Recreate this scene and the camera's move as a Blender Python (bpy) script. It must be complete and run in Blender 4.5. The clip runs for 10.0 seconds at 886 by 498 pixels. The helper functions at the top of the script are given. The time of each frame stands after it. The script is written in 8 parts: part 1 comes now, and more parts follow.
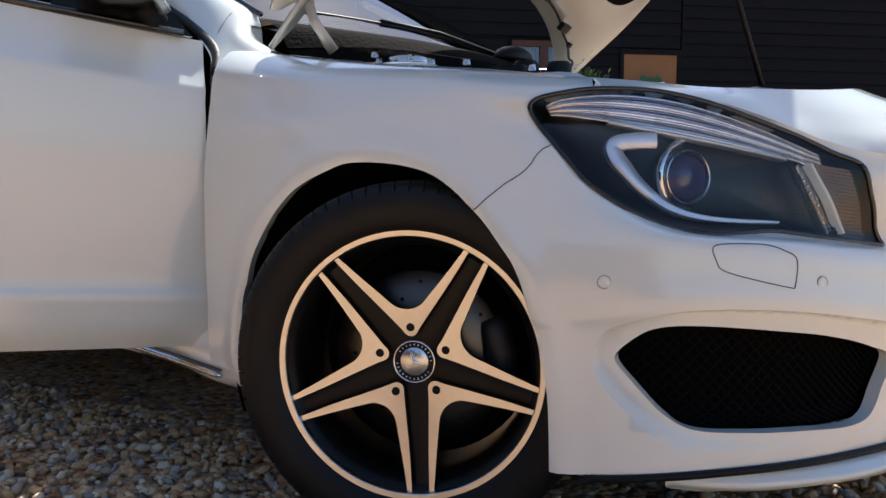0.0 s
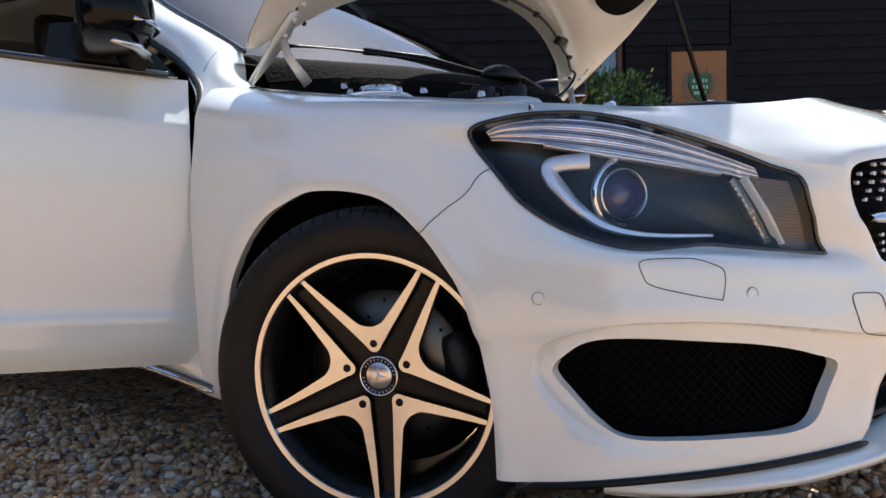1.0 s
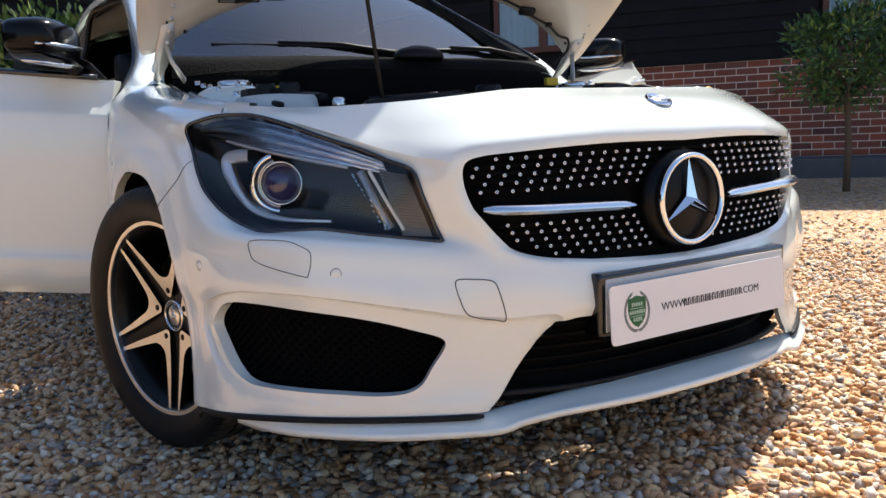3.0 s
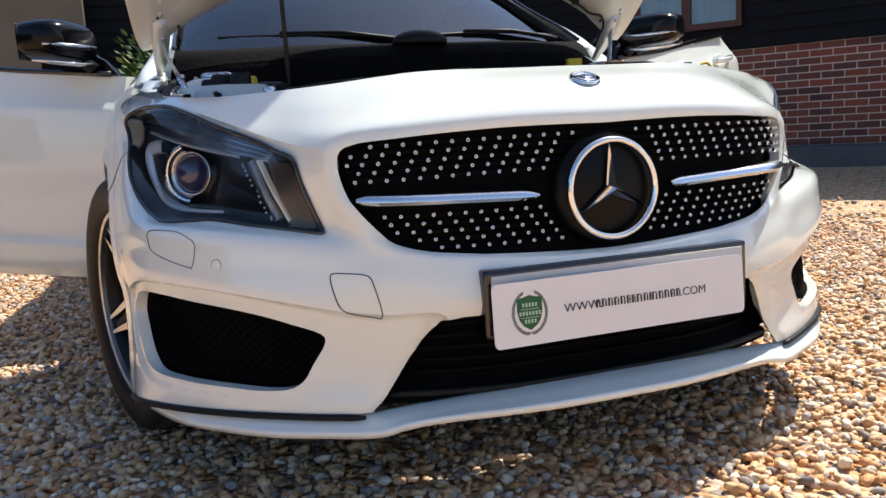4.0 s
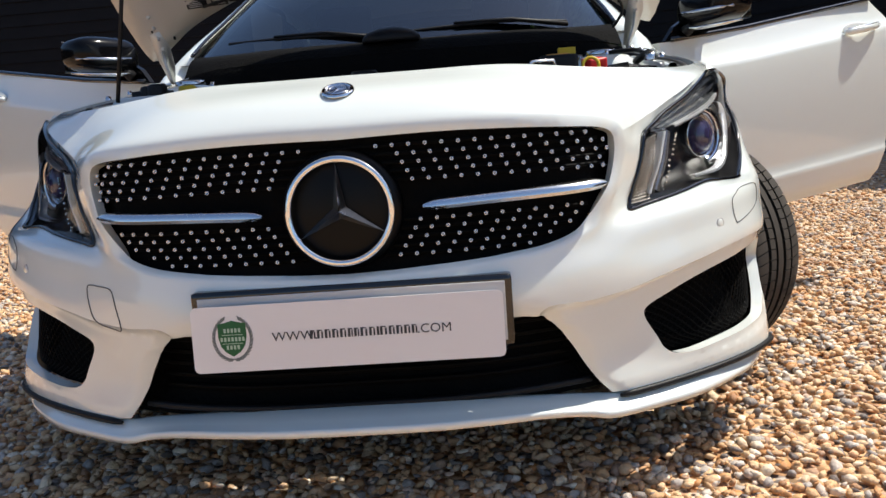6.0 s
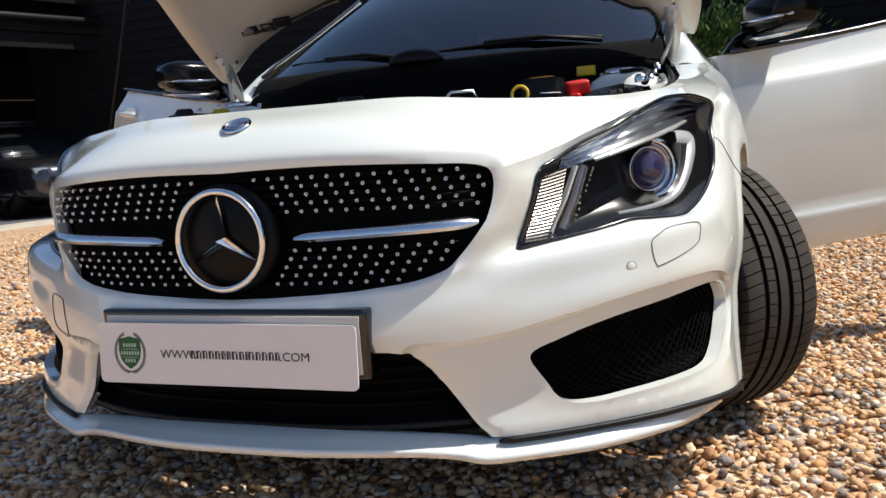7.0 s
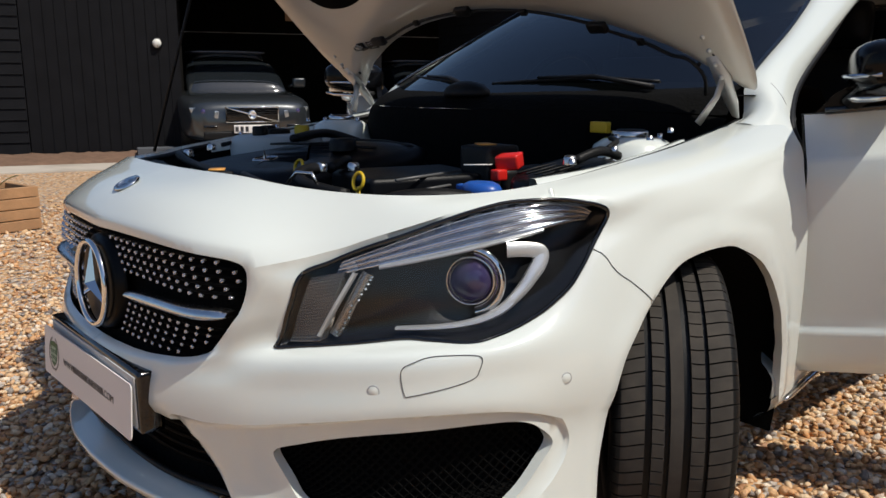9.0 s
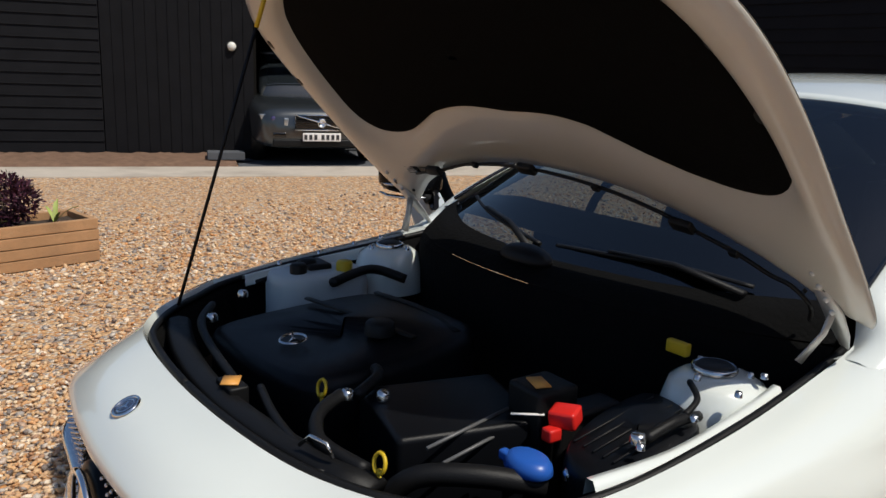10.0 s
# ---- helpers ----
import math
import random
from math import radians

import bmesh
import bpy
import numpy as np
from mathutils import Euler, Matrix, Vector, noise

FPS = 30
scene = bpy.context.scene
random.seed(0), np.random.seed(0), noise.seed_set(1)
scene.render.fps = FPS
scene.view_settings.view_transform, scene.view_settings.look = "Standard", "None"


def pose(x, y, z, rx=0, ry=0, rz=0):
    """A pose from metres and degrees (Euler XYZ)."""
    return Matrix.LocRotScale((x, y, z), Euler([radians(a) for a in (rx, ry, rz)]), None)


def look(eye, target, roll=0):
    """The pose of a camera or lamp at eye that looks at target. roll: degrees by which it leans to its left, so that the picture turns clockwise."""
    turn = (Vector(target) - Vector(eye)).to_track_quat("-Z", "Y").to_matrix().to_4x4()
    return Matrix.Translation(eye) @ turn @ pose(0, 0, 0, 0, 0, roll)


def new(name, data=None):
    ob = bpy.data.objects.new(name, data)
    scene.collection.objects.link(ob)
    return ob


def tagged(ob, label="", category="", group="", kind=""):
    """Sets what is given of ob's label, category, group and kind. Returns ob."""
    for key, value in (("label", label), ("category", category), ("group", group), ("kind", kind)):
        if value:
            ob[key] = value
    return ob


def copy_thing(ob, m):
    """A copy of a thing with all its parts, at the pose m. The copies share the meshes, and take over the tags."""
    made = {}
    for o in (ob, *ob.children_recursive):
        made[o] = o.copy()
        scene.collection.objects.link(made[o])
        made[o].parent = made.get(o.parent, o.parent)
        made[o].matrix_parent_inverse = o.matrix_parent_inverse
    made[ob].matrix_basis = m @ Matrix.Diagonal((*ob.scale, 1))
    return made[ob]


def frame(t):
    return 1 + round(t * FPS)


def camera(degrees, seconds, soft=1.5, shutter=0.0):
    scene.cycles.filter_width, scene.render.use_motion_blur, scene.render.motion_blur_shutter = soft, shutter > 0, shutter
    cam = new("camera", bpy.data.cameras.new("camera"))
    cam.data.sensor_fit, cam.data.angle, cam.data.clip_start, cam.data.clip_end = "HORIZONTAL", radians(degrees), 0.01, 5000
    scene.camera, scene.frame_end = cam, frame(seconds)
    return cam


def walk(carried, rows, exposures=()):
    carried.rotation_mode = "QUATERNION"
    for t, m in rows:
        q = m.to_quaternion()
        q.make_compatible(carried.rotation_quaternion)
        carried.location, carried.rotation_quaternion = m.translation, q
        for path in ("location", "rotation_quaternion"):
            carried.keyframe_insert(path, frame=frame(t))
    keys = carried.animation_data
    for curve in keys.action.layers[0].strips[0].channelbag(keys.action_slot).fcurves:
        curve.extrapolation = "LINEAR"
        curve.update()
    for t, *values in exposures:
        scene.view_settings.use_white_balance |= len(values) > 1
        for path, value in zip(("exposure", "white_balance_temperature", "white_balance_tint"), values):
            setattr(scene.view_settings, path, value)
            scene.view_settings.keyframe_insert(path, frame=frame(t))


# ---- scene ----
cam = camera(57.8, 10.0, soft=1.5)
PATH = [
    (0, (-2.013, -0.718, 0.638), (-0.277, 0.26, 0.46), 0.2),
    (0.5, (-1.983, -0.735, 0.64), (-0.262, 0.268, 0.464), -0.6),
    (1, (-1.974, -0.926, 0.67), (-0.326, 0.194, 0.505), -2.0),
    (1.5, (-1.9, -1.298, 0.769), (-0.388, -0.007, 0.557), -2.8),
    (2, (-1.687, -1.62, 0.78), (-0.344, -0.162, 0.515), -1.4),
    (2.5, (-1.48, -1.807, 0.757), (-0.281, -0.234, 0.464), -1.0),
    (2.7, (-1.403, -1.87, 0.745), (-0.263, -0.254, 0.451), -1.6),
    (4, (-0.761, -2.104, 0.698), (-0.116, -0.234, 0.403), -3.4),
    (4.5, (-0.546, -2.145, 0.713), (-0.088, -0.226, 0.383), -4.6),
    (5, (-0.328, -2.16, 0.706), (-0.043, -0.208, 0.374), -4.7),
    (5.5, (-0.057, -2.163, 0.693), (0.04, -0.191, 0.377), -4.3),
    (5.7, (0.071, -2.166, 0.702), (0.086, -0.192, 0.383), -4.3),
    (6.8, (0.699, -2.085, 0.715), (0.156, -0.178, 0.449), -4.1),
    (7, (0.837, -2.043, 0.728), (0.175, -0.176, 0.454), -4.1),
    (7.5, (1.107, -1.914, 0.749), (0.206, -0.153, 0.456), -3.8),
    (8, (1.351, -1.739, 0.752), (0.229, -0.11, 0.452), -3.3),
    (8.5, (1.579, -1.519, 0.809), (0.241, -0.07, 0.478), -1.7),
    (9, (1.703, -1.352, 0.97), (0.216, -0.074, 0.577), -0.1),
    (9.5, (1.681, -1.196, 1.204), (0.099, -0.059, 0.752), 1.2),
    (10, (1.452, -1.101, 1.405), (-0.131, 0.04, 0.966), 2.1),
]
walk(cam, [(t, look(eye, target, roll)) for t, eye, target, roll in PATH],
     exposures=((0, 0.9), (1.0, 1.15), (2.5, 1.05), (4.5, 0.85), (5.7, 0.65), (7.0, 0.42), (8.0, 0.16), (9.0, -0.14), (10.0, -0.18)))

# ---------------------------------------------------------------- light
SUN_WAY = Vector((0.50, 0.175, 0.84)).normalized()
world = bpy.data.worlds.new("sky")
scene.world = world
world.use_nodes = True
wn = world.node_tree
sky = wn.nodes.new("ShaderNodeTexSky")
sky.sky_type, sky.sun_disc = "NISHITA", False
sky.sun_elevation = math.asin(SUN_WAY.z)
sky.sun_rotation = math.atan2(SUN_WAY.x, SUN_WAY.y)
sky.air_density, sky.dust_density, sky.ozone_density = 1.0, 1.3, 4.5
wn.links.new(sky.outputs["Color"], wn.nodes["Background"].inputs["Color"])
wn.nodes["Background"].inputs["Strength"].default_value = 0.10
sun_data = bpy.data.lights.new("sun", "SUN")
sun_data.energy, sun_data.angle, sun_data.color = 4.2, radians(0.53), (1.0, 0.95, 0.85)
sun = new("sun", sun_data)
sun.matrix_world = look(SUN_WAY * 30, (0, 0, 0))
scene.view_settings.exposure = 0.0

# ---------------------------------------------------------------- materials
def material(name, color, rough=0.5, metal=0.0, coat=0.0, spec=0.5, vary=0.0, scale=8.0, bump=0.0, bscale=60.0,
             trans=0.0, ior=1.45, emit=None, power=0.0, dirt=None, dscale=3.0, damount=0.0, alpha=1.0, rvary=0.0):
    """A principled material with two-scale colour variation and relief."""
    m = bpy.data.materials.new(name)
    m.use_nodes = True
    nt = m.node_tree
    b = nt.nodes["Principled BSDF"]
    col = (*color, 1.0)
    b.inputs["Base Color"].default_value = col
    b.inputs["Roughness"].default_value = rough
    b.inputs["Metallic"].default_value = metal
    b.inputs["Coat Weight"].default_value = coat
    b.inputs["Coat Roughness"].default_value = 0.02
    b.inputs["Coat IOR"].default_value = 1.6
    b.inputs["Specular IOR Level"].default_value = spec
    b.inputs["IOR"].default_value = ior
    b.inputs["Transmission Weight"].default_value = trans
    b.inputs["Alpha"].default_value = alpha
    if emit:
        b.inputs["Emission Color"].default_value = (*emit, 1.0)
        b.inputs["Emission Strength"].default_value = power
    geo = nt.nodes.new("ShaderNodeTexCoord")
    src = None
    if vary > 0 or damount > 0:
        n1 = nt.nodes.new("ShaderNodeTexNoise")
        n1.inputs["Scale"].default_value, n1.inputs["Detail"].default_value = scale, 6.0
        nt.links.new(geo.outputs["Object"], n1.inputs["Vector"])
        mix = nt.nodes.new("ShaderNodeMix")
        mix.data_type, mix.blend_type = "RGBA", "MIX"
        mix.inputs[6].default_value = tuple(c * (1 - vary) for c in color) + (1.0,)
        mix.inputs[7].default_value = tuple(min(1.0, c * (1 + vary)) for c in color) + (1.0,)
        nt.links.new(n1.outputs["Fac"], mix.inputs[0])
        src = mix.outputs[2]
        if damount > 0:
            n2 = nt.nodes.new("ShaderNodeTexNoise")
            n2.inputs["Scale"].default_value, n2.inputs["Detail"].default_value = dscale, 8.0
            nt.links.new(geo.outputs["Object"], n2.inputs["Vector"])
            ramp = nt.nodes.new("ShaderNodeMapRange")
            ramp.inputs[1].default_value, ramp.inputs[2].default_value = 0.5, 0.75
            ramp.inputs[3].default_value, ramp.inputs[4].default_value = 0.0, damount
            nt.links.new(n2.outputs["Fac"], ramp.inputs[0])
            m2 = nt.nodes.new("ShaderNodeMix")
            m2.data_type = "RGBA"
            nt.links.new(ramp.outputs[0], m2.inputs[0])
            nt.links.new(src, m2.inputs[6])
            m2.inputs[7].default_value = (*dirt, 1.0)
            src = m2.outputs[2]
        nt.links.new(src, b.inputs["Base Color"])
        if rvary > 0:
            rr = nt.nodes.new("ShaderNodeMapRange")
            rr.inputs[3].default_value, rr.inputs[4].default_value = max(0.02, rough - rvary), min(1.0, rough + rvary)
            nt.links.new(n1.outputs["Fac"], rr.inputs[0])
            nt.links.new(rr.outputs[0], b.inputs["Roughness"])
    if bump > 0:
        nb = nt.nodes.new("ShaderNodeTexNoise")
        nb.inputs["Scale"].default_value, nb.inputs["Detail"].default_value = bscale, 5.0
        nt.links.new(geo.outputs["Object"], nb.inputs["Vector"])
        bp = nt.nodes.new("ShaderNodeBump")
        bp.inputs["Strength"].default_value, bp.inputs["Distance"].default_value = bump, 0.01
        nt.links.new(nb.outputs["Fac"], bp.inputs["Height"])
        nt.links.new(bp.outputs["Normal"], b.inputs["Normal"])
    return m


def shade_link(m):
    return m.node_tree.nodes, m.node_tree.links, m.node_tree.nodes["Principled BSDF"]


PAINT = material("white_paint", (0.748, 0.785, 0.745), 0.22, coat=1.0, vary=0.012, scale=3.0, rvary=0.03)
WELL = material("wheel_arch_liner", (0.004, 0.004, 0.004), 0.95, spec=0.1, vary=0.3, scale=20, bump=0.4, bscale=90)
BLACK = material("black_plastic", (0.006, 0.006, 0.0065), 0.5, spec=0.3, vary=0.25, scale=30, bump=0.12, bscale=400)
GLOSS = material("gloss_black", (0.003, 0.003, 0.0035), 0.12, coat=0.6, vary=0.1, scale=5)
PINCH = material("pin_chrome", (0.62, 0.63, 0.65), 0.12, metal=1.0, vary=0.05, scale=40)
STARB = material("star_plate_black", (0.002, 0.002, 0.0022), 0.35, spec=0.2, vary=0.1, scale=10)
MESHB = material("black_mesh_plastic", (0.0022, 0.0022, 0.0022), 0.6, spec=0.08, vary=0.2, scale=40)
SEAM = material("panel_gap", (0.10, 0.10, 0.10), 0.9, vary=0.1)
CHROME = material("chrome", (0.86, 0.87, 0.88), 0.06, metal=1.0, vary=0.02, scale=20)
SATIN = material("satin_silver", (0.72, 0.72, 0.72), 0.25, metal=1.0, vary=0.05, scale=30)
RUBBER = material("tyre_rubber", (0.006, 0.006, 0.0062), 0.5, spec=0.3, vary=0.25, scale=25, dirt=(0.02, 0.018, 0.016), damount=0.3, dscale=9, bump=0.08, bscale=250)
RIMFACE = material("machined_alloy", (0.70, 0.68, 0.65), 0.30, metal=1.0, vary=0.05, scale=60, bump=0.03, bscale=600)
RIMBLACK = material("black_alloy", (0.003, 0.003, 0.003), 0.4, coat=0.0, spec=0.3, vary=0.2, scale=15)
SENS = material("sensor_ring_grey", (0.35, 0.35, 0.36), 0.4, vary=0.05)
BADGE_BLUE = material("badge_blue", (0.03, 0.045, 0.09), 0.2, coat=1.0, vary=0.1)
SATIN2 = material("brushed_silver", (0.75, 0.76, 0.78), 0.22, metal=1.0, vary=0.04, scale=40)
GREYP = material("plate_grey", (0.55, 0.55, 0.54), 0.5, vary=0.05)
PLATEW = material("plate_white", (0.80, 0.77, 0.75), 0.45, vary=0.03, scale=6)
GREEN = material("shield_green", (0.01, 0.10, 0.03), 0.45, vary=0.15, scale=30)
WREATH = material("wreath_grey", (0.16, 0.17, 0.16), 0.5, vary=0.3, scale=60)
MARK = material("pale_lettering", (0.40, 0.55, 0.42), 0.5, vary=0.05)
INK = material("dark_lettering", (0.04, 0.04, 0.045), 0.5, vary=0.05)
HOUSING = material("headlight_housing", (0.012, 0.012, 0.013), 0.30, vary=0.2, scale=20)
RIBGREY = material("reflector_grey", (0.46, 0.50, 0.58), 0.16, metal=0.9, vary=0.2, scale=50)
CLEARRIB = material("ribbed_reflector", (0.34, 0.31, 0.29), 0.25, metal=0.8, vary=0.15, scale=40)
# weak emission put in for the sun's glint on the light guide
DRL = material("running_light_glint", (0.72, 0.72, 0.72), 0.25, metal=0.3, emit=(1.0, 0.97, 0.9), power=0.06, vary=0.02)
ARCM = material("arc_reflector", (0.90, 0.91, 0.93), 0.38, metal=0.75, vary=0.03, scale=30)
DRLOFF = material("running_light_clear", (0.80, 0.81, 0.82), 0.2, metal=0.6, vary=0.05)
PROJ = material("projector_glass", (0.05, 0.04, 0.11), 0.03, coat=1.0, vary=0.2, scale=20)


def glass_sheet(name, tint, clear=0.92, rough=0.0, ior=1.5):
    """A thin pane: see-through with a mirror-like sheen that grows at grazing angles."""
    m = bpy.data.materials.new(name)
    m.use_nodes = True
    nt = m.node_tree
    nt.nodes.remove(nt.nodes["Principled BSDF"])
    out = nt.nodes["Material Output"]
    tr, gl, mx, fr = (nt.nodes.new(k) for k in ("ShaderNodeBsdfTransparent", "ShaderNodeBsdfGlossy", "ShaderNodeMixShader", "ShaderNodeFresnel"))
    tr.inputs["Color"].default_value = (*[c * clear for c in tint], 1)
    gl.inputs["Roughness"].default_value = rough
    fr.inputs["IOR"].default_value = ior
    nt.links.new(fr.outputs[0], mx.inputs[0])
    nt.links.new(tr.outputs[0], mx.inputs[1])
    nt.links.new(gl.outputs[0], mx.inputs[2])
    nt.links.new(mx.outputs[0], out.inputs["Surface"])
    return m


LENS = glass_sheet("clear_lens", (0.97, 0.98, 1.0), 0.97, 0.06)
PADM = material("black_felt", (0.004, 0.004, 0.004), 0.95, spec=0.05, vary=0.3, scale=30, bump=0.3, bscale=200)
HINGE = material("zinc_grey", (0.55, 0.55, 0.53), 0.45, metal=0.6, vary=0.12, scale=25)
YELLOW = material("yellow_plastic", (0.62, 0.42, 0.02), 0.45, vary=0.1)
GREYW = material("shaded_white", (0.74, 0.73, 0.70), 0.4, coat=0.6, vary=0.02)
GLASS = glass_sheet("car_glass", (0.30, 0.40, 0.46), 0.5, 0.0, 1.85)
MIRRORB = material("mirror_black", (0.003, 0.003, 0.0035), 0.16, spec=0.22, vary=0.1, scale=10)
# white paint darkened: shade under the raised bonnet is put into the colour
UNDER = material("shaded_underside_paint", (0.50, 0.48, 0.43), 0.38, coat=0.5, vary=0.06, scale=7, rvary=0.05)
COVER = material("dark_grey_plastic", (0.004, 0.0045, 0.006), 0.38, spec=0.2, vary=0.2, scale=15, bump=0.1, bscale=500)
EDGEG = material("grey_edge", (0.10, 0.10, 0.10), 0.4, vary=0.1)
REDP = material("red_plastic", (0.65, 0.02, 0.015), 0.35, vary=0.05)
BLUEP = material("blue_plastic", (0.02, 0.10, 0.42), 0.35, vary=0.05)
LABELO = material("orange_label", (0.75, 0.35, 0.08), 0.5, vary=0.1, scale=80)
TANK = material("tank_plastic", (0.50, 0.54, 0.55), 0.4, vary=0.05)


# ---------------------------------------------------------------- mesh helpers
def obj(name, bm, mat, parent=None, label="", smooth=True):
    me = bpy.data.meshes.new(name)
    bm.to_mesh(me)
    bm.free()
    mats = mat if isinstance(mat, (list, tuple)) else [mat]
    for mm in mats:
        me.materials.append(mm)
    if smooth:
        me.polygons.foreach_set("use_smooth", [True] * len(me.polygons))
    ob = new(name, me)
    if parent is not None:
        ob.parent = parent
    if label:
        ob["label"] = label
    return ob


def part(name, bm, mat, parent, label="", smooth=True):
    return obj(name, bm, mat, parent, label, smooth)


def thing(name, label, category, group="", kind="", at=None):
    e = new(name)
    e.empty_display_size = 0.1
    if at is not None:
        e.matrix_world = at
    return tagged(e, label, category, group, kind)


def auto(ob, deg=35):
    """Sharp edges by angle."""
    me = ob.data
    bm = bmesh.new()
    bm.from_mesh(me)
    for e in bm.edges:
        if len(e.link_faces) == 2 and e.calc_face_angle(0) > radians(deg):
            e.smooth = False
    bm.to_mesh(me)
    bm.free()
    return ob


def box(bm, lo, hi, bev=0.0, m=None):
    lo, hi = Vector(lo), Vector(hi)
    r = bmesh.ops.create_cube(bm, size=1.0)
    vs = r["verts"]
    for v in vs:
        v.co = Vector(((lo[i] + hi[i]) / 2 + v.co[i] * (hi[i] - lo[i]) for i in range(3)))
    if bev > 0:
        es = list({e for v in vs for e in v.link_edges})
        rb = bmesh.ops.bevel(bm, geom=es, offset=bev, segments=2, profile=0.7, affect="EDGES", clamp_overlap=True)
        vs = list(set(rb["verts"]) | {v for v in vs if v.is_valid})
    if m is not None:
        for v in vs:
            v.co = m @ v.co
    return vs


def tube(bm, pts, r, sides=8, caps=True, flat=1.0):
    """A round bar along points; r may be a list."""
    pts = [Vector(p) for p in pts]
    rs = r if isinstance(r, (list, tuple)) else [r] * len(pts)
    rings, up = [], None
    for i, p in enumerate(pts):
        d = (pts[min(i + 1, len(pts) - 1)] - pts[max(i - 1, 0)]).normalized()
        if up is None:
            up = Vector((0, 0, 1)) if abs(d.z) < 0.9 else Vector((1, 0, 0))
        a = d.cross(up).normalized()
        b = a.cross(d).normalized()
        up = b
        rings.append([bm.verts.new(p + rs[i] * (math.cos(k * math.tau / sides) * a + flat * math.sin(k * math.tau / sides) * b)) for k in range(sides)])
    for r0, r1 in zip(rings, rings[1:]):
        for k in range(sides):
            bm.faces.new((r0[k], r0[(k + 1) % sides], r1[(k + 1) % sides], r1[k]))
    if caps:
        bm.faces.new(rings[0][::-1])
        bm.faces.new(rings[-1])
    return rings


def lathe(bm, prof, axis="x", n=48, close=False):
    """Turns (radius, along) pairs round an axis."""
    rings = []
    for r, h in prof:
        ring = []
        for k in range(n):
            a = k * math.tau / n
            c, s = r * math.cos(a), r * math.sin(a)
            co = {"x": (h, c, s), "y": (c, h, s), "z": (c, s, h)}[axis]
            ring.append(bm.verts.new(co))
        rings.append(ring)
    pairs = list(zip(rings, rings[1:])) + ([(rings[-1], rings[0])] if close else [])
    for a, b in pairs:
        for k in range(n):
            bm.faces.new((a[k], a[(k + 1) % n], b[(k + 1) % n], b[k]))
    return rings


def fill(bm, outline, thick, m=None, bev=0.0):
    """A flat plate from a 2D outline (x, z), front at y=0 and back at y=thick."""
    vs = [bm.verts.new((p[0], 0.0, p[1])) for p in outline]
    f = bm.faces.new(vs)
    r = bmesh.ops.extrude_face_region(bm, geom=[f])
    back = [v for v in r["geom"] if isinstance(v, bmesh.types.BMVert)]
    for v in back:
        v.co.y += thick
    allv = vs + back
    if bev > 0:
        es = [e for e in bm.edges if all(v in set(allv) for v in e.verts)]
        rb = bmesh.ops.bevel(bm, geom=es, offset=bev, segments=2, profile=0.7, affect="EDGES", clamp_overlap=True)
        allv = list({v for v in allv if v.is_valid} | set(rb["verts"]))
    bmesh.ops.recalc_face_normals(bm, faces=list({f for v in allv for f in v.link_faces}))
    if m is not None:
        for v in allv:
            v.co = m @ v.co
    return allv


def smooth_line(pts, n=8, closed=False):
    """A Catmull-Rom line through points of any dimension."""
    p = [np.array(q, float) for q in pts]
    N = len(p)
    out = []
    for i in range(N if closed else N - 1):
        g = (lambda k: p[k % N]) if closed else (lambda k: p[min(max(k, 0), N - 1)])
        a, b, c, d = g(i - 1), g(i), g(i + 1), g(i + 2)
        for k in range(n):
            t = k / n
            out.append(0.5 * (2 * b + (c - a) * t + (2 * a - 5 * b + 4 * c - d) * t * t + (3 * b - a - 3 * c + d) * t ** 3))
    if not closed:
        out.append(p[-1])
    return out


def mirror_x(bm):
    r = bmesh.ops.duplicate(bm, geom=bm.verts[:] + bm.edges[:] + bm.faces[:])
    vs = [g for g in r["geom"] if isinstance(g, bmesh.types.BMVert)]
    fs = [g for g in r["geom"] if isinstance(g, bmesh.types.BMFace)]
    for v in vs:
        v.co.x = -v.co.x
    bmesh.ops.reverse_faces(bm, faces=fs)


def soup(name, verts, faces, mats, parent=None, smooth=True, midx=None):
    """A mesh straight from arrays of vertices and equal-sized faces."""
    verts, faces = np.asarray(verts, np.float32), np.asarray(faces, np.int32)
    me = bpy.data.meshes.new(name)
    k = faces.shape[1]
    me.vertices.add(len(verts))
    me.vertices.foreach_set("co", verts.ravel())
    me.loops.add(faces.size)
    me.loops.foreach_set("vertex_index", faces.ravel())
    me.polygons.add(len(faces))
    me.polygons.foreach_set("loop_start", np.arange(0, faces.size, k, dtype=np.int32))
    me.polygons.foreach_set("use_smooth", np.full(len(faces), smooth))
    for mm in mats:
        me.materials.append(mm)
    if midx is not None:
        me.polygons.foreach_set("material_index", np.asarray(midx, np.int32))
    me.update(calc_edges=True)
    ob = new(name, me)
    if parent is not None:
        ob.parent = parent
    return ob


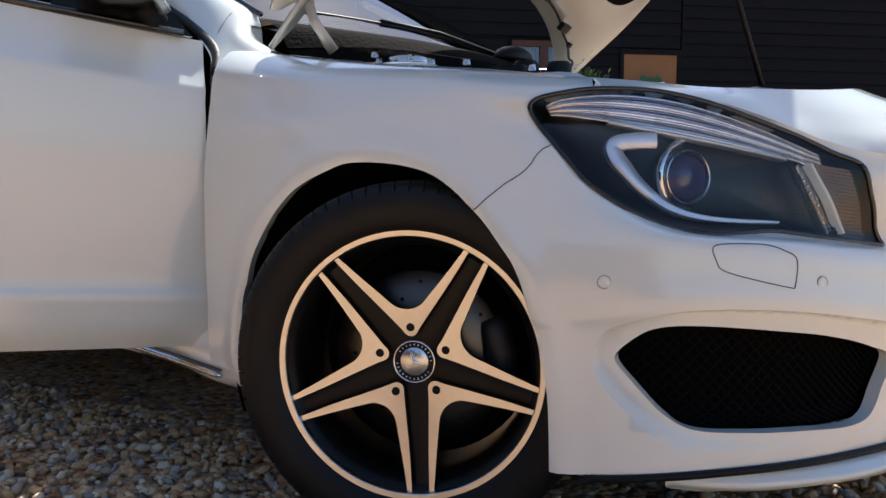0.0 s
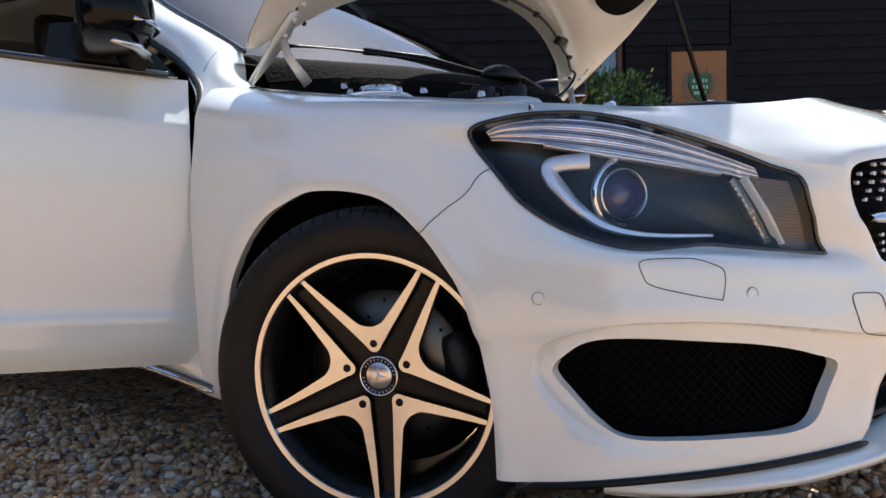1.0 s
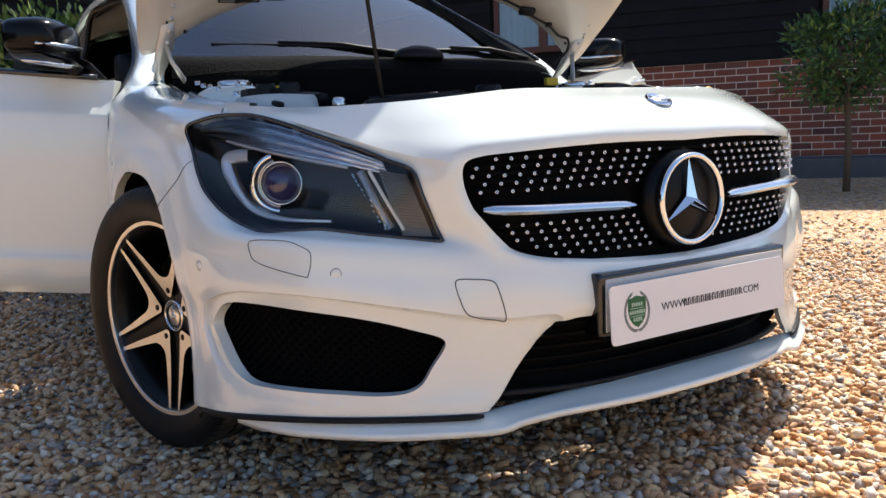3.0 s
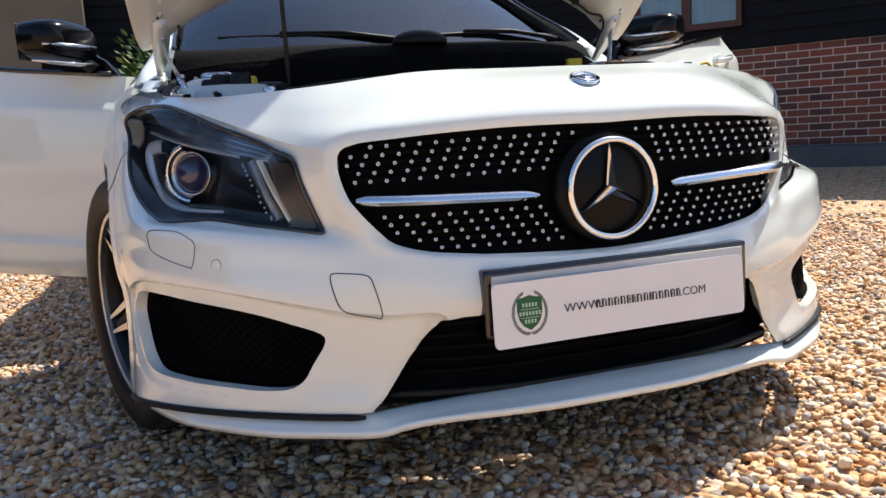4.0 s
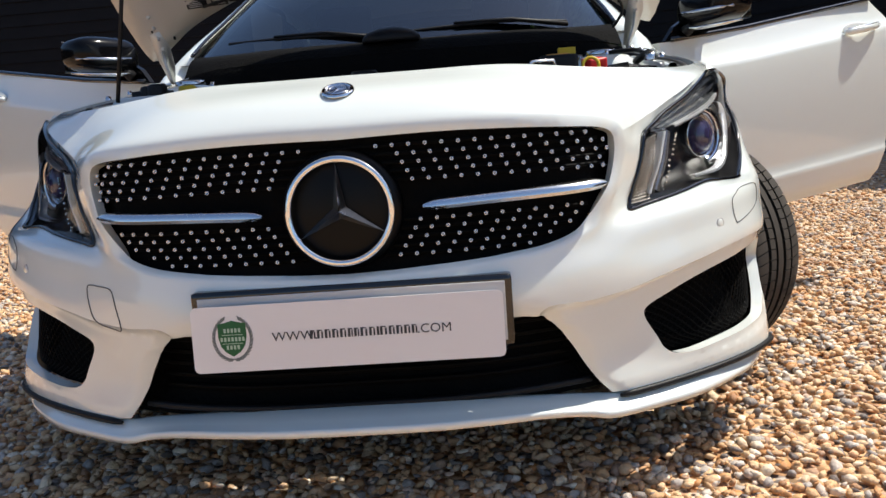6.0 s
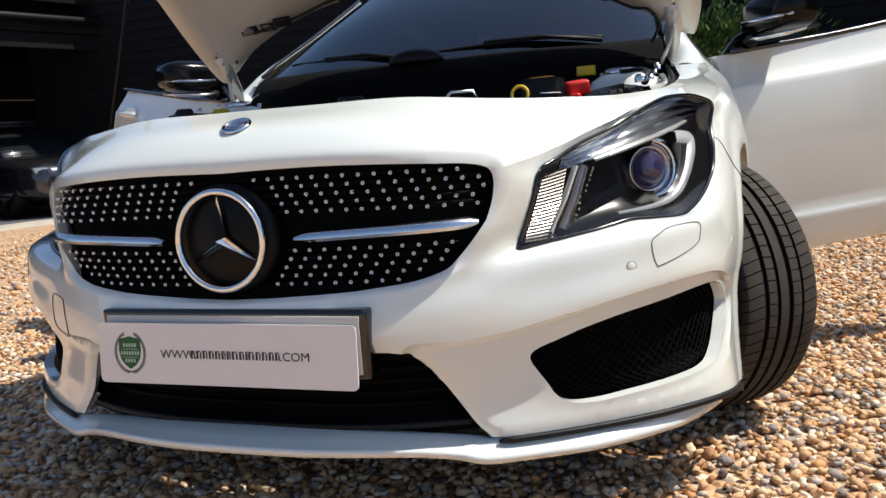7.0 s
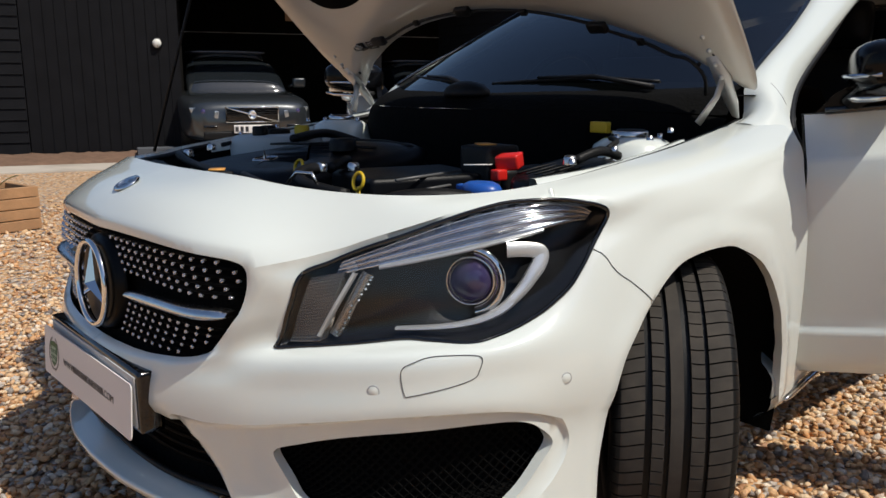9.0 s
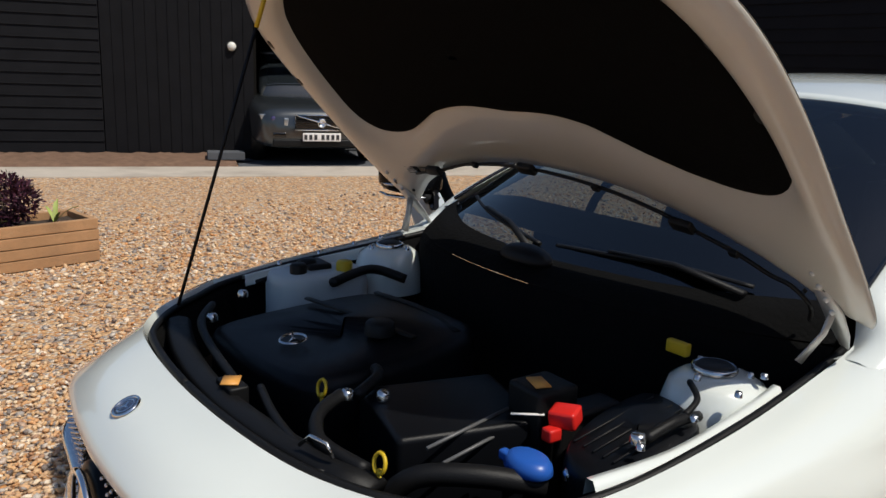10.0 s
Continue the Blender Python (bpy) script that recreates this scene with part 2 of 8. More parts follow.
# ---------------------------------------------------------------- the car's front skin: lines of the body from the nose round to the door
PIVOT_Y = 0.25
BODY_LINES = [
    [(0, -.85, .205), (.30, -.82, .205), (.458, -.762, .206), (.60, -.68, .207), (.72, -.59, .208), (.80, -.50, .205), (.842, -.42, .197), (.862, -.29, .180), (.882, -.05, .20), (.884, .2, .24), (.874, .46, .27)],
    [(0, -.855, .27), (.30, -.83, .27), (.41, -.785, .268), (.57, -.70, .272), (.70, -.612, .275), (.79, -.51, .28), (.832, -.42, .29), (.853, -.30, .295), (.882, -.05, .30), (.888, .2, .32), (.877, .46, .33)],
    [(0, -.862, .335), (.30, -.838, .335), (.39, -.803, .337), (.52, -.730, .357), (.62, -.668, .389), (.70, -.608, .411), (.78, -.514, .425), (.828, -.42, .423), (.848, -.33, .405), (.871, -.15, .40), (.888, .1, .40), (.878, .46, .40)],
    [(0, -.868, .36), (.30, -.842, .36), (.40, -.802, .364), (.525, -.738, .396), (.625, -.678, .420), (.71, -.610, .438), (.788, -.518, .447), (.832, -.42, .441), (.852, -.33, .430), (.876, -.15, .43), (.893, .1, .43), (.879, .46, .45)],
    [(0, -.87, .43), (.20, -.857, .435), (.35, -.822, .44), (.45, -.775, .45), (.53, -.726, .463), (.62, -.672, .475), (.70, -.612, .485), (.77, -.535, .495), (.82, -.44, .50), (.850, -.342, .50), (.873, -.2, .51), (.895, .1, .54), (.880, .46, .56)],
    [(0, -.862, .45), (.20, -.85, .455), (.36, -.810, .475), (.44, -.768, .495), (.52, -.718, .513), (.62, -.656, .527), (.70, -.596, .537), (.76, -.53, .543), (.806, -.45, .55), (.838, -.35, .56), (.864, -.2, .575), (.888, .1, .66), (.877, .46, .66)],
    [(0, -.85, .47), (.25, -.836, .48), (.38, -.797, .505), (.44, -.765, .52), (.502, -.699, .532), (.57, -.650, .541), (.65, -.585, .550), (.72, -.515, .556), (.77, -.436, .562), (.804, -.34, .61), (.827, -.25, .67), (.850, -.12, .70), (.878, .1, .73), (.868, .46, .725)],
    [(0, -.845, .58), (.30, -.825, .58), (.455, -.772, .585), (.49, -.722, .592), (.52, -.688, .598), (.58, -.630, .613), (.65, -.56, .633), (.71, -.485, .650), (.757, -.395, .666), (.790, -.31, .690), (.812, -.23, .715), (.842, -.1, .75), (.862, .1, .775), (.858, .46, .785)],
    [(0, -.838, .70), (.25, -.822, .70), (.40, -.785, .695), (.48, -.735, .682), (.535, -.668, .670), (.57, -.615, .692), (.63, -.548, .723), (.69, -.47, .750), (.737, -.39, .768), (.780, -.29, .776), (.812, -.22, .766), (.830, -.1, .786), (.843, .1, .808), (.848, .46, .838)],
    [(0, -.792, .755), (.25, -.772, .752), (.40, -.718, .742), (.50, -.632, .738), (.57, -.565, .746), (.65, -.49, .765), (.71, -.39, .782), (.76, -.26, .795), (.79, -.1, .812), (.80, .1, .834), (.795, .3, .862), (.79, .46, .895)],
    [(0, -.667, .807), (.15, -.662, .807), (.30, -.646, .806), (.40, -.618, .797), (.506, -.567, .789), (.59, -.505, .786), (.653, -.431, .787), (.71, -.352, .794), (.737, -.24, .806), (.746, -.1, .824), (.738, .1, .847), (.722, .28, .872), (.70, .46, .90)],
]


def cubic(xs, ys):
    """Natural cubic spline coefficients; returns a function."""
    xs, ys = np.asarray(xs, float), np.asarray(ys, float)
    n = len(xs)
    h = np.diff(xs)
    A, r = np.zeros((n, n)), np.zeros(n)
    A[0, 0] = A[-1, -1] = 1
    A[0, 1] = -1  # flat curvature over the centre line
    for i in range(1, n - 1):
        A[i, i - 1], A[i, i], A[i, i + 1] = h[i - 1], 2 * (h[i - 1] + h[i]), h[i]
        r[i] = 6 * ((ys[i + 1] - ys[i]) / h[i] - (ys[i] - ys[i - 1]) / h[i - 1])
    M = np.linalg.solve(A, r)

    def f(x):
        x = np.asarray(x, float)
        i = np.clip(np.searchsorted(xs, x) - 1, 0, n - 2)
        a, b = xs[i + 1] - x, x - xs[i]
        return (M[i] * a ** 3 + M[i + 1] * b ** 3) / (6 * h[i]) + (ys[i] / h[i] - M[i] * h[i] / 6) * a + (ys[i + 1] / h[i] - M[i + 1] * h[i] / 6) * b
    return f


def fan(x, y):
    return np.degrees(np.arctan2(x, PIVOT_Y - np.asarray(y)))


ROW_R, ROW_Z = [], []
for line in BODY_LINES:
    q = np.array(line)
    th, rr = fan(q[:, 0], q[:, 1]), np.hypot(q[:, 0], PIVOT_Y - q[:, 1])
    mir = lambda v: np.r_[v[2:0:-1], v]  # symmetric start over the centre line
    ths = np.r_[-th[2:0:-1], th]
    ROW_R.append(cubic(ths, mir(rr)))
    ROW_Z.append(cubic(ths, mir(q[:, 2])))
NROW = len(BODY_LINES)


def skin(th, v):
    """Points of the skin at fan angle th (degrees) and height parameter v (0 bottom to NROW-1 bonnet edge)."""
    th, v = np.atleast_1d(np.asarray(th, float)), np.atleast_1d(np.asarray(v, float))
    R = np.stack([f(th) for f in ROW_R])
    Z = np.stack([f(th) for f in ROW_Z])
    i = np.clip(v.astype(int), 0, NROW - 2)
    t = v - i
    k = np.arange(len(th))
    ln = np.hypot(np.diff(R, axis=0), np.diff(Z, axis=0)) + 1e-9

    def pch(A):
        d = np.diff(A, axis=0) / ln
        g = np.zeros_like(A)
        w = ln[:-1] + ln[1:]
        g[1:-1] = (d[:-1] * ln[1:] + d[1:] * ln[:-1]) / w
        g[0], g[-1] = d[0], d[-1]
        h = ln[i, k]
        a, b, ga, gb = A[i, k], A[i + 1, k], g[i, k] * h, g[i + 1, k] * h
        return a * (2 * t ** 3 - 3 * t * t + 1) + ga * (t ** 3 - 2 * t * t + t) + b * (3 * t * t - 2 * t ** 3) + gb * (t ** 3 - t * t)
    r, z = pch(R), pch(Z)
    a = np.radians(th)
    return np.stack([r * np.sin(a), PIVOT_Y - r * np.cos(a), z], -1)


TAB_A, TAB_V = np.linspace(0, 113, 453), np.linspace(0, NROW - 1, 241)
TAB_Z = skin(np.repeat(TAB_A, len(TAB_V)), np.tile(TAB_V, len(TAB_A)))[:, 2].reshape(len(TAB_A), len(TAB_V))


def v_at(th, z):
    """The height parameter at which the skin has height z."""
    f = float(np.clip(th / 0.25, 0, len(TAB_A) - 1.001))
    i = int(f)
    col = TAB_Z[i] * (1 - f + i) + TAB_Z[i + 1] * (f - i)
    return float(np.interp(z, np.maximum.accumulate(col), TAB_V))


def on_skin(outline, n=5, closed=True):
    """A smooth outline given as (fan angle, z) in skin parameters."""
    pts = smooth_line([(a, v_at(a, z)) for a, z in outline], n, closed)
    return [(float(a), float(v)) for a, v in pts]
# ---- end of skin

from mathutils.geometry import delaunay_2d_cdt

# ---------------------------------------------------------------- openings of the front skin, as (fan angle, height)
HEADLIGHT = [(30.5, .662), (33.1, .682), (36.5, .707), (40, .728), (43, .747), (46, .763), (49.6, .776), (53.3, .779), (57.4, .774), (60.2, .764), (61.0, .745), (59.2, .700), (57, .650), (54, .604), (51.2, .577), (48.6, .560), (46.4, .553), (43.5, .554), (40.6, .557), (37.5, .551), (33.3, .541), (30.3, .534), (27.8, .529), (28.5, .563), (29.5, .615)]
INTAKE = [(27.9, .346), (31.2, .371), (36.5, .396), (41.5, .409), (47, .418), (50.8, .415), (52.6, .398), (54.1, .366), (52.9, .333), (50.7, .287), (48.3, .263), (44, .257), (38.5, .252), (34, .247), (31.1, .255), (29.3, .294)]
SURROUND = [(16.6, .380), (22, .388), (26.6, .398), (31, .414), (36.8, .432), (43.8, .445), (49.2, .442), (53.2, .422), (55.7, .382), (55.4, .332), (53.2, .284), (49.6, .247), (44, .233), (38, .228), (32.5, .226), (28, .223), (25.2, .220), (22.0, .217), (20.0, .26), (18.2, .32)]
GRILLE = [(0, .693), (5.5, .695), (10.6, .695), (15.4, .692), (20.2, .687), (23.6, .682), (25.2, .672), (25.6, .648), (25.2, .610), (24, .570), (22.4, .534), (20.3, .503), (17.6, .490), (13.9, .482), (9, .475), (4, .470), (0, .468)]
LOWER = [(0, .372), (7, .374), (13.8, .376), (15.8, .373), (17.6, .360), (18.9, .337), (20.2, .303), (21.4, .267), (22.7, .231), (23.9, .207)]
ARCH = [(59.3, .178), (59.5, .294), (60.3, .378), (61.8, .463), (63.8, .530), (66.4, .585), (70.3, .638), (74, .657), (78.3, .663), (83.4, .648), (88.4, .607), (92.4, .535), (95.2, .44), (96.8, .35), (97.4, .29)]
SEAMLINE = [(58.6, .694), (61.02, .660), (63.62, .626), (65.3, .603), (66.46, .586)]
FOLD = [(26.4, .6715), (28.2, .6785), (30.0, .685), (32, .6945), (34.1, .705), (37, .723), (40.5, .742), (43.5, .758)]
KX, KY = 0.0155, 0.055


def uv(path):
    return [(a * KX, v * KY) for a, v in path]


def inside(p, poly):
    x, y = p[..., 0], p[..., 1]
    r = np.zeros(x.shape, bool)
    q = np.asarray(poly)
    for (x0, y0), (x1, y1) in zip(q, np.roll(q, -1, 0)):
        c = (y0 > y) != (y1 > y)
        r ^= c & (x < (x1 - x0) * (y - y0) / (y1 - y0 + 1e-12) + x0)
    return r


def away(p, poly, closed=True):
    """Distance of points to a polyline."""
    q = np.asarray(poly)
    best = np.full(len(p), 9.0)
    for a, b in zip(q, np.roll(q, -1, 0)) if closed else zip(q, q[1:]):
        d = b - a
        t = np.clip(((p - a) @ d) / (d @ d + 1e-12), 0, 1)
        best = np.minimum(best, np.hypot(*(p - a - t[:, None] * d).T))
    return best


def end_angle(v, y=0.452):
    lo, hi = 85.0, 112.0
    for _ in range(30):
        m = (lo + hi) / 2
        if skin(m, v)[0, 1] < y:
            lo = m
        else:
            hi = m
    return lo


hole_head = uv(on_skin(HEADLIGHT, 5))
hole_intake = uv(on_skin(INTAKE, 5))
ring_surround = uv(on_skin(SURROUND, 5))


def shrunk(ring, d):
    """A closed line moved inwards by d."""
    q = np.array(ring)
    t = np.roll(q, -1, 0) - np.roll(q, 1, 0)
    n = np.stack([-t[:, 1], t[:, 0]], 1) / np.hypot(t[:, 0], t[:, 1])[:, None]
    area = np.sum(q[:, 0] * np.roll(q[:, 1], -1) - np.roll(q[:, 0], -1) * q[:, 1])
    return [tuple(p) for p in q + n * (d if area > 0 else -d)]


ring_foot = shrunk(ring_surround, 0.008)
hole_grille = uv(on_skin(GRILLE, 4, False))
hole_lower = uv(on_skin(LOWER, 4, False))
hole_arch = uv(on_skin(ARCH, 5, False))
line_seam = uv(on_skin(SEAMLINE, 5, False))
line_fold = uv(on_skin(FOLD, 4, False))
poly_fold = line_fold + uv([(43.5, v_at(43.5, .745)), (36.5, v_at(36.5, .690)), (30.4, v_at(30.4, .625)), (26.4, v_at(26.4, .625))])
TOPV = (NROW - 1) * KY
poly_grille = [(-1.0, hole_grille[0][1])] + hole_grille + [(-1.0, hole_grille[-1][1])]
poly_lower = [(-1.0, hole_lower[0][1])] + hole_lower + [(hole_lower[-1][0], -1.0), (-1.0, -1.0)]
poly_arch = [(hole_arch[0][0], -1.0)] + hole_arch + [(hole_arch[-1][0], -1.0)]


def triangulate():
    """The half skin: triangles in the (angle, height) plane with the openings left out."""
    verts, edges = [], []

    def path(pts, closed=False):
        base = len(verts)
        verts.extend(pts)
        n = len(pts)
        edges.extend([(base + i, base + i + 1) for i in range(n - 1)] + ([(base + n - 1, base)] if closed else []))
    rear = [(end_angle(v) * KX, v * KY) for v in np.linspace(0, NROW - 1, 60)]
    i0 = [i for i, p in enumerate(hole_lower) if p[1] >= 0]
    low = [p for p in hole_lower if p[1] > 0.002]
    arch = [p for p in hole_arch if p[1] > 0.004]
    bottom = [(x, 0.0) for x in np.arange(hole_lower[-1][0], hole_arch[0][0], 0.02)] + [(hole_arch[0][0], 0.0)]
    path([(0.0, hole_lower[0][1])] + low[1:] + bottom + arch + [(hole_arch[-1][0] + 0.002, 0.0)] + rear)
    top = [(x, TOPV) for x in np.arange(0, rear[-1][0], 0.02)] + [rear[-1]]
    path(top)
    path([(0.0, y) for y in np.linspace(hole_lower[0][1], hole_grille[-1][1], 6)])
    path([(0.0, y) for y in np.linspace(hole_grille[0][1], TOPV, 12)])
    path(hole_grille)
    path(hole_head, True)
    path(hole_intake, True)
    path(ring_surround, True)
    path(ring_foot, True)
    path(line_seam)
    path(line_fold)
    cons = np.array(verts)
    gx, gy = np.meshgrid(np.arange(0.008, 1.66, 0.0125), np.arange(0.006, TOPV, 0.0092))
    gx = gx + (np.arange(gy.shape[0]) % 2)[:, None] * 0.006
    pts = np.stack([gx.ravel(), gy.ravel()], 1)
    pts = pts[pts[:, 0] < np.interp(pts[:, 1], [r[1] for r in rear], [r[0] for r in rear]) - 0.004]
    for hole in (hole_head, hole_intake, poly_grille, poly_lower, poly_arch):
        pts = pts[~inside(pts, hole)]
    near = np.min(np.hypot(pts[:, None, 0] - cons[None, :, 0], pts[:, None, 1] - cons[None, :, 1]), axis=1)
    pts = pts[near > 0.006]
    allv = [Vector(p) for p in verts] + [Vector(p) for p in pts]
    ov, oe, of, *_ = delaunay_2d_cdt(allv, edges, [], 0, 1e-6)
    P2 = np.array([(v.x, v.y) for v in ov])
    F2 = np.array([f for f in of if len(f) == 3])
    cen = P2[F2].mean(1)
    keep = (cen[:, 0] > 0) & (cen[:, 1] > 0) & (cen[:, 1] < TOPV)
    keep &= cen[:, 0] < np.interp(cen[:, 1], [r[1] for r in rear], [r[0] for r in rear])
    for hole in (hole_head, hole_intake, poly_grille, poly_lower, poly_arch):
        keep &= ~inside(cen, hole)
    return P2, F2[keep]


P2, F2 = triangulate()
P3 = skin(P2[:, 0] / KX, np.clip(P2[:, 1] / KY, 0, NROW - 1))
P3[np.abs(P2[:, 0]) < 1e-5, 0] = 0.0
# recessed band round the side intake, and rolled edges at the openings
sink = np.zeros(len(P2))
ins = inside(P2, ring_surround)
d_ring, d_hole = away(P2[ins], ring_surround), away(P2[ins], hole_intake)
sink[ins] += 0.011 * np.clip(d_ring / 0.008, 0, 1) * (1 - 0.5 * d_ring / (d_ring + d_hole + 1e-9)) * np.clip((P3[ins, 2] - 0.222) / 0.05, 0, 1)
# lip of the nose panel over the inner end of the headlight
ins = inside(P2, poly_fold)
d_fold = away(P2[ins], line_fold, False)
sink[ins] += 0.010 * np.clip(P2[ins, 0] / KX - 26.4, 0, 3) / 3 * np.clip(d_fold / 0.003, 0, 1) * np.clip(1 - d_fold / 0.035, 0, 1)
# flared lip round the wheel opening
sink -= 0.006 * np.clip((0.045 - away(P2, hole_arch, False)) / 0.028, 0, 1)
for path_, wide, deep, closed in ((hole_grille, 0.020, 0.012, False), (hole_lower, 0.014, 0.010, False), (hole_arch, 0.010, 0.004, False), (hole_head, 0.007, 0.004, True)):
    dd = away(P2, path_, closed)
    sink += deep * np.clip(1 - dd / wide, 0, 1) ** 2
a3 = np.arctan2(P3[:, 0], PIVOT_Y - P3[:, 1])
P3[:, 0] -= sink * np.sin(a3)
P3[:, 1] += sink * np.cos(a3)
P3[np.abs(P2[:, 0]) < 1e-5, 0] = 0.0
# the front panel ends in a soft step behind the nose: two small crests beside the middle
seam_x = lambda y: np.interp(y, [p[1] for p in line_seam[::-1]], [p[0] for p in line_seam[::-1]])
cenF = P2[F2].mean(1)
CREASES = [set(np.nonzero((away(P2, ring_surround) < 1e-4) & (P3[:, 2] > 0.27))[0].tolist()), set(np.nonzero(away(P2, line_fold, False) < 1e-4)[0].tolist())]
top_y = line_seam[0][1]
FENDER = (cenF[:, 0] > seam_x(np.clip(cenF[:, 1], line_seam[-1][1], top_y))) & (cenF[:, 1] > line_seam[-1][1] - 0.001)
head_top = np.interp(cenF[:, 1], [top_y, TOPV], [line_seam[0][0], 50 * KX])
FENDER = np.where(cenF[:, 1] > top_y, cenF[:, 0] > np.maximum(head_top, 0), FENDER)
FENDER |= cenF[:, 0] > 72 * KX


def shell(name, tri, sides, parent, mat, label="", depth=0.022):
    """A panel from skin triangles, its open edges turned inwards."""
    bm = bmesh.new()
    for side in sides:
        made = {}
        for t in tri:
            vs = []
            for i in t:
                if i not in made:
                    p = P3[i]
                    made[i] = bm.verts.new((p[0] * side, p[1], p[2]))
                vs.append(made[i])
            if side < 0:
                vs.reverse()
            bm.faces.new(vs)
        back = {v: i for i, v in made.items()}
        for e in bm.edges:
            if e.verts[0] in back and e.verts[1] in back and any(back[e.verts[0]] in c and back[e.verts[1]] in c for c in CREASES):
                e.smooth = False
    if len(sides) == 2:
        bmesh.ops.remove_doubles(bm, verts=[v for v in bm.verts if abs(v.co.x) < 1e-4], dist=1e-4)
    bm.normal_update()
    ctr = Vector((0, -0.2, 0.5))
    s = sum(f.normal.dot(f.calc_center_median() - ctr) > 0 for f in bm.faces)
    if s < len(bm.faces) / 2:
        bmesh.ops.reverse_faces(bm, faces=bm.faces[:])
    bm.normal_update()
    edge = [e for e in bm.edges if len(e.link_faces) == 1]
    nor = {v: v.normal.copy() for e in edge for v in e.verts}
    r = bmesh.ops.extrude_edge_only(bm, edges=edge)
    new_v = [g for g in r["geom"] if isinstance(g, bmesh.types.BMVert)]
    old = {tuple(round(c, 6) for c in v.co): n for v, n in nor.items()}
    for v in new_v:
        v.co -= old[tuple(round(c, 6) for c in v.co)] * depth
    for e in edge:
        e.smooth = False
    return part(name, bm, mat, parent, label)


car = thing("car", "white four-door saloon car with bonnet and front doors open, on gravel", "car")
shell("front_bumper", F2[~FENDER], (1, -1), car, PAINT, "glossy white front bumper and nose panel")
shell("front_wing", F2[FENDER], (1,), car, PAINT)
shell("front_wing", F2[FENDER], (-1,), car, PAINT)


def line_on_skin(path, side, off=0.0006):
    p = skin([a for a, _ in path], [v for _, v in path])
    a = np.radians([q[0] for q in path])
    off = (off + 0.006 * np.clip((0.045 - away(np.array(uv(path)), hole_arch, False)) / 0.028, 0, 1))[:, None]
    p = p + off * np.stack([np.sin(a), -np.cos(a), np.zeros(len(a))], 1)
    return [Vector((q[0] * side, q[1], q[2])) for q in p]


def gap_line(name, outline, closed, parent, r=0.0009, n=5, mat=None):
    for side in (1, -1):
        bm = bmesh.new()
        path = on_skin(outline, n, closed)
        pts = line_on_skin(path + (path[:1] if closed else []), side)
        tube(bm, pts, r, 5)
        part(name, bm, mat or SEAM, parent)


gap_line("wing_gap", SEAMLINE, False, car)
WASH = [(46.9, .540), (43.2, .541), (41.3, .531), (40.3, .517), (40.6, .479), (41.2, .477), (44.2, .490), (46.3, .502), (46.9, .515)]
gap_line("washer_cover_gap", WASH, True, car, 0.0008)
EYE_COVER = [(26.7, .460), (25, .461), (23.4, .457), (22.8, .440), (22.2, .386), (23.2, .385), (25.6, .396), (26.4, .424)]
for side_ in (-1,):
    bm_ = bmesh.new()
    pa_ = on_skin(EYE_COVER, 5, True)
    tube(bm_, line_on_skin(pa_ + pa_[:1], side_), 0.0011, 5)
    part("towing_eye_cover_gap", bm_, SEAM, car)


# ---------------------------------------------------------------- wheels
def polar(a, r, h=0.0):
    return Vector((h, r * math.cos(a), r * math.sin(a)))


def dish(r):
    """How far the spoke face stands out at a radius."""
    return 0.060 + 0.030 * max(0.0, min(1.0, (r - 0.04) / 0.19)) ** 1.2


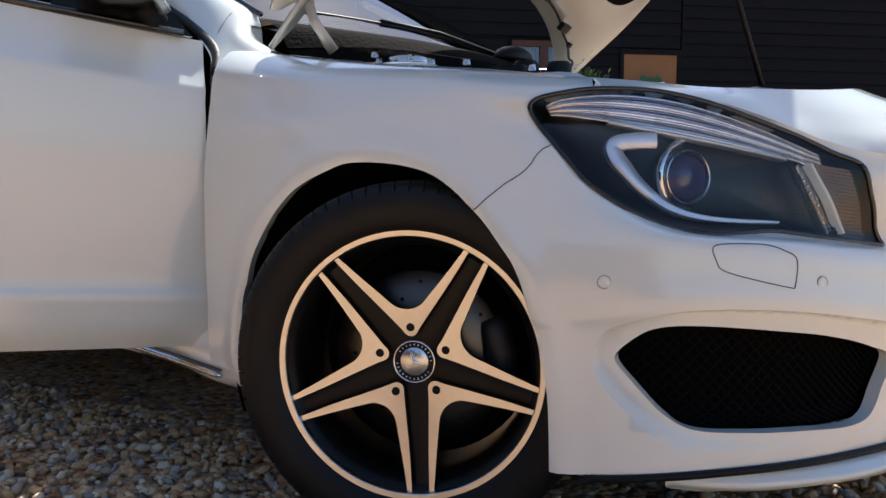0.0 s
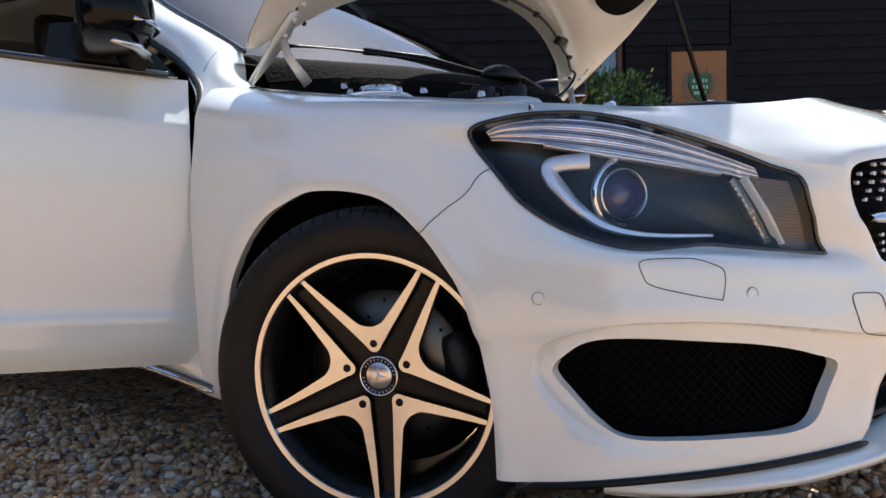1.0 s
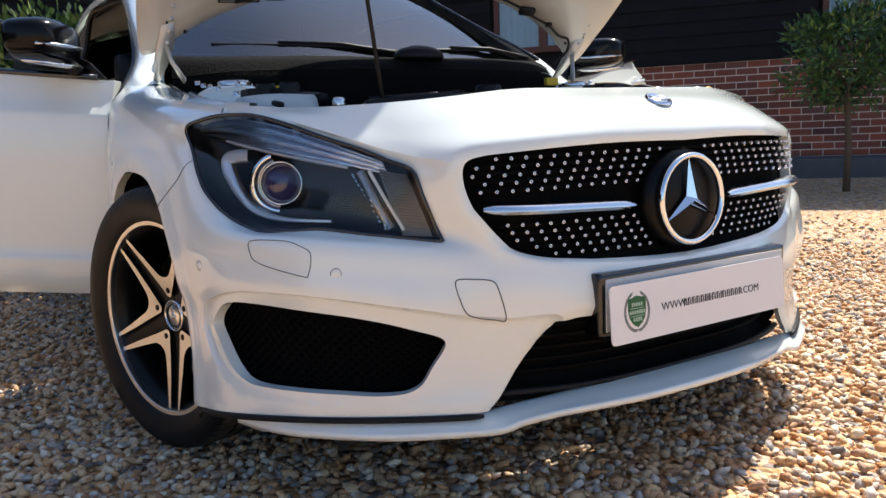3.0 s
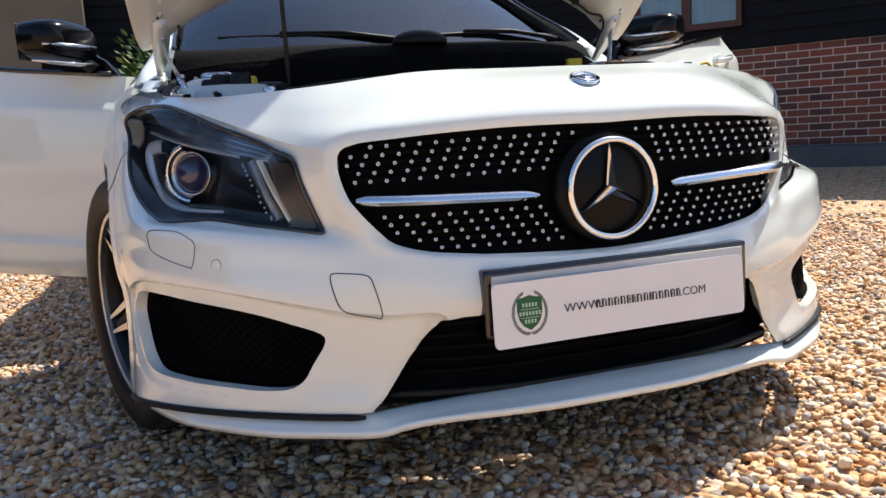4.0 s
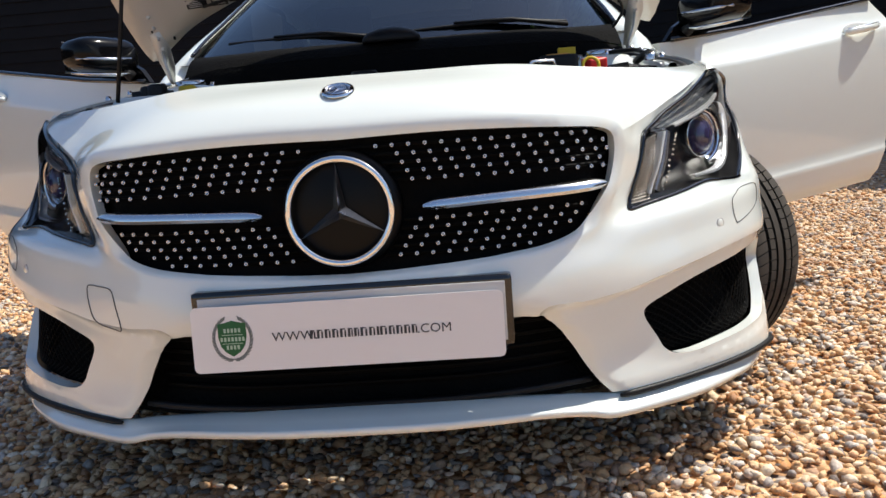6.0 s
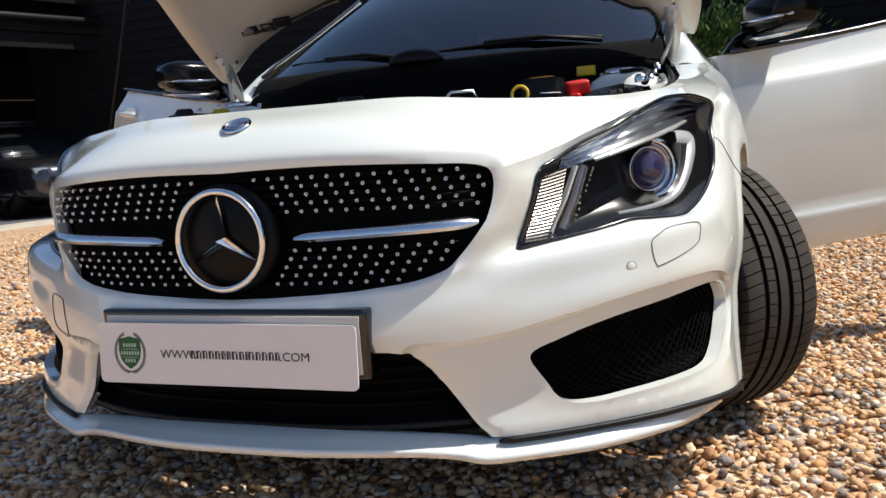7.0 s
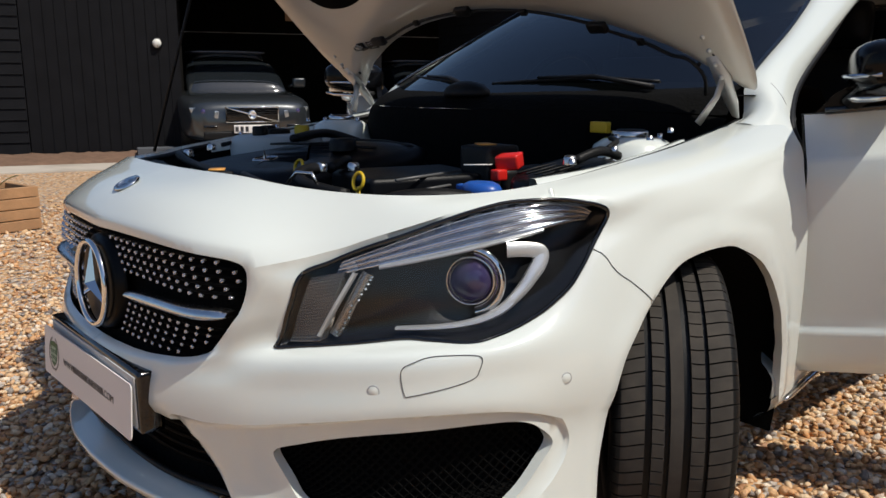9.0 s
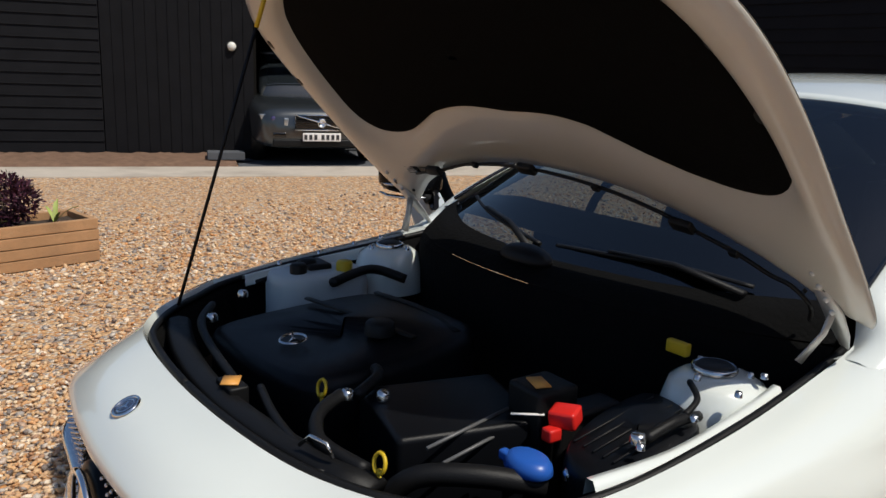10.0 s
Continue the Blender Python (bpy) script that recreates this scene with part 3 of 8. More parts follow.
def build_wheel(turn=5.0):
    w = thing("wheel", "", "")
    # tyre with grooves round it and cuts across it
    pitches = 76
    n = pitches * 4
    wall = [(0.232, 0.098), (0.240, 0.106), (0.250, 0.110), (0.268, 0.1155), (0.285, 0.1155), (0.298, 0.112), (0.307, 0.106), (0.3125, 0.098), (0.3145, 0.090)]
    deep = 0.0085
    ribs = [(0.084, 0.058), (0.050, 0.026), (0.012, -0.011), (-0.021, -0.043), (-0.056, -0.084)]
    prof = list(wall)
    for (h0, h1), nxt in zip(ribs, ribs[1:] + [None]):
        crown = lambda h: 0.3182 - 0.35 * h * h
        prof += [(crown(h0), h0), (crown((h0 + h1) / 2), (h0 + h1) / 2), (crown(h1), h1)]
        if nxt:
            prof += [(crown(h1) - deep, h1 - 0.0008), (crown(nxt[0]) - deep, nxt[0] + 0.0008)]
    prof += [(r, -h) for r, h in wall[::-1]]
    bm = bmesh.new()
    rings = []
    for j, (r, h) in enumerate(prof):
        ring = []
        for k in range(n):
            rr = r
            cell, q = divmod(k, 4)
            lean = 0.22 * math.sin(h * 40)
            top = r > 0.3095 - 0.004 * (abs(h) > 0.09) and r > 0.3182 - 0.35 * h * h - 0.004
            if q == 1 and r > 0.303 and (top or 0.088 < abs(h) < 0.1065):
                if abs(h) > 0.055 or -0.044 < h < -0.020 or (0.025 < h < 0.051 and (h > 0.036 or cell % 3 == 0)):
                    rr -= 0.0065
            ring.append(bm.verts.new(polar((cell + (0.0, 0.055, 0.11, 0.55)[q] + lean) * math.tau / pitches, rr, h)))
        rings.append(ring)
    for a, b in zip(rings, rings[1:]):
        for k in range(n):
            bm.faces.new((a[k], a[(k + 1) % n], b[(k + 1) % n], b[k]))
    bmesh.ops.recalc_face_normals(bm, faces=bm.faces[:])
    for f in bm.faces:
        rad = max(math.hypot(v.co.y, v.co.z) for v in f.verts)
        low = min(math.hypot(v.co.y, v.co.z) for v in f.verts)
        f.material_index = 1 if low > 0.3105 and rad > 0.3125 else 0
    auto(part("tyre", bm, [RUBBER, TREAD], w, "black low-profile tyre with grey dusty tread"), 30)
    # barrel and lip
    bm = bmesh.new()
    lathe(bm, [(0.228, 0.088), (0.214, 0.080), (0.205, 0.055), (0.203, -0.09), (0.228, -0.10)], "x", 96)
    part("barrel", bm, RIMBLACK, w)
    bm = bmesh.new()
    lathe(bm, [(0.2225, 0.083), (0.2232, 0.0965), (0.2245, 0.0980), (0.2330, 0.0992), (0.2415, 0.1004), (0.2435, 0.0985), (0.2435, 0.090)], "x", 120)
    auto(part("rim_lip", bm, RIMFACE, w, "machined bare alloy rim edge"), 25)
    # black hub and black spoke bodies between the bright arms
    bm = bmesh.new()
    lathe(bm, [(0.0, 0.046), (0.050, 0.046), (0.074, 0.044), (0.082, 0.036), (0.085, -0.02)], "x", 60)
    part("hub", bm, RIMBLACK, w)
    for k in range(5):
        a0 = radians(turn + 90 + 36 + 72 * k)
        bm = bmesh.new()
        prof2 = []
        for r, wd in ((0.03, 0.024), (0.07, 0.026), (0.11, 0.0225), (0.16, 0.0185), (0.205, 0.0170), (0.2245, 0.0175)):
            row = []
            t = Vector((0, -math.sin(a0), math.cos(a0)))
            for s, dh in ((-1.0, -0.030), (-1.0, -0.012), (-0.55, -0.009), (0.55, -0.009), (1.0, -0.012), (1.0, -0.030)):
                row.append(bm.verts.new(polar(a0, r, dish(r) + dh) + t * (s * wd)))
            prof2.append(row)
        for a, b in zip(prof2, prof2[1:]):
            for i in range(5):
                bm.faces.new((a[i], a[i + 1], b[i + 1], b[i]))
        bmesh.ops.recalc_face_normals(bm, faces=bm.faces[:])
        auto(part("spoke", bm, RIMBLACK, w), 30)
    # bright V-shaped faces
    for k in range(5):
        ax = radians(turn + 90 + 72 * k)
        bm = bmesh.new()
        outer = [(0.046, 0.0), (0.0475, 0.006), (0.0525, 0.0115), (0.0600, 0.0165), (0.0900, 0.0405), (0.1400, 0.0810), (0.1905, 0.1195)]
        inner = [(0.0945, 0.0), (0.0955, 0.0090), (0.0985, 0.0175), (0.1040, 0.0265), (0.1250, 0.0470), (0.1600, 0.0805), (0.1955, 0.1130)]
        cart = lambda u, v: polar(ax + math.atan2(v, u), math.hypot(u, v), dish(math.hypot(u, v)))
        for sgn in (1, -1):
            o3 = smooth_line([cart(u, sgn * v) for u, v in outer], 3)
            i3 = smooth_line([cart(u, sgn * v) for u, v in inner], 3)
            m_ = min(len(o3), len(i3))
            o3 = [o3[round(i * (len(o3) - 1) / (m_ - 1))] for i in range(m_)]
            i3 = [i3[round(i * (len(i3) - 1) / (m_ - 1))] for i in range(m_)]
            ov = [bm.verts.new(p) for p in o3]
            iv = [bm.verts.new(p) for p in i3]
            od = [bm.verts.new(Vector(p) - Vector((0.016, 0, 0))) for p in o3]
            idn = [bm.verts.new(Vector(p) - Vector((0.016, 0, 0))) for p in i3]
            for q in range(m_ - 1):
                bm.faces.new((ov[q], ov[q + 1], iv[q + 1], iv[q]))
                bm.faces.new((ov[q], od[q], od[q + 1], ov[q + 1]))
                bm.faces.new((iv[q + 1], idn[q + 1], idn[q], iv[q]))
        bmesh.ops.remove_doubles(bm, verts=bm.verts[:], dist=0.0003)
        bmesh.ops.recalc_face_normals(bm, faces=bm.faces[:])
        for f in bm.faces:
            f.material_index = 0 if abs(f.normal.x) > 0.6 else 1
        v_ = part("spoke_face", bm, [RIMFACE, RIMBLACK], w, "machined bare alloy arms")
        auto(v_, 30)
        bm = bmesh.new()
        lathe(bm, [(0.0, 0.002), (0.0070, 0.002), (0.0078, 0.0)], "x", 20)
        for v in bm.verts:
            v.co += polar(ax, 0.0625, dish(0.0625) - 0.0005)
        part("wheel_bolt", bm, BLACK, w)
    # cap with a ring and a three-pointed star
    bm = bmesh.new()
    lathe(bm, [(0.0, 0.0575), (0.024, 0.0570), (0.0255, 0.0560)], "x", 40)
    cap = part("centre_cap", bm, SATIN, w, "round silver cap with a three-pointed star")
    bm = bmesh.new()
    lathe(bm, [(0.0255, 0.0560), (0.0262, 0.0575), (0.0350, 0.0565), (0.0355, 0.0545)], "x", 40)
    part("cap_band", bm, BLACK, cap)
    bm = bmesh.new()
    lathe(bm, [(0.0352, 0.052), (0.0356, 0.0585), (0.0378, 0.0580), (0.0385, 0.050)], "x", 40)
    part("cap_ring", bm, CHROME, cap)
    for k in range(26):
        if k % 13 in (5, 6):
            continue
        bm = bmesh.new()
        box(bm, (0.0568, -0.0012, -0.0022), (0.0578, 0.0012, 0.0022), 0, pose(0, 0, 0, k * 360 / 26) @ pose(0, 0, 0.0307))
        part("cap_mark", bm, SATIN, cap)
    bm = bmesh.new()
    star_points(bm, 0.0235, 0.0575, 0.0615, rot=turn + 14)
    part("cap_star", bm, CHROME, cap)
    # brake disc and calliper behind
    bm = bmesh.new()
    lathe(bm, [(0.06, 0.010), (0.155, 0.010), (0.157, 0.006), (0.157, -0.012), (0.06, -0.012)], "x", 64)
    disc = part("brake_disc", bm, DISC, w, "drilled steel brake disc")
    for k in range(20):
        bm = bmesh.new()
        lathe(bm, [(0.0, 0.0112), (0.0033, 0.0112), (0.0033, 0.0100)], "x", 10)
        a = k * math.tau / 20
        for v in bm.verts:
            v.co += polar(a, 0.108 + 0.014 * (k % 3), 0)
        part("drill_hole", bm, BLACK, disc)
    bm = bmesh.new()
    tube(bm, [polar(radians(-30 + i * 6), 0.146, 0.004) for i in range(11)], [0.018, 0.026, 0.029, 0.030, 0.031, 0.031, 0.031, 0.030, 0.029, 0.026, 0.018], 10, flat=1.0)
    part("brake_calliper", bm, CALIPER, w, "dark grey brake calliper")
    # near-black disc added to shut out the sunlit ground behind the spokes
    bm = bmesh.new()
    lathe(bm, [(0.03, -0.028), (0.10, -0.030), (0.175, -0.034), (0.200, -0.060)], "x", 48)
    part("dust_shield", bm, WELL, w)
    return w


def star_points(bm, R, h0, h1, rot=0.0, waist=0.16):
    """A three-pointed star with ridged arms in the plane across x."""
    for k in range(3):
        a = radians(90 + rot + 120 * k)
        tip = polar(a, R, h0)
        c = bm.verts.new(polar(a, 0.0, h1))
        t = bm.verts.new(tip)
        l = bm.verts.new(polar(a + radians(60), R * waist, h0))
        r = bm.verts.new(polar(a - radians(60), R * waist, h0))
        bm.faces.new((c, t, l))
        bm.faces.new((c, r, t))


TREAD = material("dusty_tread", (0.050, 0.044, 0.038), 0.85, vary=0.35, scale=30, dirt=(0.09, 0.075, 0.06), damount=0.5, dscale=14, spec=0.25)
DISC = material("brake_steel", (0.14, 0.12, 0.10), 0.35, metal=1.0, vary=0.15, scale=40)
CALIPER = material("calliper_grey", (0.03, 0.03, 0.03), 0.5, metal=0.4, vary=0.2, scale=30)
AXLE_Y, AXLE_Z, TRACK = 0.028, 0.316, 0.772
wheel_l = build_wheel(5.0)
wheel_l.parent = car
wheel_r = copy_thing(wheel_l, pose(-.778, .022, AXLE_Z, 0, 0, 198))
wheel_l.matrix_basis = pose(.748, .072, AXLE_Z - .004, 0, 0, 42.0)
for s in (1, -1):
    rw = copy_thing(wheel_l, pose(s * TRACK, AXLE_Y + 2.699, AXLE_Z, 20, 0, 0 if s > 0 else 180))


# ---------------------------------------------------------------- front details
def inset(a, z, depth):
    """A point behind the skin at a fan angle and height."""
    p = skin(a, v_at(a, z))[0]
    t = math.radians(a)
    return Vector((p[0] - depth * math.sin(t), p[1] + depth * math.cos(t), p[2]))


def inset_many(path, depth, side=1):
    """Points behind the skin for (angle, v) pairs."""
    p = skin([q[0] for q in path], [q[1] for q in path])
    a = np.radians([q[0] for q in path])
    p = p - np.asarray(depth)[..., None] * np.stack([np.sin(a), -np.cos(a), np.zeros(len(a))], 1) if np.ndim(depth) else p - depth * np.stack([np.sin(a), -np.cos(a), np.zeros(len(a))], 1)
    return [Vector((q[0] * side, q[1], q[2])) for q in p]


def sheet(bm, rows, flip=False):
    vs = [[bm.verts.new(p) for p in r] for r in rows]
    for a, b in zip(vs, vs[1:]):
        for i in range(len(a) - 1):
            q = (a[i], a[i + 1], b[i + 1], b[i])
            bm.faces.new(q[::-1] if flip else q)
    return vs


def mirrored(p, s):
    return Vector((p[0] * s, p[1], p[2]))


# front splitter
SPL_EDGE = [(0, -.886, .199), (.13, -.878, .197), (.23, -.858, .194), (.33, -.828, .189), (.395, -.803, .179), (.446, -.792, .170), (.53, -.747, .168), (.63, -.685, .168), (.74, -.577, .168), (.79, -.504, .170), (.826, -.435, .176)]
SPL_BACK = [(0, -.835, .232), (.13, -.828, .230), (.22, -.812, .226), (.32, -.786, .216), (.41, -.760, .2050), (.458, -.752, .2015), (.55, -.703, .2010), (.65, -.637, .2015), (.74, -.556, .2020), (.79, -.494, .2005), (.822, -.435, .1950)]
edge = smooth_line(SPL_EDGE, 6)
back = smooth_line(SPL_BACK, 6)
bm = bmesh.new()
for s in (1, -1):
    rows = []
    for e, b in zip(edge, back):
        e, b = Vector(e), Vector(b)
        up = Vector((0, 0, 1))
        rows.append([mirrored(p, s) for p in (b + Vector((0, .012, -.001)), b, b.lerp(e, .5) + up * .004, b.lerp(e, .9) + up * .010, e + up * .012, e + up * .007, e, e + (b - e) * .3 - up * .004, Vector((e.x + (b.x - e.x) * 1.8, e.y + (b.y - e.y) * 1.8, e.z - .005)))])
    sheet(bm, rows, s > 0)
bmesh.ops.remove_doubles(bm, verts=bm.verts[:], dist=1e-5)
bmesh.ops.recalc_face_normals(bm, faces=bm.faces[:])
part("front_splitter", bm, PAINT, car, "white lip below the bumper")
for s in (1, -1):
    bm = bmesh.new()
    low = [skin(a, 0.0)[0] for a in np.linspace(24.5, 56.0, 26)]
    rim = [Vector((p[0] + .003 * math.sin(radians(a)), p[1] - .003 * math.cos(radians(a)), p[2] - .005)) for p, a in zip(low, np.linspace(24.5, 56.0, 26))]
    end = rim[-1]
    rim += [end + Vector((.004, .020, -.010)), end + Vector((.004, .034, -.024))]
    tube(bm, [mirrored(p, s) for p in rim], [.0035] + [.0062] * 25 + [.005, .003], 6)
    part("splitter_gap_strip", bm, BLACK, car)

# black recess behind the lower grille and behind the side intakes
bm = bmesh.new()
rows = []
for a in np.linspace(-25, 25, 41):
    rows.append([mirrored(inset(abs(a), z, d), 1 if a > 0 else -1) for z, d in ((.40, .045), (.385, .07), (.32, .085), (.26, .075), (.232, .055), (.226, .045), (.21, .045))])
sheet(bm, rows)
part("lower_grille_backing", bm, WELL, car)
# unseen curved block added inside the nose to stop sun leaking through from the bay
bm = bmesh.new()
rows = []
for x in np.linspace(-.46, .46, 21):
    y = -.80 + .42 * abs(x) ** 2.4
    rows.append([(x, y, .400), (x, y - .004, .43), (x, y + .03, .45), (x, y + .24, .45), (x, y + .24, .40), (x, y, .400)])
sheet(bm, rows)
bmesh.ops.recalc_face_normals(bm, faces=bm.faces[:])
part("bumper_beam", bm, WELL, car)
for z in (.262, .285, .308, .331, .354):
    bm = bmesh.new()
    tube(bm, [mirrored(inset(abs(a), z, .062), 1 if a > 0 else -1) for a in np.linspace(-21, 21, 31)], 0.0035, 6, flat=1.5)
    part("grille_slat", bm, MESHB, car)
bm = bmesh.new()
tube(bm, [mirrored(inset(abs(a), .232, .030), 1 if a > 0 else -1) for a in np.linspace(-22.3, 22.3, 41)], 0.0065, 8)
part("lower_grille_lip", bm, BLACK, car)


def lattice(poly, depth, cell_a, cell_v, side, slope=1.0):
    """Crossing bars on a surface behind the skin, clipped to a polygon in skin parameters."""
    P = np.array(poly)
    a0, a1, v0, v1 = P[:, 0].min(), P[:, 0].max(), P[:, 1].min(), P[:, 1].max()
    bm = bmesh.new()
    for sgn in (1, -1):
        k = a0 - (a1 - a0) * 1.5
        while k < a1 + (a1 - a0) * 1.5:
            vs = np.arange(v0, v1, cell_v / 3)
            run = []
            for v in vs:
                q = (k + sgn * (v - v0) * cell_a / cell_v * slope, v)
                if inside(np.array(q), P):
                    run.append(q)
                elif len(run) > 1:
                    break
            if len(run) > 2:
                tube(bm, inset_many(run, depth, side), 0.0017, 4, caps=False)
            k += cell_a
    return bm


in_par = on_skin(INTAKE, 5)
for s in (1, -1):
    bm = lattice(in_par, 0.036, 1.05, 0.135, s)
    part("intake_mesh", bm, MESHB, car, "black plastic honeycomb mesh")
    bm = bmesh.new()
    rows = [[mirrored(inset(a, z, d), s) for z, d in ((.45, .05), (.42, .075), (.34, .095), (.27, .075), (.24, .045))] for a in np.linspace(21.5, 57, 30)]
    sheet(bm, rows, s < 0)
    part("intake_backing", bm, WELL, car)

# parking sensors and badge
for s in (1, -1):
    for a, z in ((37.9, .481), (55.2, .482)):
        bm = bmesh.new()
        lathe(bm, [(0.0, 0.0008), (0.0085, 0.0008), (0.0093, 0.0002), (0.0093, -0.004)], "x", 24)
        n_ = Vector((math.sin(math.radians(a)), -math.cos(math.radians(a)) * 0.97, 0.05))
        if a > 50:
            n_ = Vector((0.96, -0.28, 0.02))
        n_.x *= s
        m_ = Matrix.Translation(mirrored(inset(a, z, 0), s)) @ Vector((1, 0, 0)).rotation_difference(n_.normalized()).to_matrix().to_4x4()
        for v in bm.verts:
            v.co = m_ @ v.co
        sen = part("parking_sensor", bm, PAINT, car)
        bm = bmesh.new()
        lathe(bm, [(0.0094, 0.0006), (0.0108, 0.0004), (0.0108, -0.004), (0.0094, -0.004)], "x", 24, True)
        for v in bm.verts:
            v.co = m_ @ v.co
        part("sensor_ring", bm, SENS, sen)
m_ = Matrix.Translation((0, -.7615, .7755)) @ Vector((1, 0, 0)).rotation_difference(Vector((0, -.44, .9)).normalized()).to_matrix().to_4x4()
# badge: blue disc, chrome rim, star
bm = bmesh.new()
lathe(bm, [(0.0, 0.0030), (0.0235, 0.0025), (0.0240, 0.0)], "x", 40)
bm.transform(m_)
badge = part("nose_badge", bm, BADGE_BLUE, car, "round dark blue and chrome badge")
bm = bmesh.new()
lathe(bm, [(0.0225, 0.002), (0.0235, 0.0042), (0.0275, 0.0038), (0.0288, 0.0)], "x", 40)
bm.transform(m_)
part("badge_ring", bm, CHROME, badge)
bm = bmesh.new()
star_points(bm, 0.0165, 0.0030, 0.0052)
lathe(bm, [(0.0155, 0.0030), (0.0168, 0.0042), (0.0180, 0.0030)], "x", 32)
bm.transform(m_ @ pose(0, 0, 0, 90, 0, 0))
part("badge_star", bm, CHROME, badge)

# grille
grille = new("grille")
grille.parent = car
bm = bmesh.new()
rows = []
for a in np.linspace(-27.5, 27.5, 51):
    rows.append([mirrored(inset(abs(a), z, d), 1 if a > 0 else -1) for z, d in ((.715, .03), (.695, .038), (.64, .045), (.595, .050), (.55, .045), (.49, .038), (.455, .03))])
sheet(bm, rows)
part("backing", bm, WELL, grille)
for z in (.678, .6635, .649, .6345, .620, .551, .5365, .522, .5075, .493):
    lim = np.interp(z, [.485, .503, .534, .57, .61, .648, .68], [14.5, 19.6, 21.8, 23.6, 24.8, 25.1, 23.0])
    bm = bmesh.new()
    tube(bm, [mirrored(inset(abs(a), z, .032), 1 if a > 0 else -1) for a in np.linspace(-lim, lim, 41)], 0.0022, 5, flat=1.5)
    part("grille_rib", bm, MESHB, grille)
pin_bm = bmesh.new()
lathe(pin_bm, [(0.0, 0.0030), (0.0016, 0.0034), (0.0021, 0.0068), (0.0031, 0.0072), (0.0038, 0.0056), (0.0038, 0.0)], "x", 12)
pin_me = bpy.data.meshes.new("chrome_pin")
pin_bm.to_mesh(pin_me)
pin_bm.free()
pin_me.materials.append(PINCH)
pin_me.polygons.foreach_set("use_smooth", [True] * len(pin_me.polygons))
npin = 0
for j, z0 in enumerate((.678, .6635, .649, .6345, .620, .551, .5365, .522, .5075, .493)):
    up = j < 5
    for i in range(17):
        for s in (1, -1):
            shift = (j * 0.27) % 1.0 if up else ((9 - j) * 0.35) % 1.0
            a = 2.0 + (i + shift) * 1.46
            zz = z0 + 0.004 * (a / 24) ** 2 * (1 if not up else -1.0)
            lim = np.interp(zz, [.485, .503, .534, .57, .61, .648, .684], [15.0, 19.4, 21.6, 23.5, 24.6, 24.9, 23.2])
            p = inset(a, zz, .024)
            if a > lim or math.hypot(p.x, zz - .578) < .112:
                continue
            ob = new("chrome_pin", pin_me)
            ob.parent = grille
            t = math.radians(a)
            ob.matrix_basis = Matrix.Translation(mirrored(p, s)) @ Vector((1, 0, 0)).rotation_difference(Vector((s * math.sin(t) * .8, -math.cos(t), .08)).normalized()).to_matrix().to_4x4()
            npin += 1
for s in (1, -1):
    bm = bmesh.new()
    rows = []
    for a in np.linspace(7.2, 23.9, 24):
        zc = .574 + (a - 7.2) / 16.7 * .012
        k = min(1.0, (a - 6.6) / 1.5, (24.6 - a) / 1.6)
        k = max(k, .12)
        c = inset(a, zc, .012)
        t = math.radians(a)
        o = Vector((math.sin(t), -math.cos(t), 0))
        rows.append([mirrored(c + o * dx * 1.0 + Vector((0, 0, dz * k)), s) for dx, dz in ((-.02, .0095), (-.002, .0100), (.005, .0070), (.0085, .0015), (.0090, -.0030), (.004, -.0088), (-.004, -.0100), (-.02, -.0095))])
    sheet(bm, rows, s > 0)
    bmesh.ops.recalc_face_normals(bm, faces=bm.faces[:])
    auto(part("grille_bar", bm, SATIN2, grille, "brushed silver bar with chrome edge"), 40)
m_ = Matrix.Translation((0, -.842, .576)) @ Vector((1, 0, 0)).rotation_difference(Vector((0, -1, .03)).normalized()).to_matrix().to_4x4()
bm = bmesh.new()
lathe(bm, [(0.0, -0.004), (0.086, -0.004), (0.100, -0.012), (0.104, -0.030)], "x", 64)
bm.transform(m_)
star = part("star_plate", bm, STARB, grille, "round gloss black plate under the star")
bm = bmesh.new()
lathe(bm, [(0.0865 + 0.0062 * math.cos(k * math.tau / 12), 0.008 + 0.0075 * math.sin(k * math.tau / 12)) for k in range(12)], "x", 80, True)
bm.transform(m_)
part("star_ring", bm, CHROME, star)
bm = bmesh.new()
star_points(bm, 0.083, 0.004, 0.022, 0.0, 0.15)
bm.transform(m_ @ pose(0, 0, 0, 0, 0, 0))
auto(part("three_pointed_star", bm, CHROME, star), 5)

# number plate holder and the show plate on it
plate = new("number_plate")
plate.parent = car
plate["label"] = "white show plate in a black plate holder"
bm = bmesh.new()
box(bm, (-.264, -.8665, .336), (.276, -.82, .456), .008)
part("plate_holder", bm, GLOSS, plate, "black plastic plate holder")
bm = bmesh.new()
box(bm, (-.252, -.8695, .346), (.264, -.8668, .446), .001)
part("inner_plate", bm, GREYP, plate)
bm = bmesh.new()
box(bm, (-.20, -.8640, .36), (.20, -.8455, .42), .002)
part("plate_spacer", bm, BLACK, plate)
PL = Matrix.Translation((0, -.8835, .3785)) @ pose(0, 0, 0, -4.0, 0.35, 1.3)
bm = bmesh.new()
rr = 0.010
cor = []
for cx, cz, a0 in ((.25, .0455, 0), (-.25, .0455, 90), (-.25, -.0455, 180), (.25, -.0455, 270)):
    for k in range(5):
        t = math.radians(a0 + k * 22.5)
        cor.append((cx + rr * math.cos(t), cz + rr * math.sin(t)))
fill(bm, cor, 0.0025, PL)
part("show_plate", bm, PLATEW, plate, "white plastic plate with green shield and dark letters", smooth=False)
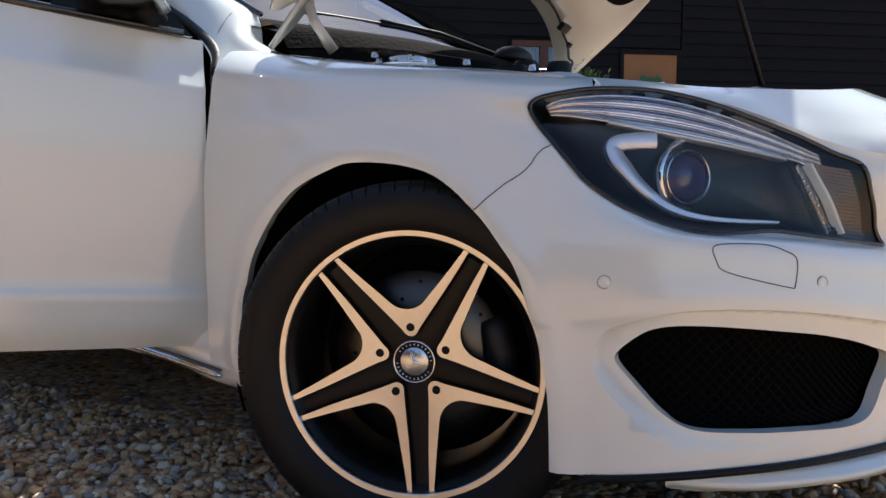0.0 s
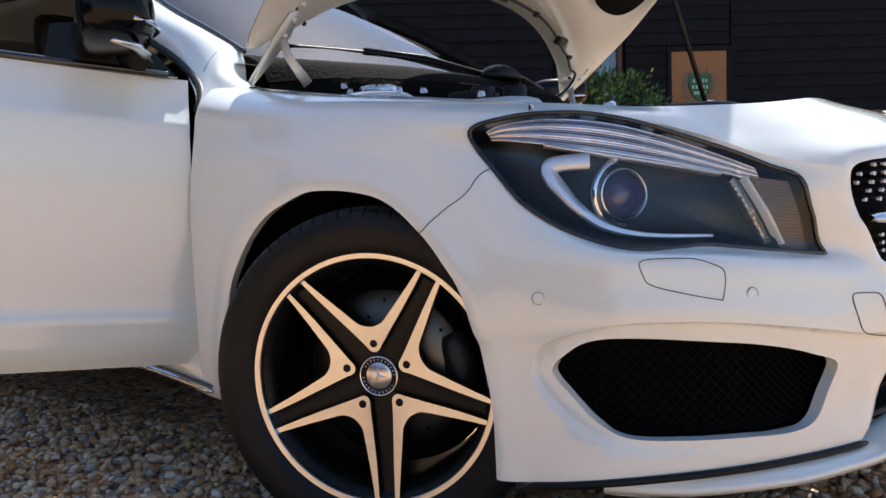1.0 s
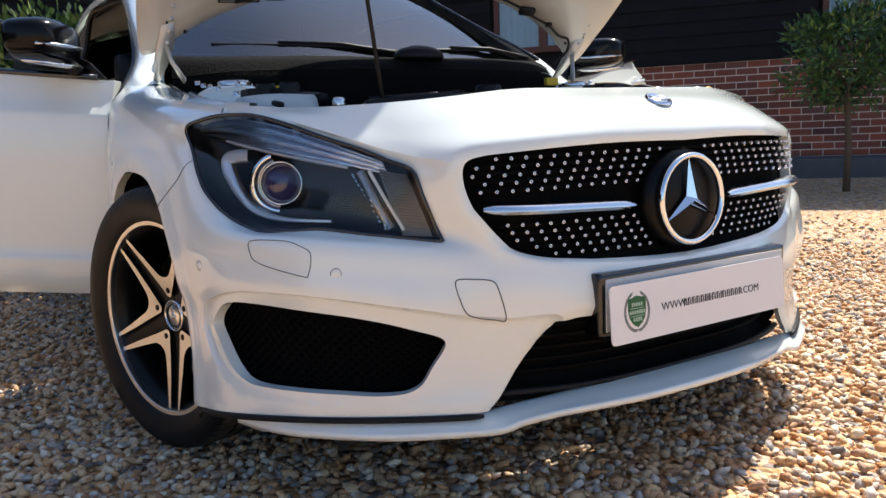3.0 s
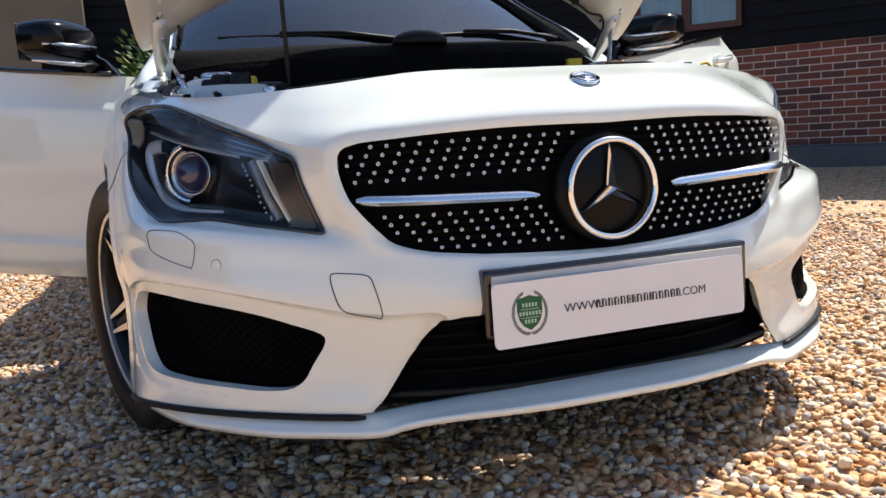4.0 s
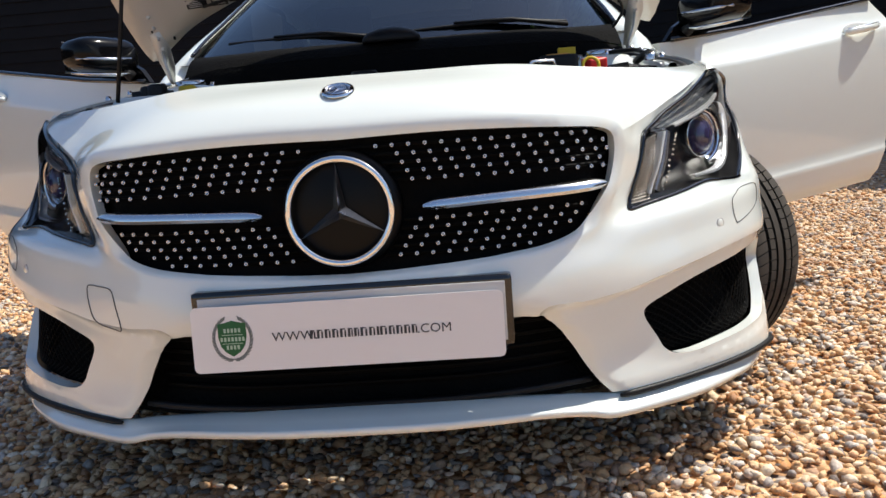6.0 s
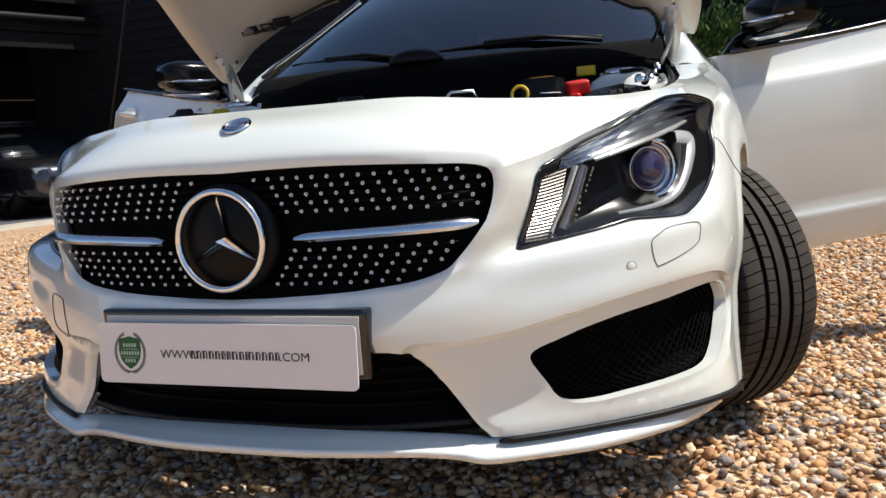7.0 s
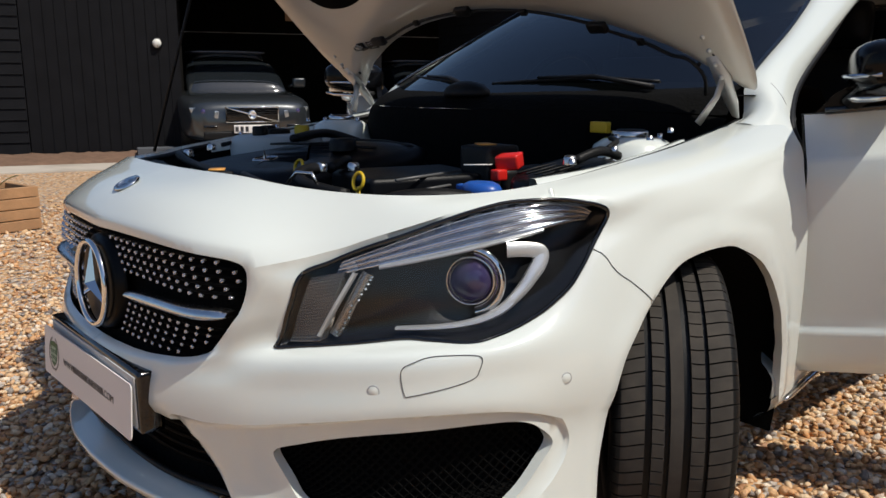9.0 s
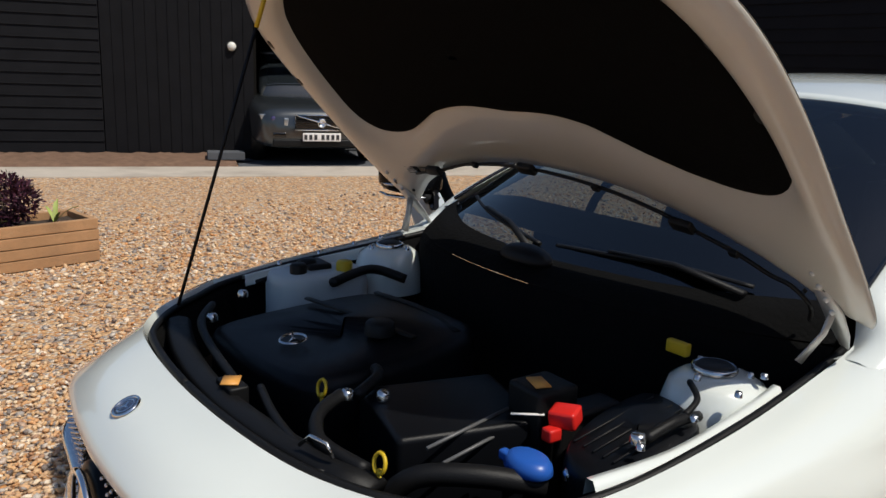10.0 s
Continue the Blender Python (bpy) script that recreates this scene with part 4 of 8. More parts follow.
for bx in (-.12, .12):
    bm = bmesh.new()
    box(bm, (bx - .02, .0025, -.012), (bx + .02, .0150, .012), 0, PL)
    part("fixing_pad", bm, BLACK, plate)


def flat_shape(name, outline, y, mat, parent, m):
    bm = bmesh.new()
    fill(bm, outline, 0.0005, m @ Matrix.Translation((0, y, 0)))
    return part(name, bm, mat, parent, smooth=False)


def letters(name, text, size, at, mat, parent, m, squeeze=1.0):
    cu = bpy.data.curves.new(name, "FONT")
    cu.body, cu.size, cu.extrude, cu.resolution_u = text, size, 0.0003, 3
    tmp = bpy.data.objects.new(name, cu)
    scene.collection.objects.link(tmp)
    dg = bpy.context.evaluated_depsgraph_get()
    me = bpy.data.meshes.new_from_object(tmp.evaluated_get(dg))
    bpy.data.objects.remove(tmp)
    me.transform(Matrix.Translation(at) @ pose(0, 0, 0, 90, 0, 0) @ Matrix.Diagonal((squeeze, 1, 1, 1)))
    me.transform(m)
    me.materials.clear()
    me.materials.append(mat)
    ob = new(name, me)
    ob.parent = parent
    w = max(v.co.x for v in me.vertices) if me.vertices else 0
    return ob, w


def shield(cx, cz, h, y, parent, m, green, silver):
    """A green shield in a grey wreath; its lettering as bars."""
    k = h / 0.08
    o = [(-.024, .026), (-.013, .0275), (0, .031), (.013, .0275), (.024, .026), (.0245, .004), (.021, -.012), (.013, -.023), (0, -.031), (-.013, -.023), (-.021, -.012), (-.0245, .004)]
    flat_shape("shield", [(cx + x * k, cz + z * k) for x, z in o][::-1], y - .0006, green, parent, m)
    for i in range(15):
        for s in (1, -1):
            a = math.radians(-82 + i * 10.5)
            r = .034 * k
            px, pz = cx + s * r * math.cos(a) * .95, cz + r * math.sin(a) * 1.1
            t = a + math.radians(60)
            leaf = [(-.0068, 0), (0, .0026), (.0068, 0), (0, -.0026)]
            flat_shape("wreath_leaf", [(px + k * (s * (u * math.cos(t)) - s * v * math.sin(t)), pz + k * (u * math.sin(t) + v * math.cos(t))) for u, v in leaf], y - .0003 - .00002 * i, silver, parent, m)
    for zz, wd in ((.014, 5), (-.001, 7), (-.015, 4)):
        for i in range(wd):
            x0 = (i - (wd - 1) / 2) * .0062 - .0018
            flat_shape("mark", [(cx + k * (x0 + u), cz + k * (zz + v)) for u, v in ((0, -.0035), (.0038, -.0035), (.0038, .0035), (0, .0035))], y - .0012, MARK, parent, m)
    for zz in (.0065, -.0085):
        flat_shape("mark", [(cx + k * u, cz + k * (zz + v)) for u, v in ((-.018, -.0005), (.018, -.0005), (.018, .0005), (-.018, .0005))], y - .0012, MARK, parent, m)


shield(-.192, .001, .078, 0.0, plate, PL, GREEN, WREATH)
letters("lettering", "WWW.", .0215, (-.126, -.0006, -.0075), INK, plate, PL, 1.06)
widths = [.0118, .013, .0125, .013, .013, .0105, .0105, .0145, .0125, .0055, .0145, .0125, .013, .0125, .0115]
x0 = -.0625
for wd in widths:
    flat_shape("letter_bar", [(x0, -.0072), (x0 + .0042, -.0072), (x0 + .0042, .0052), (x0 + wd * .66, .0052), (x0 + wd * .66, .0072), (x0, .0072)], -.0006, INK, plate, PL)
    if wd > .008:
        flat_shape("letter_bar", [(x0 + wd * .55, -.0072), (x0 + wd * .78, -.0072), (x0 + wd * .78, .0045), (x0 + wd * .55, .0045)], -.0007, INK, plate, PL)
    x0 += wd
letters("lettering", ".COM", .0215, (.1155, -.0006, -.0075), INK, plate, PL, 1.06)

# wheel arch liners, closed up to the skin
def skin_x(y, z):
    """How far out the skin stands at a place along the side."""
    lo, hi = 50.0, 112.0
    for _ in range(30):
        m = (lo + hi) / 2
        lo, hi = (m, hi) if skin(m, v_at(m, z))[0, 1] < y else (lo, m)
    return float(skin(lo, v_at(lo, z))[0, 0])


for s in (1, -1):
    bm = bmesh.new()
    rows = []
    for a in np.linspace(-22, 204, 60):
        t = math.radians(a)
        r = .366
        y, z = AXLE_Y + .01 + r * math.cos(t), AXLE_Z + r * math.sin(t)
        xo = skin_x(y, max(z, .21)) - .014
        rows.append([mirrored((x, AXLE_Y + .01 + rr_ * math.cos(t), AXLE_Z + rr_ * math.sin(t)), s) for x, rr_ in ((xo, r - .004), (xo - .03, r + .004), (.60, r + .006), (.50, r - .03), (.46, .10))])
    sheet(bm, rows)
    part("arch_liner", bm, WELL, car)

# ---------------------------------------------------------------- headlights
ARC = [(49.6, .697), (51.6, .696), (53.2, .690), (53.1, .672), (52.3, .652), (51.0, .624), (48.7, .592), (45.2, .575), (39.0, .569)]


def ribbon(bm, path, depth, wid, side, n=6, taper=None):
    """A flat band along (angle, z) points behind the skin, wide in the skin's plane and with some depth."""
    q = smooth_line(path, n)
    L = []
    for i, (a, z) in enumerate(q):
        f = i / (len(q) - 1)
        w = wid * (taper(f) if taper else 1)
        c = inset(a, z, depth)
        a1, z1 = q[min(i + 1, len(q) - 1)]
        a0, z0 = q[max(i - 1, 0)]
        d = (inset(a1, z1, depth) - inset(a0, z0, depth)).normalized()
        t = math.radians(a)
        nrm = Vector((math.sin(t), -math.cos(t), .15)).normalized()
        sd = d.cross(nrm).normalized()
        L.append([mirrored(p, side) for p in (c - sd * w - nrm * .014, c - sd * w, c - sd * w * .6 + nrm * .003, c + sd * w * .6 + nrm * .003, c + sd * w, c + sd * w - nrm * .014)])
    sheet(bm, L)
    bmesh.ops.recalc_face_normals(bm, faces=bm.faces[:])


def headlight(s):
    hl = new("headlight")
    hl.parent = car
    hl["label"] = "clear headlight with projector lens, chrome and black inside"
    par = on_skin(HEADLIGHT, 5)
    cen_ = np.mean(np.array(par), axis=0)
    # housing bowl
    bm = bmesh.new()
    rings = []
    for f, d in ((1.015, -.0005), (.985, .012), (.95, .035), (.85, .055), (.5, .070), (.15, .072)):
        q = [(cen_[0] + (a - cen_[0]) * f, cen_[1] + (v - cen_[1]) * f) for a, v in par]
        pts = inset_many(q, d, s)
        rings.append(pts + pts[:1])
    sheet(bm, rings)
    bmesh.ops.remove_doubles(bm, verts=bm.verts[:], dist=1e-6)
    bmesh.ops.contextual_create(bm, geom=[e for e in bm.edges if len(e.link_faces) == 1 and (e.verts[0].co - mirrored(inset(cen_[0], skin(cen_[0], cen_[1])[0][2], .072), s)).length < .09])
    bmesh.ops.recalc_face_normals(bm, faces=bm.faces[:])
    part("housing", bm, HOUSING, hl)
    # black seal round the lens
    bm = bmesh.new()
    tube(bm, inset_many(par + par[:1], .0006, s), 0.0042, 6, flat=1.0)
    part("seal", bm, GLOSS, hl)
    # lens cover
    bm = bmesh.new()
    vs2 = [Vector((a * KX, v * KY)) for a, v in par]
    gx, gy = np.meshgrid(np.arange(27 * KX, 62 * KX, .013), np.arange(4 * KY, 10 * KY, .011))
    pts = np.stack([gx.ravel(), gy.ravel()], 1)
    pp = np.array([(v.x, v.y) for v in vs2])
    pts = pts[inside(pts, pp)]
    pts = pts[away(pts, pp) > .006]
    ov, oe, of, *_ = delaunay_2d_cdt(vs2 + [Vector(p) for p in pts], [(i, (i + 1) % len(vs2)) for i in range(len(vs2))], [], 1, 1e-6)
    P = np.array([(v.x / KX, v.y / KY) for v in ov])
    pos = inset_many([tuple(q) for q in P], .0012, s)
    bv = [bm.verts.new(p) for p in pos]
    for f in of:
        bm.faces.new([bv[i] for i in f])
    bmesh.ops.recalc_face_normals(bm, faces=bm.faces[:])
    lens = part("lens_cover", bm, LENS, hl, "clear plastic lens cover")
    lens.visible_shadow = False
    # chrome arc round the projector
    bm = bmesh.new()
    ribbon(bm, ARC, .0065, .0128, s, 6, lambda f: 1.0 if f < .45 else 1.0 - (f - .45) * 1.45)
    auto(part("chrome_arc", bm, ARCM, hl), 40)
    # projector with chrome and black rings
    c = mirrored(Vector((.702, -.430, .640)) - Vector((.62, -.78, .05)) * .012, s)
    look_n = Vector((s * .62, -.78, .05)).normalized()
    m = Matrix.Translation(c) @ Vector((1, 0, 0)).rotation_difference(look_n).to_matrix().to_4x4()
    bm = bmesh.new()
    lathe(bm, [(0.0, .030), (.012, .0292), (.024, .0255), (.032, .0195), (.0375, .011), (.0390, .004)], "x", 40)
    bm.transform(m)
    pr = part("projector_lens", bm, PROJ, hl, "violet-tinted glass projector lens")
    bm = bmesh.new()
    lathe(bm, [(.0390, .004), (.0400, .011), (.0432, .011), (.0445, .004), (.047, -.02)], "x", 40)
    bm.transform(m)
    part("projector_ring", bm, CHROME, pr)
    bm = bmesh.new()
    q = []
    for k in range(15):
        t = math.radians(-80 + k * 11.5)
        row = []
        for r, h in ((.0455, .006), (.0475, .016), (.0620, .020), (.0635, .010)):
            row.append(m @ polar(t + (0 if s > 0 else math.pi), r, h))
        q.append(row)
    sheet(bm, q)
    bmesh.ops.recalc_face_normals(bm, faces=bm.faces[:])
    part("projector_shroud", bm, CHROME, pr)
    # ribbed clear bands along the upper edge
    for i in range(12):
        f = i / 11
        top = [(33.5, .676), (38, .706), (43, .737), (48, .759), (53, .768), (57.5, .763), (59.3, .752)]
        low = [(33.0, .655), (38, .676), (43, .695), (48, .712), (53, .727), (57, .737), (58.8, .739)]
        path = [(a0 + (a1 - a0) * f, z0 + (z1 - z0) * f) for (a0, z0), (a1, z1) in zip(top, low)]
        bm = bmesh.new()
        ribbon(bm, path, .020 + .006 * f, (.0026, .0012, .0018, .0034)[i % 4], s, 5)
        part("reflector_rib", bm, CHROME if i % 4 in (0, 3) else RIBGREY, hl)
    bm = bmesh.new()
    rows = []
    for f in np.linspace(-.05, 1.03, 8):
        rows.append(inset_many([(a, v_at(a, z)) for a, z in [(a0 + (a1 - a0) * f, z0 + (z1 - z0) * f) for (a0, z0), (a1, z1) in zip(smooth_line(top, 3), smooth_line(low, 3))]], .030, s))
    sheet(bm, rows)
    part("reflector", bm, RIBGREY, hl)
    # ribbed indicator block at the inner end
    bm = bmesh.new()
    rows = []
    for f in np.linspace(0, 1, 41):
        zig = .003 if round(f * 40) % 2 else 0
        rows.append([mirrored(inset(a0 + (a1 - a0) * f, z0 + (z1 - z0) * f, dd), s) for (a0, z0), (a1, z1), dd in (((30.9, .652), (28.6, .536), .010 + zig), ((32.3, .656), (30.0, .537), .012 + zig), ((33.9, .661), (31.6, .539), .016 + zig), ((34.2, .662), (31.9, .540), .035))])
    sheet(bm, rows)
    auto(part("indicator_block", bm, CLEARRIB, hl, "ribbed clear indicator block"), 20)
    # light guide down the inner end and a row of small bright studs beside it
    bm = bmesh.new()
    ribbon(bm, [(34.9, .661), (34.1, .635), (33.2, .605), (32.2, .573), (31.5, .549)], .011, .0030, s, 5)
    part("running_light", bm, DRL, hl)
    bm = bmesh.new()
    ribbon(bm, [(36.0, .660), (35.3, .635), (34.5, .606), (33.6, .575), (32.9, .551)], .018, .0085, s, 5)
    part("light_guide_bed", bm, CLEARRIB, hl)
    g = random.Random(5)
    for a, z in smooth_line([(36.6, .655), (35.9, .635), (35.0, .606), (34.1, .575), (33.4, .553)], 3):
        bm = bmesh.new()
        bmesh.ops.create_icosphere(bm, subdivisions=1, radius=.0030)
        bm.transform(Matrix.Translation(mirrored(inset(a + g.uniform(-.2, .2), z, .008), s)))
        part("stud", bm, CHROME, hl, smooth=False)
    for k in range(7):
        a0 = 37.2 + k * 2.35
        zf = lambda a: .668 + (a - 37) * .0035
        bm = bmesh.new()
        ribbon(bm, [(a0, zf(a0)), (a0 + 1.0, zf(a0 + 1.0)), (a0 + 2.33, zf(a0 + 2.33))], .017, .0036, s, 2)
        part("light_bar_piece", bm, DRLOFF, hl)
    return hl


headlight(1)
headlight(-1)


# ---------------------------------------------------------------- bonnet, open
def bonnet_z(x, y):
    """The closed bonnet's height."""
    side = np.interp(y, [-.667, -.6, -.5, -.35, -.1, .1, .28, .46], [.806, .795, .786, .794, .824, .847, .872, .90])
    half = np.interp(y, [-.66, -.6, -.5, -.35, -.1, .1, .3, .46], [.30, .44, .59, .71, .745, .738, .725, .70])
    f = min(1.0, abs(x) / max(half, .05))
    bulge = np.interp(y, [-.67, -.5, -.2, .2, .46], [.004, .03, .055, .07, .075])
    return float(side + bulge * (1 - f * f))


BONNET = Matrix.Translation((0, .372, .980)) @ pose(0, 0, 0, -52.4, 0, 0) @ Matrix.Translation((0, -.41, -.897)) @ Matrix.Diagonal((1.095, 1, 1, 1))
EDGE_H = [(0, .175), (.20, .19), (.38, .235), (.55, .315), (.64, .385), (.69, .425), (.712, .40), (.728, .28), (.738, .1), (.744, -.1), (.736, -.24), (.71, -.345), (.655, -.425), (.59, -.498), (.50, -.558), (.40, -.606), (.30, -.634), (.15, -.652), (0, -.657)]
half_edge = [tuple(p) for p in smooth_line(EDGE_H, 4)]
full_edge = half_edge + [(-x, y) for x, y in half_edge[-2:0:-1]]
bonnet = new("bonnet")
bonnet.parent = car
bonnet["label"] = "raised white bonnet with black insulation pad underneath"


def ringed(outline, fr, zf, ctr=(0, -.15)):
    rows = []
    for f in fr:
        rows.append([BONNET @ Vector((ctr[0] + (x - ctr[0]) * f, ctr[1] + (y - ctr[1]) * f, zf(ctr[0] + (x - ctr[0]) * f, ctr[1] + (y - ctr[1]) * f, f))) for x, y in outline + outline[:1]])
    return rows


bm = bmesh.new()
sheet(bm, ringed(full_edge, (.02, .15, .3, .45, .6, .75, .88, .96, 1.0, 1.0), lambda x, y, f: bonnet_z(x, y)))
bmesh.ops.remove_doubles(bm, verts=bm.verts[:], dist=1e-5)
bmesh.ops.recalc_face_normals(bm, faces=bm.faces[:])
part("outer_skin", bm, PAINT, bonnet)
# inner frame: pressed sheet with a hem, a raised rim and a sunk middle
PAD_H = [(0, -.03), (.15, -.035), (.28, -.01), (.37, .03), (.46, .07), (.55, .08), (.62, .06), (.662, .0), (.665, -.10), (.645, -.22), (.60, -.33), (.53, -.405), (.43, -.465), (.30, -.505), (.15, -.525), (0, -.53)]
half_pad = [tuple(p) for p in smooth_line(PAD_H, 4)]
full_pad = [(x * (1.0 if x > 0 else .95) + .028, y) for x, y in half_pad + [(-x, y) for x, y in half_pad[-2:0:-1]]]


def lerp_outline(a, b, f, n=160):
    def res(o):
        o = np.array(o + o[:1])
        d = np.r_[0, np.cumsum(np.hypot(*np.diff(o, axis=0).T))]
        u = np.linspace(0, d[-1], n, endpoint=False)
        return np.c_[np.interp(u, d, o[:, 0]), np.interp(u, d, o[:, 1])]
    A, B = res(a), res(b)
    return A * (1 - f) + B * f


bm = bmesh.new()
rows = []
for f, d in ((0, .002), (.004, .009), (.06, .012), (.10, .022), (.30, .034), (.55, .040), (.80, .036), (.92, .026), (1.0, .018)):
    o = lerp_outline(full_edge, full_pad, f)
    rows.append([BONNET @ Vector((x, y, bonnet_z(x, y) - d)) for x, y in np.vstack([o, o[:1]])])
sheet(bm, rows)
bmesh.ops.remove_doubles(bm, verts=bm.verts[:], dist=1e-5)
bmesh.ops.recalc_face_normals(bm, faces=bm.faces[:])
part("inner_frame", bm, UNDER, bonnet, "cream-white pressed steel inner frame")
bm = bmesh.new()
sheet(bm, ringed(full_pad, (.02, .3, .6, .85, .95, 1.0, 1.02), lambda x, y, f: bonnet_z(x, y) - (.030 if f < .9 else .030 - (f - .9) * .12), (0, -.2)))
bmesh.ops.remove_doubles(bm, verts=bm.verts[:], dist=1e-5)
part("insulation_pad", bm, PADM, bonnet, "black felt insulation pad")


def under(x, y, d):
    return BONNET @ Vector((x, y, bonnet_z(x, y) - d))


def frame_pose(x, y, d):
    """On the underside, x across, y rearward, z away from the sheet."""
    o, a, b = under(x, y, d), under(x + .01, y, d), under(x, y + .01, d)
    ex = (a - o).normalized()
    ey = (b - o).normalized()
    ez = -ex.cross(ey).normalized()
    m = Matrix((ex, ey, ez)).transposed().to_4x4()
    m.translation = o
    return m


# holes, rubber stops, wiring and label on the inner frame
for s in (1, -1):
    for x, y, r in ((.695, -.14, .013), (.675, .17, .010), (.672, -.28, .016), (.61, .335, .005), (.66, .30, .004), (.57, .21, .005), (.50, .16, .004)):
        bm = bmesh.new()
        lathe(bm, [(0, .0012), (r, .0012), (r * 1.1, -.004)], "z", 16)
        bm.transform(frame_pose(s * x, y, .026 if y > -.03 and r > .01 else .034) @ Matrix.Diagonal((.75, 1, 1, 1)))
        part("frame_hole", bm, BLACK, bonnet)
    # hinge: bracket on the bonnet and arm down to the bay
    bm = bmesh.new()
    o = [(-.020, -.035), (.014, -.045), (.024, .02), (.012, .10), (-.006, .155), (-.022, .15), (-.026, .06)]
    vs = [(x, -y) for x, y in o]
    m = frame_pose(s * .655, .345, .030)
    fill(bm, vs if s > 0 else vs[::-1], .005, m @ pose(0, 0, 0, 90, 0, 0))
    hinge = part("hinge", bm, HINGE, bonnet, "zinc-grey bonnet hinge")
    bm = bmesh.new()
    p0, p1 = m @ Vector((0, .03, .006)), Vector((s * .685, .285, .890))
    tube(bm, [p0, p0.lerp(p1, .4) + Vector((s * .006, .006, 0)), p1], [.013, .011, .014], 8, flat=.35)
    part("hinge_arm", bm, HINGE, hinge)
    for k in range(4):
        bm = bmesh.new()
        lathe(bm, [(0, .010), (.005, .010), (.0065, .004), (.0065, 0)], "z", 8)
        bm.transform(m @ Matrix.Translation((0.003, -.10 + k * .04, .002)))
        part("hinge_bolt", bm, HINGE, hinge)
bm = bmesh.new()
hose = [(-.50, .235), (-.36, .205), (-.22, .165), (0, .145), (.2, .16), (.34, .195), (.43, .235), (.50, .262), (.56, .30), (.60, .31), (.62, .36), (.60, .42)]
tube(bm, [under(x, y, .046) for x, y in [tuple(p) for p in smooth_line(hose, 4)]], .0045, 6)
part("washer_hose", bm, BLACK, bonnet)
for x, y in ((-.40, .213), (0.0, .145), (.40, .22)):
    bm = bmesh.new()
    box(bm, (-.028, -.014, 0), (.028, .014, .016), .005, frame_pose(x, y - .006, .044))
    part("washer_jet", bm, BLACK, bonnet)
for x, y in ((-.20, .16), (.2, .16), (.5, .258)):
    bm = bmesh.new()
    box(bm, (-.010, -.008, 0), (.010, .008, .010), .002, frame_pose(x, y, .046))
    part("hose_clip", bm, BLACK, bonnet)
for x, w in ((-.515, .030), (-.455, .024)):
    bm = bmesh.new()
    box(bm, (-w, -.015, 0), (w, .015, .0012), 0, frame_pose(x, .225, .0385))
    lab = part("data_label", bm, BLACK, bonnet, "small dark printed label")
    for k in range(4):
        bm = bmesh.new()
        box(bm, (-w * .8, -.010 + k * .006, .0012), (w * (.2 + .15 * k), -.008 + k * .006, .0016), 0, frame_pose(x, .225, .0385))
        part("label_line", bm, GREYP, lab)
# prop rod with its yellow upper end
P0, P1 = Vector((-.505, -.505, .80)), Vector((-.475, -.270, 1.580))
prop = thing("prop_rod", "thin black bonnet prop rod with yellow end", "prop rod")
bm = bmesh.new()
tube(bm, [P0, P0.lerp(P1, .5), P0.lerp(P1, .9)], .0045, 8)
part("rod", bm, BLACK, prop)
bm = bmesh.new()
tube(bm, [P0.lerp(P1, .88), P0.lerp(P1, .97), P1 + Vector((0, .004, 0))], .0062, 8)
part("sleeve", bm, YELLOW, prop, "yellow plastic sleeve")


# ---------------------------------------------------------------- cabin
def ruled(name, lines, mat, parent, n=6, flip=False, label="", thick=0.0):
    """A sheet through smooth cross lines."""
    bm = bmesh.new()
    rows = [[Vector(p) for p in smooth_line(l, n)] for l in lines]
    rows = [[Vector(q) for q in c] for c in zip(*[smooth_line([tuple(r[i]) for r in rows], 4) for i in range(len(rows[0]))])]
    sheet(bm, rows, flip)
    bmesh.ops.recalc_face_normals(bm, faces=bm.faces[:])
    if thick:
        bmesh.ops.solidify(bm, geom=bm.faces[:], thickness=thick)
    return part(name, bm, mat, parent, label)


def sym(l):
    """A line over the car's width from its left half."""
    return [(-x, y, z) for x, y, z in l[::-1]] + [p for p in l if p[0] > 1e-6]


WS0 = [(0, .235, .955), (.25, .26, .957), (.45, .33, .962), (.60, .42, .968), (.675, .49, .975)]
WS1 = [(0, .60, 1.165), (.25, .615, 1.163), (.42, .66, 1.155), (.56, .73, 1.14), (.635, .79, 1.125)]
WS2 = [(0, 1.02, 1.362), (.22, 1.03, 1.358), (.38, 1.055, 1.345), (.50, 1.09, 1.325), (.565, 1.13, 1.305)]
ws = ruled("windscreen", [sym(WS0), sym(WS1), sym(WS2)], GLASS, car, 4, label="tinted windscreen reflecting the sky")
ws.visible_shadow = False
RF = [sym([(0, 1.02, 1.366), (.22, 1.03, 1.362), (.40, 1.06, 1.345), (.50, 1.09, 1.328), (.60, 1.14, 1.29)]),
      sym([(0, 1.35, 1.425), (.22, 1.35, 1.42), (.40, 1.36, 1.40), (.52, 1.37, 1.375), (.64, 1.40, 1.31)]),
      sym([(0, 1.9, 1.43), (.22, 1.9, 1.425), (.40, 1.9, 1.405), (.52, 1.9, 1.375), (.645, 1.9, 1.30)]),
      sym([(0, 2.6, 1.33), (.22, 2.6, 1.325), (.40, 2.58, 1.305), (.50, 2.56, 1.28), (.62, 2.5, 1.22)])]
ruled("roof", RF, PAINT, car, 4, thick=.02)
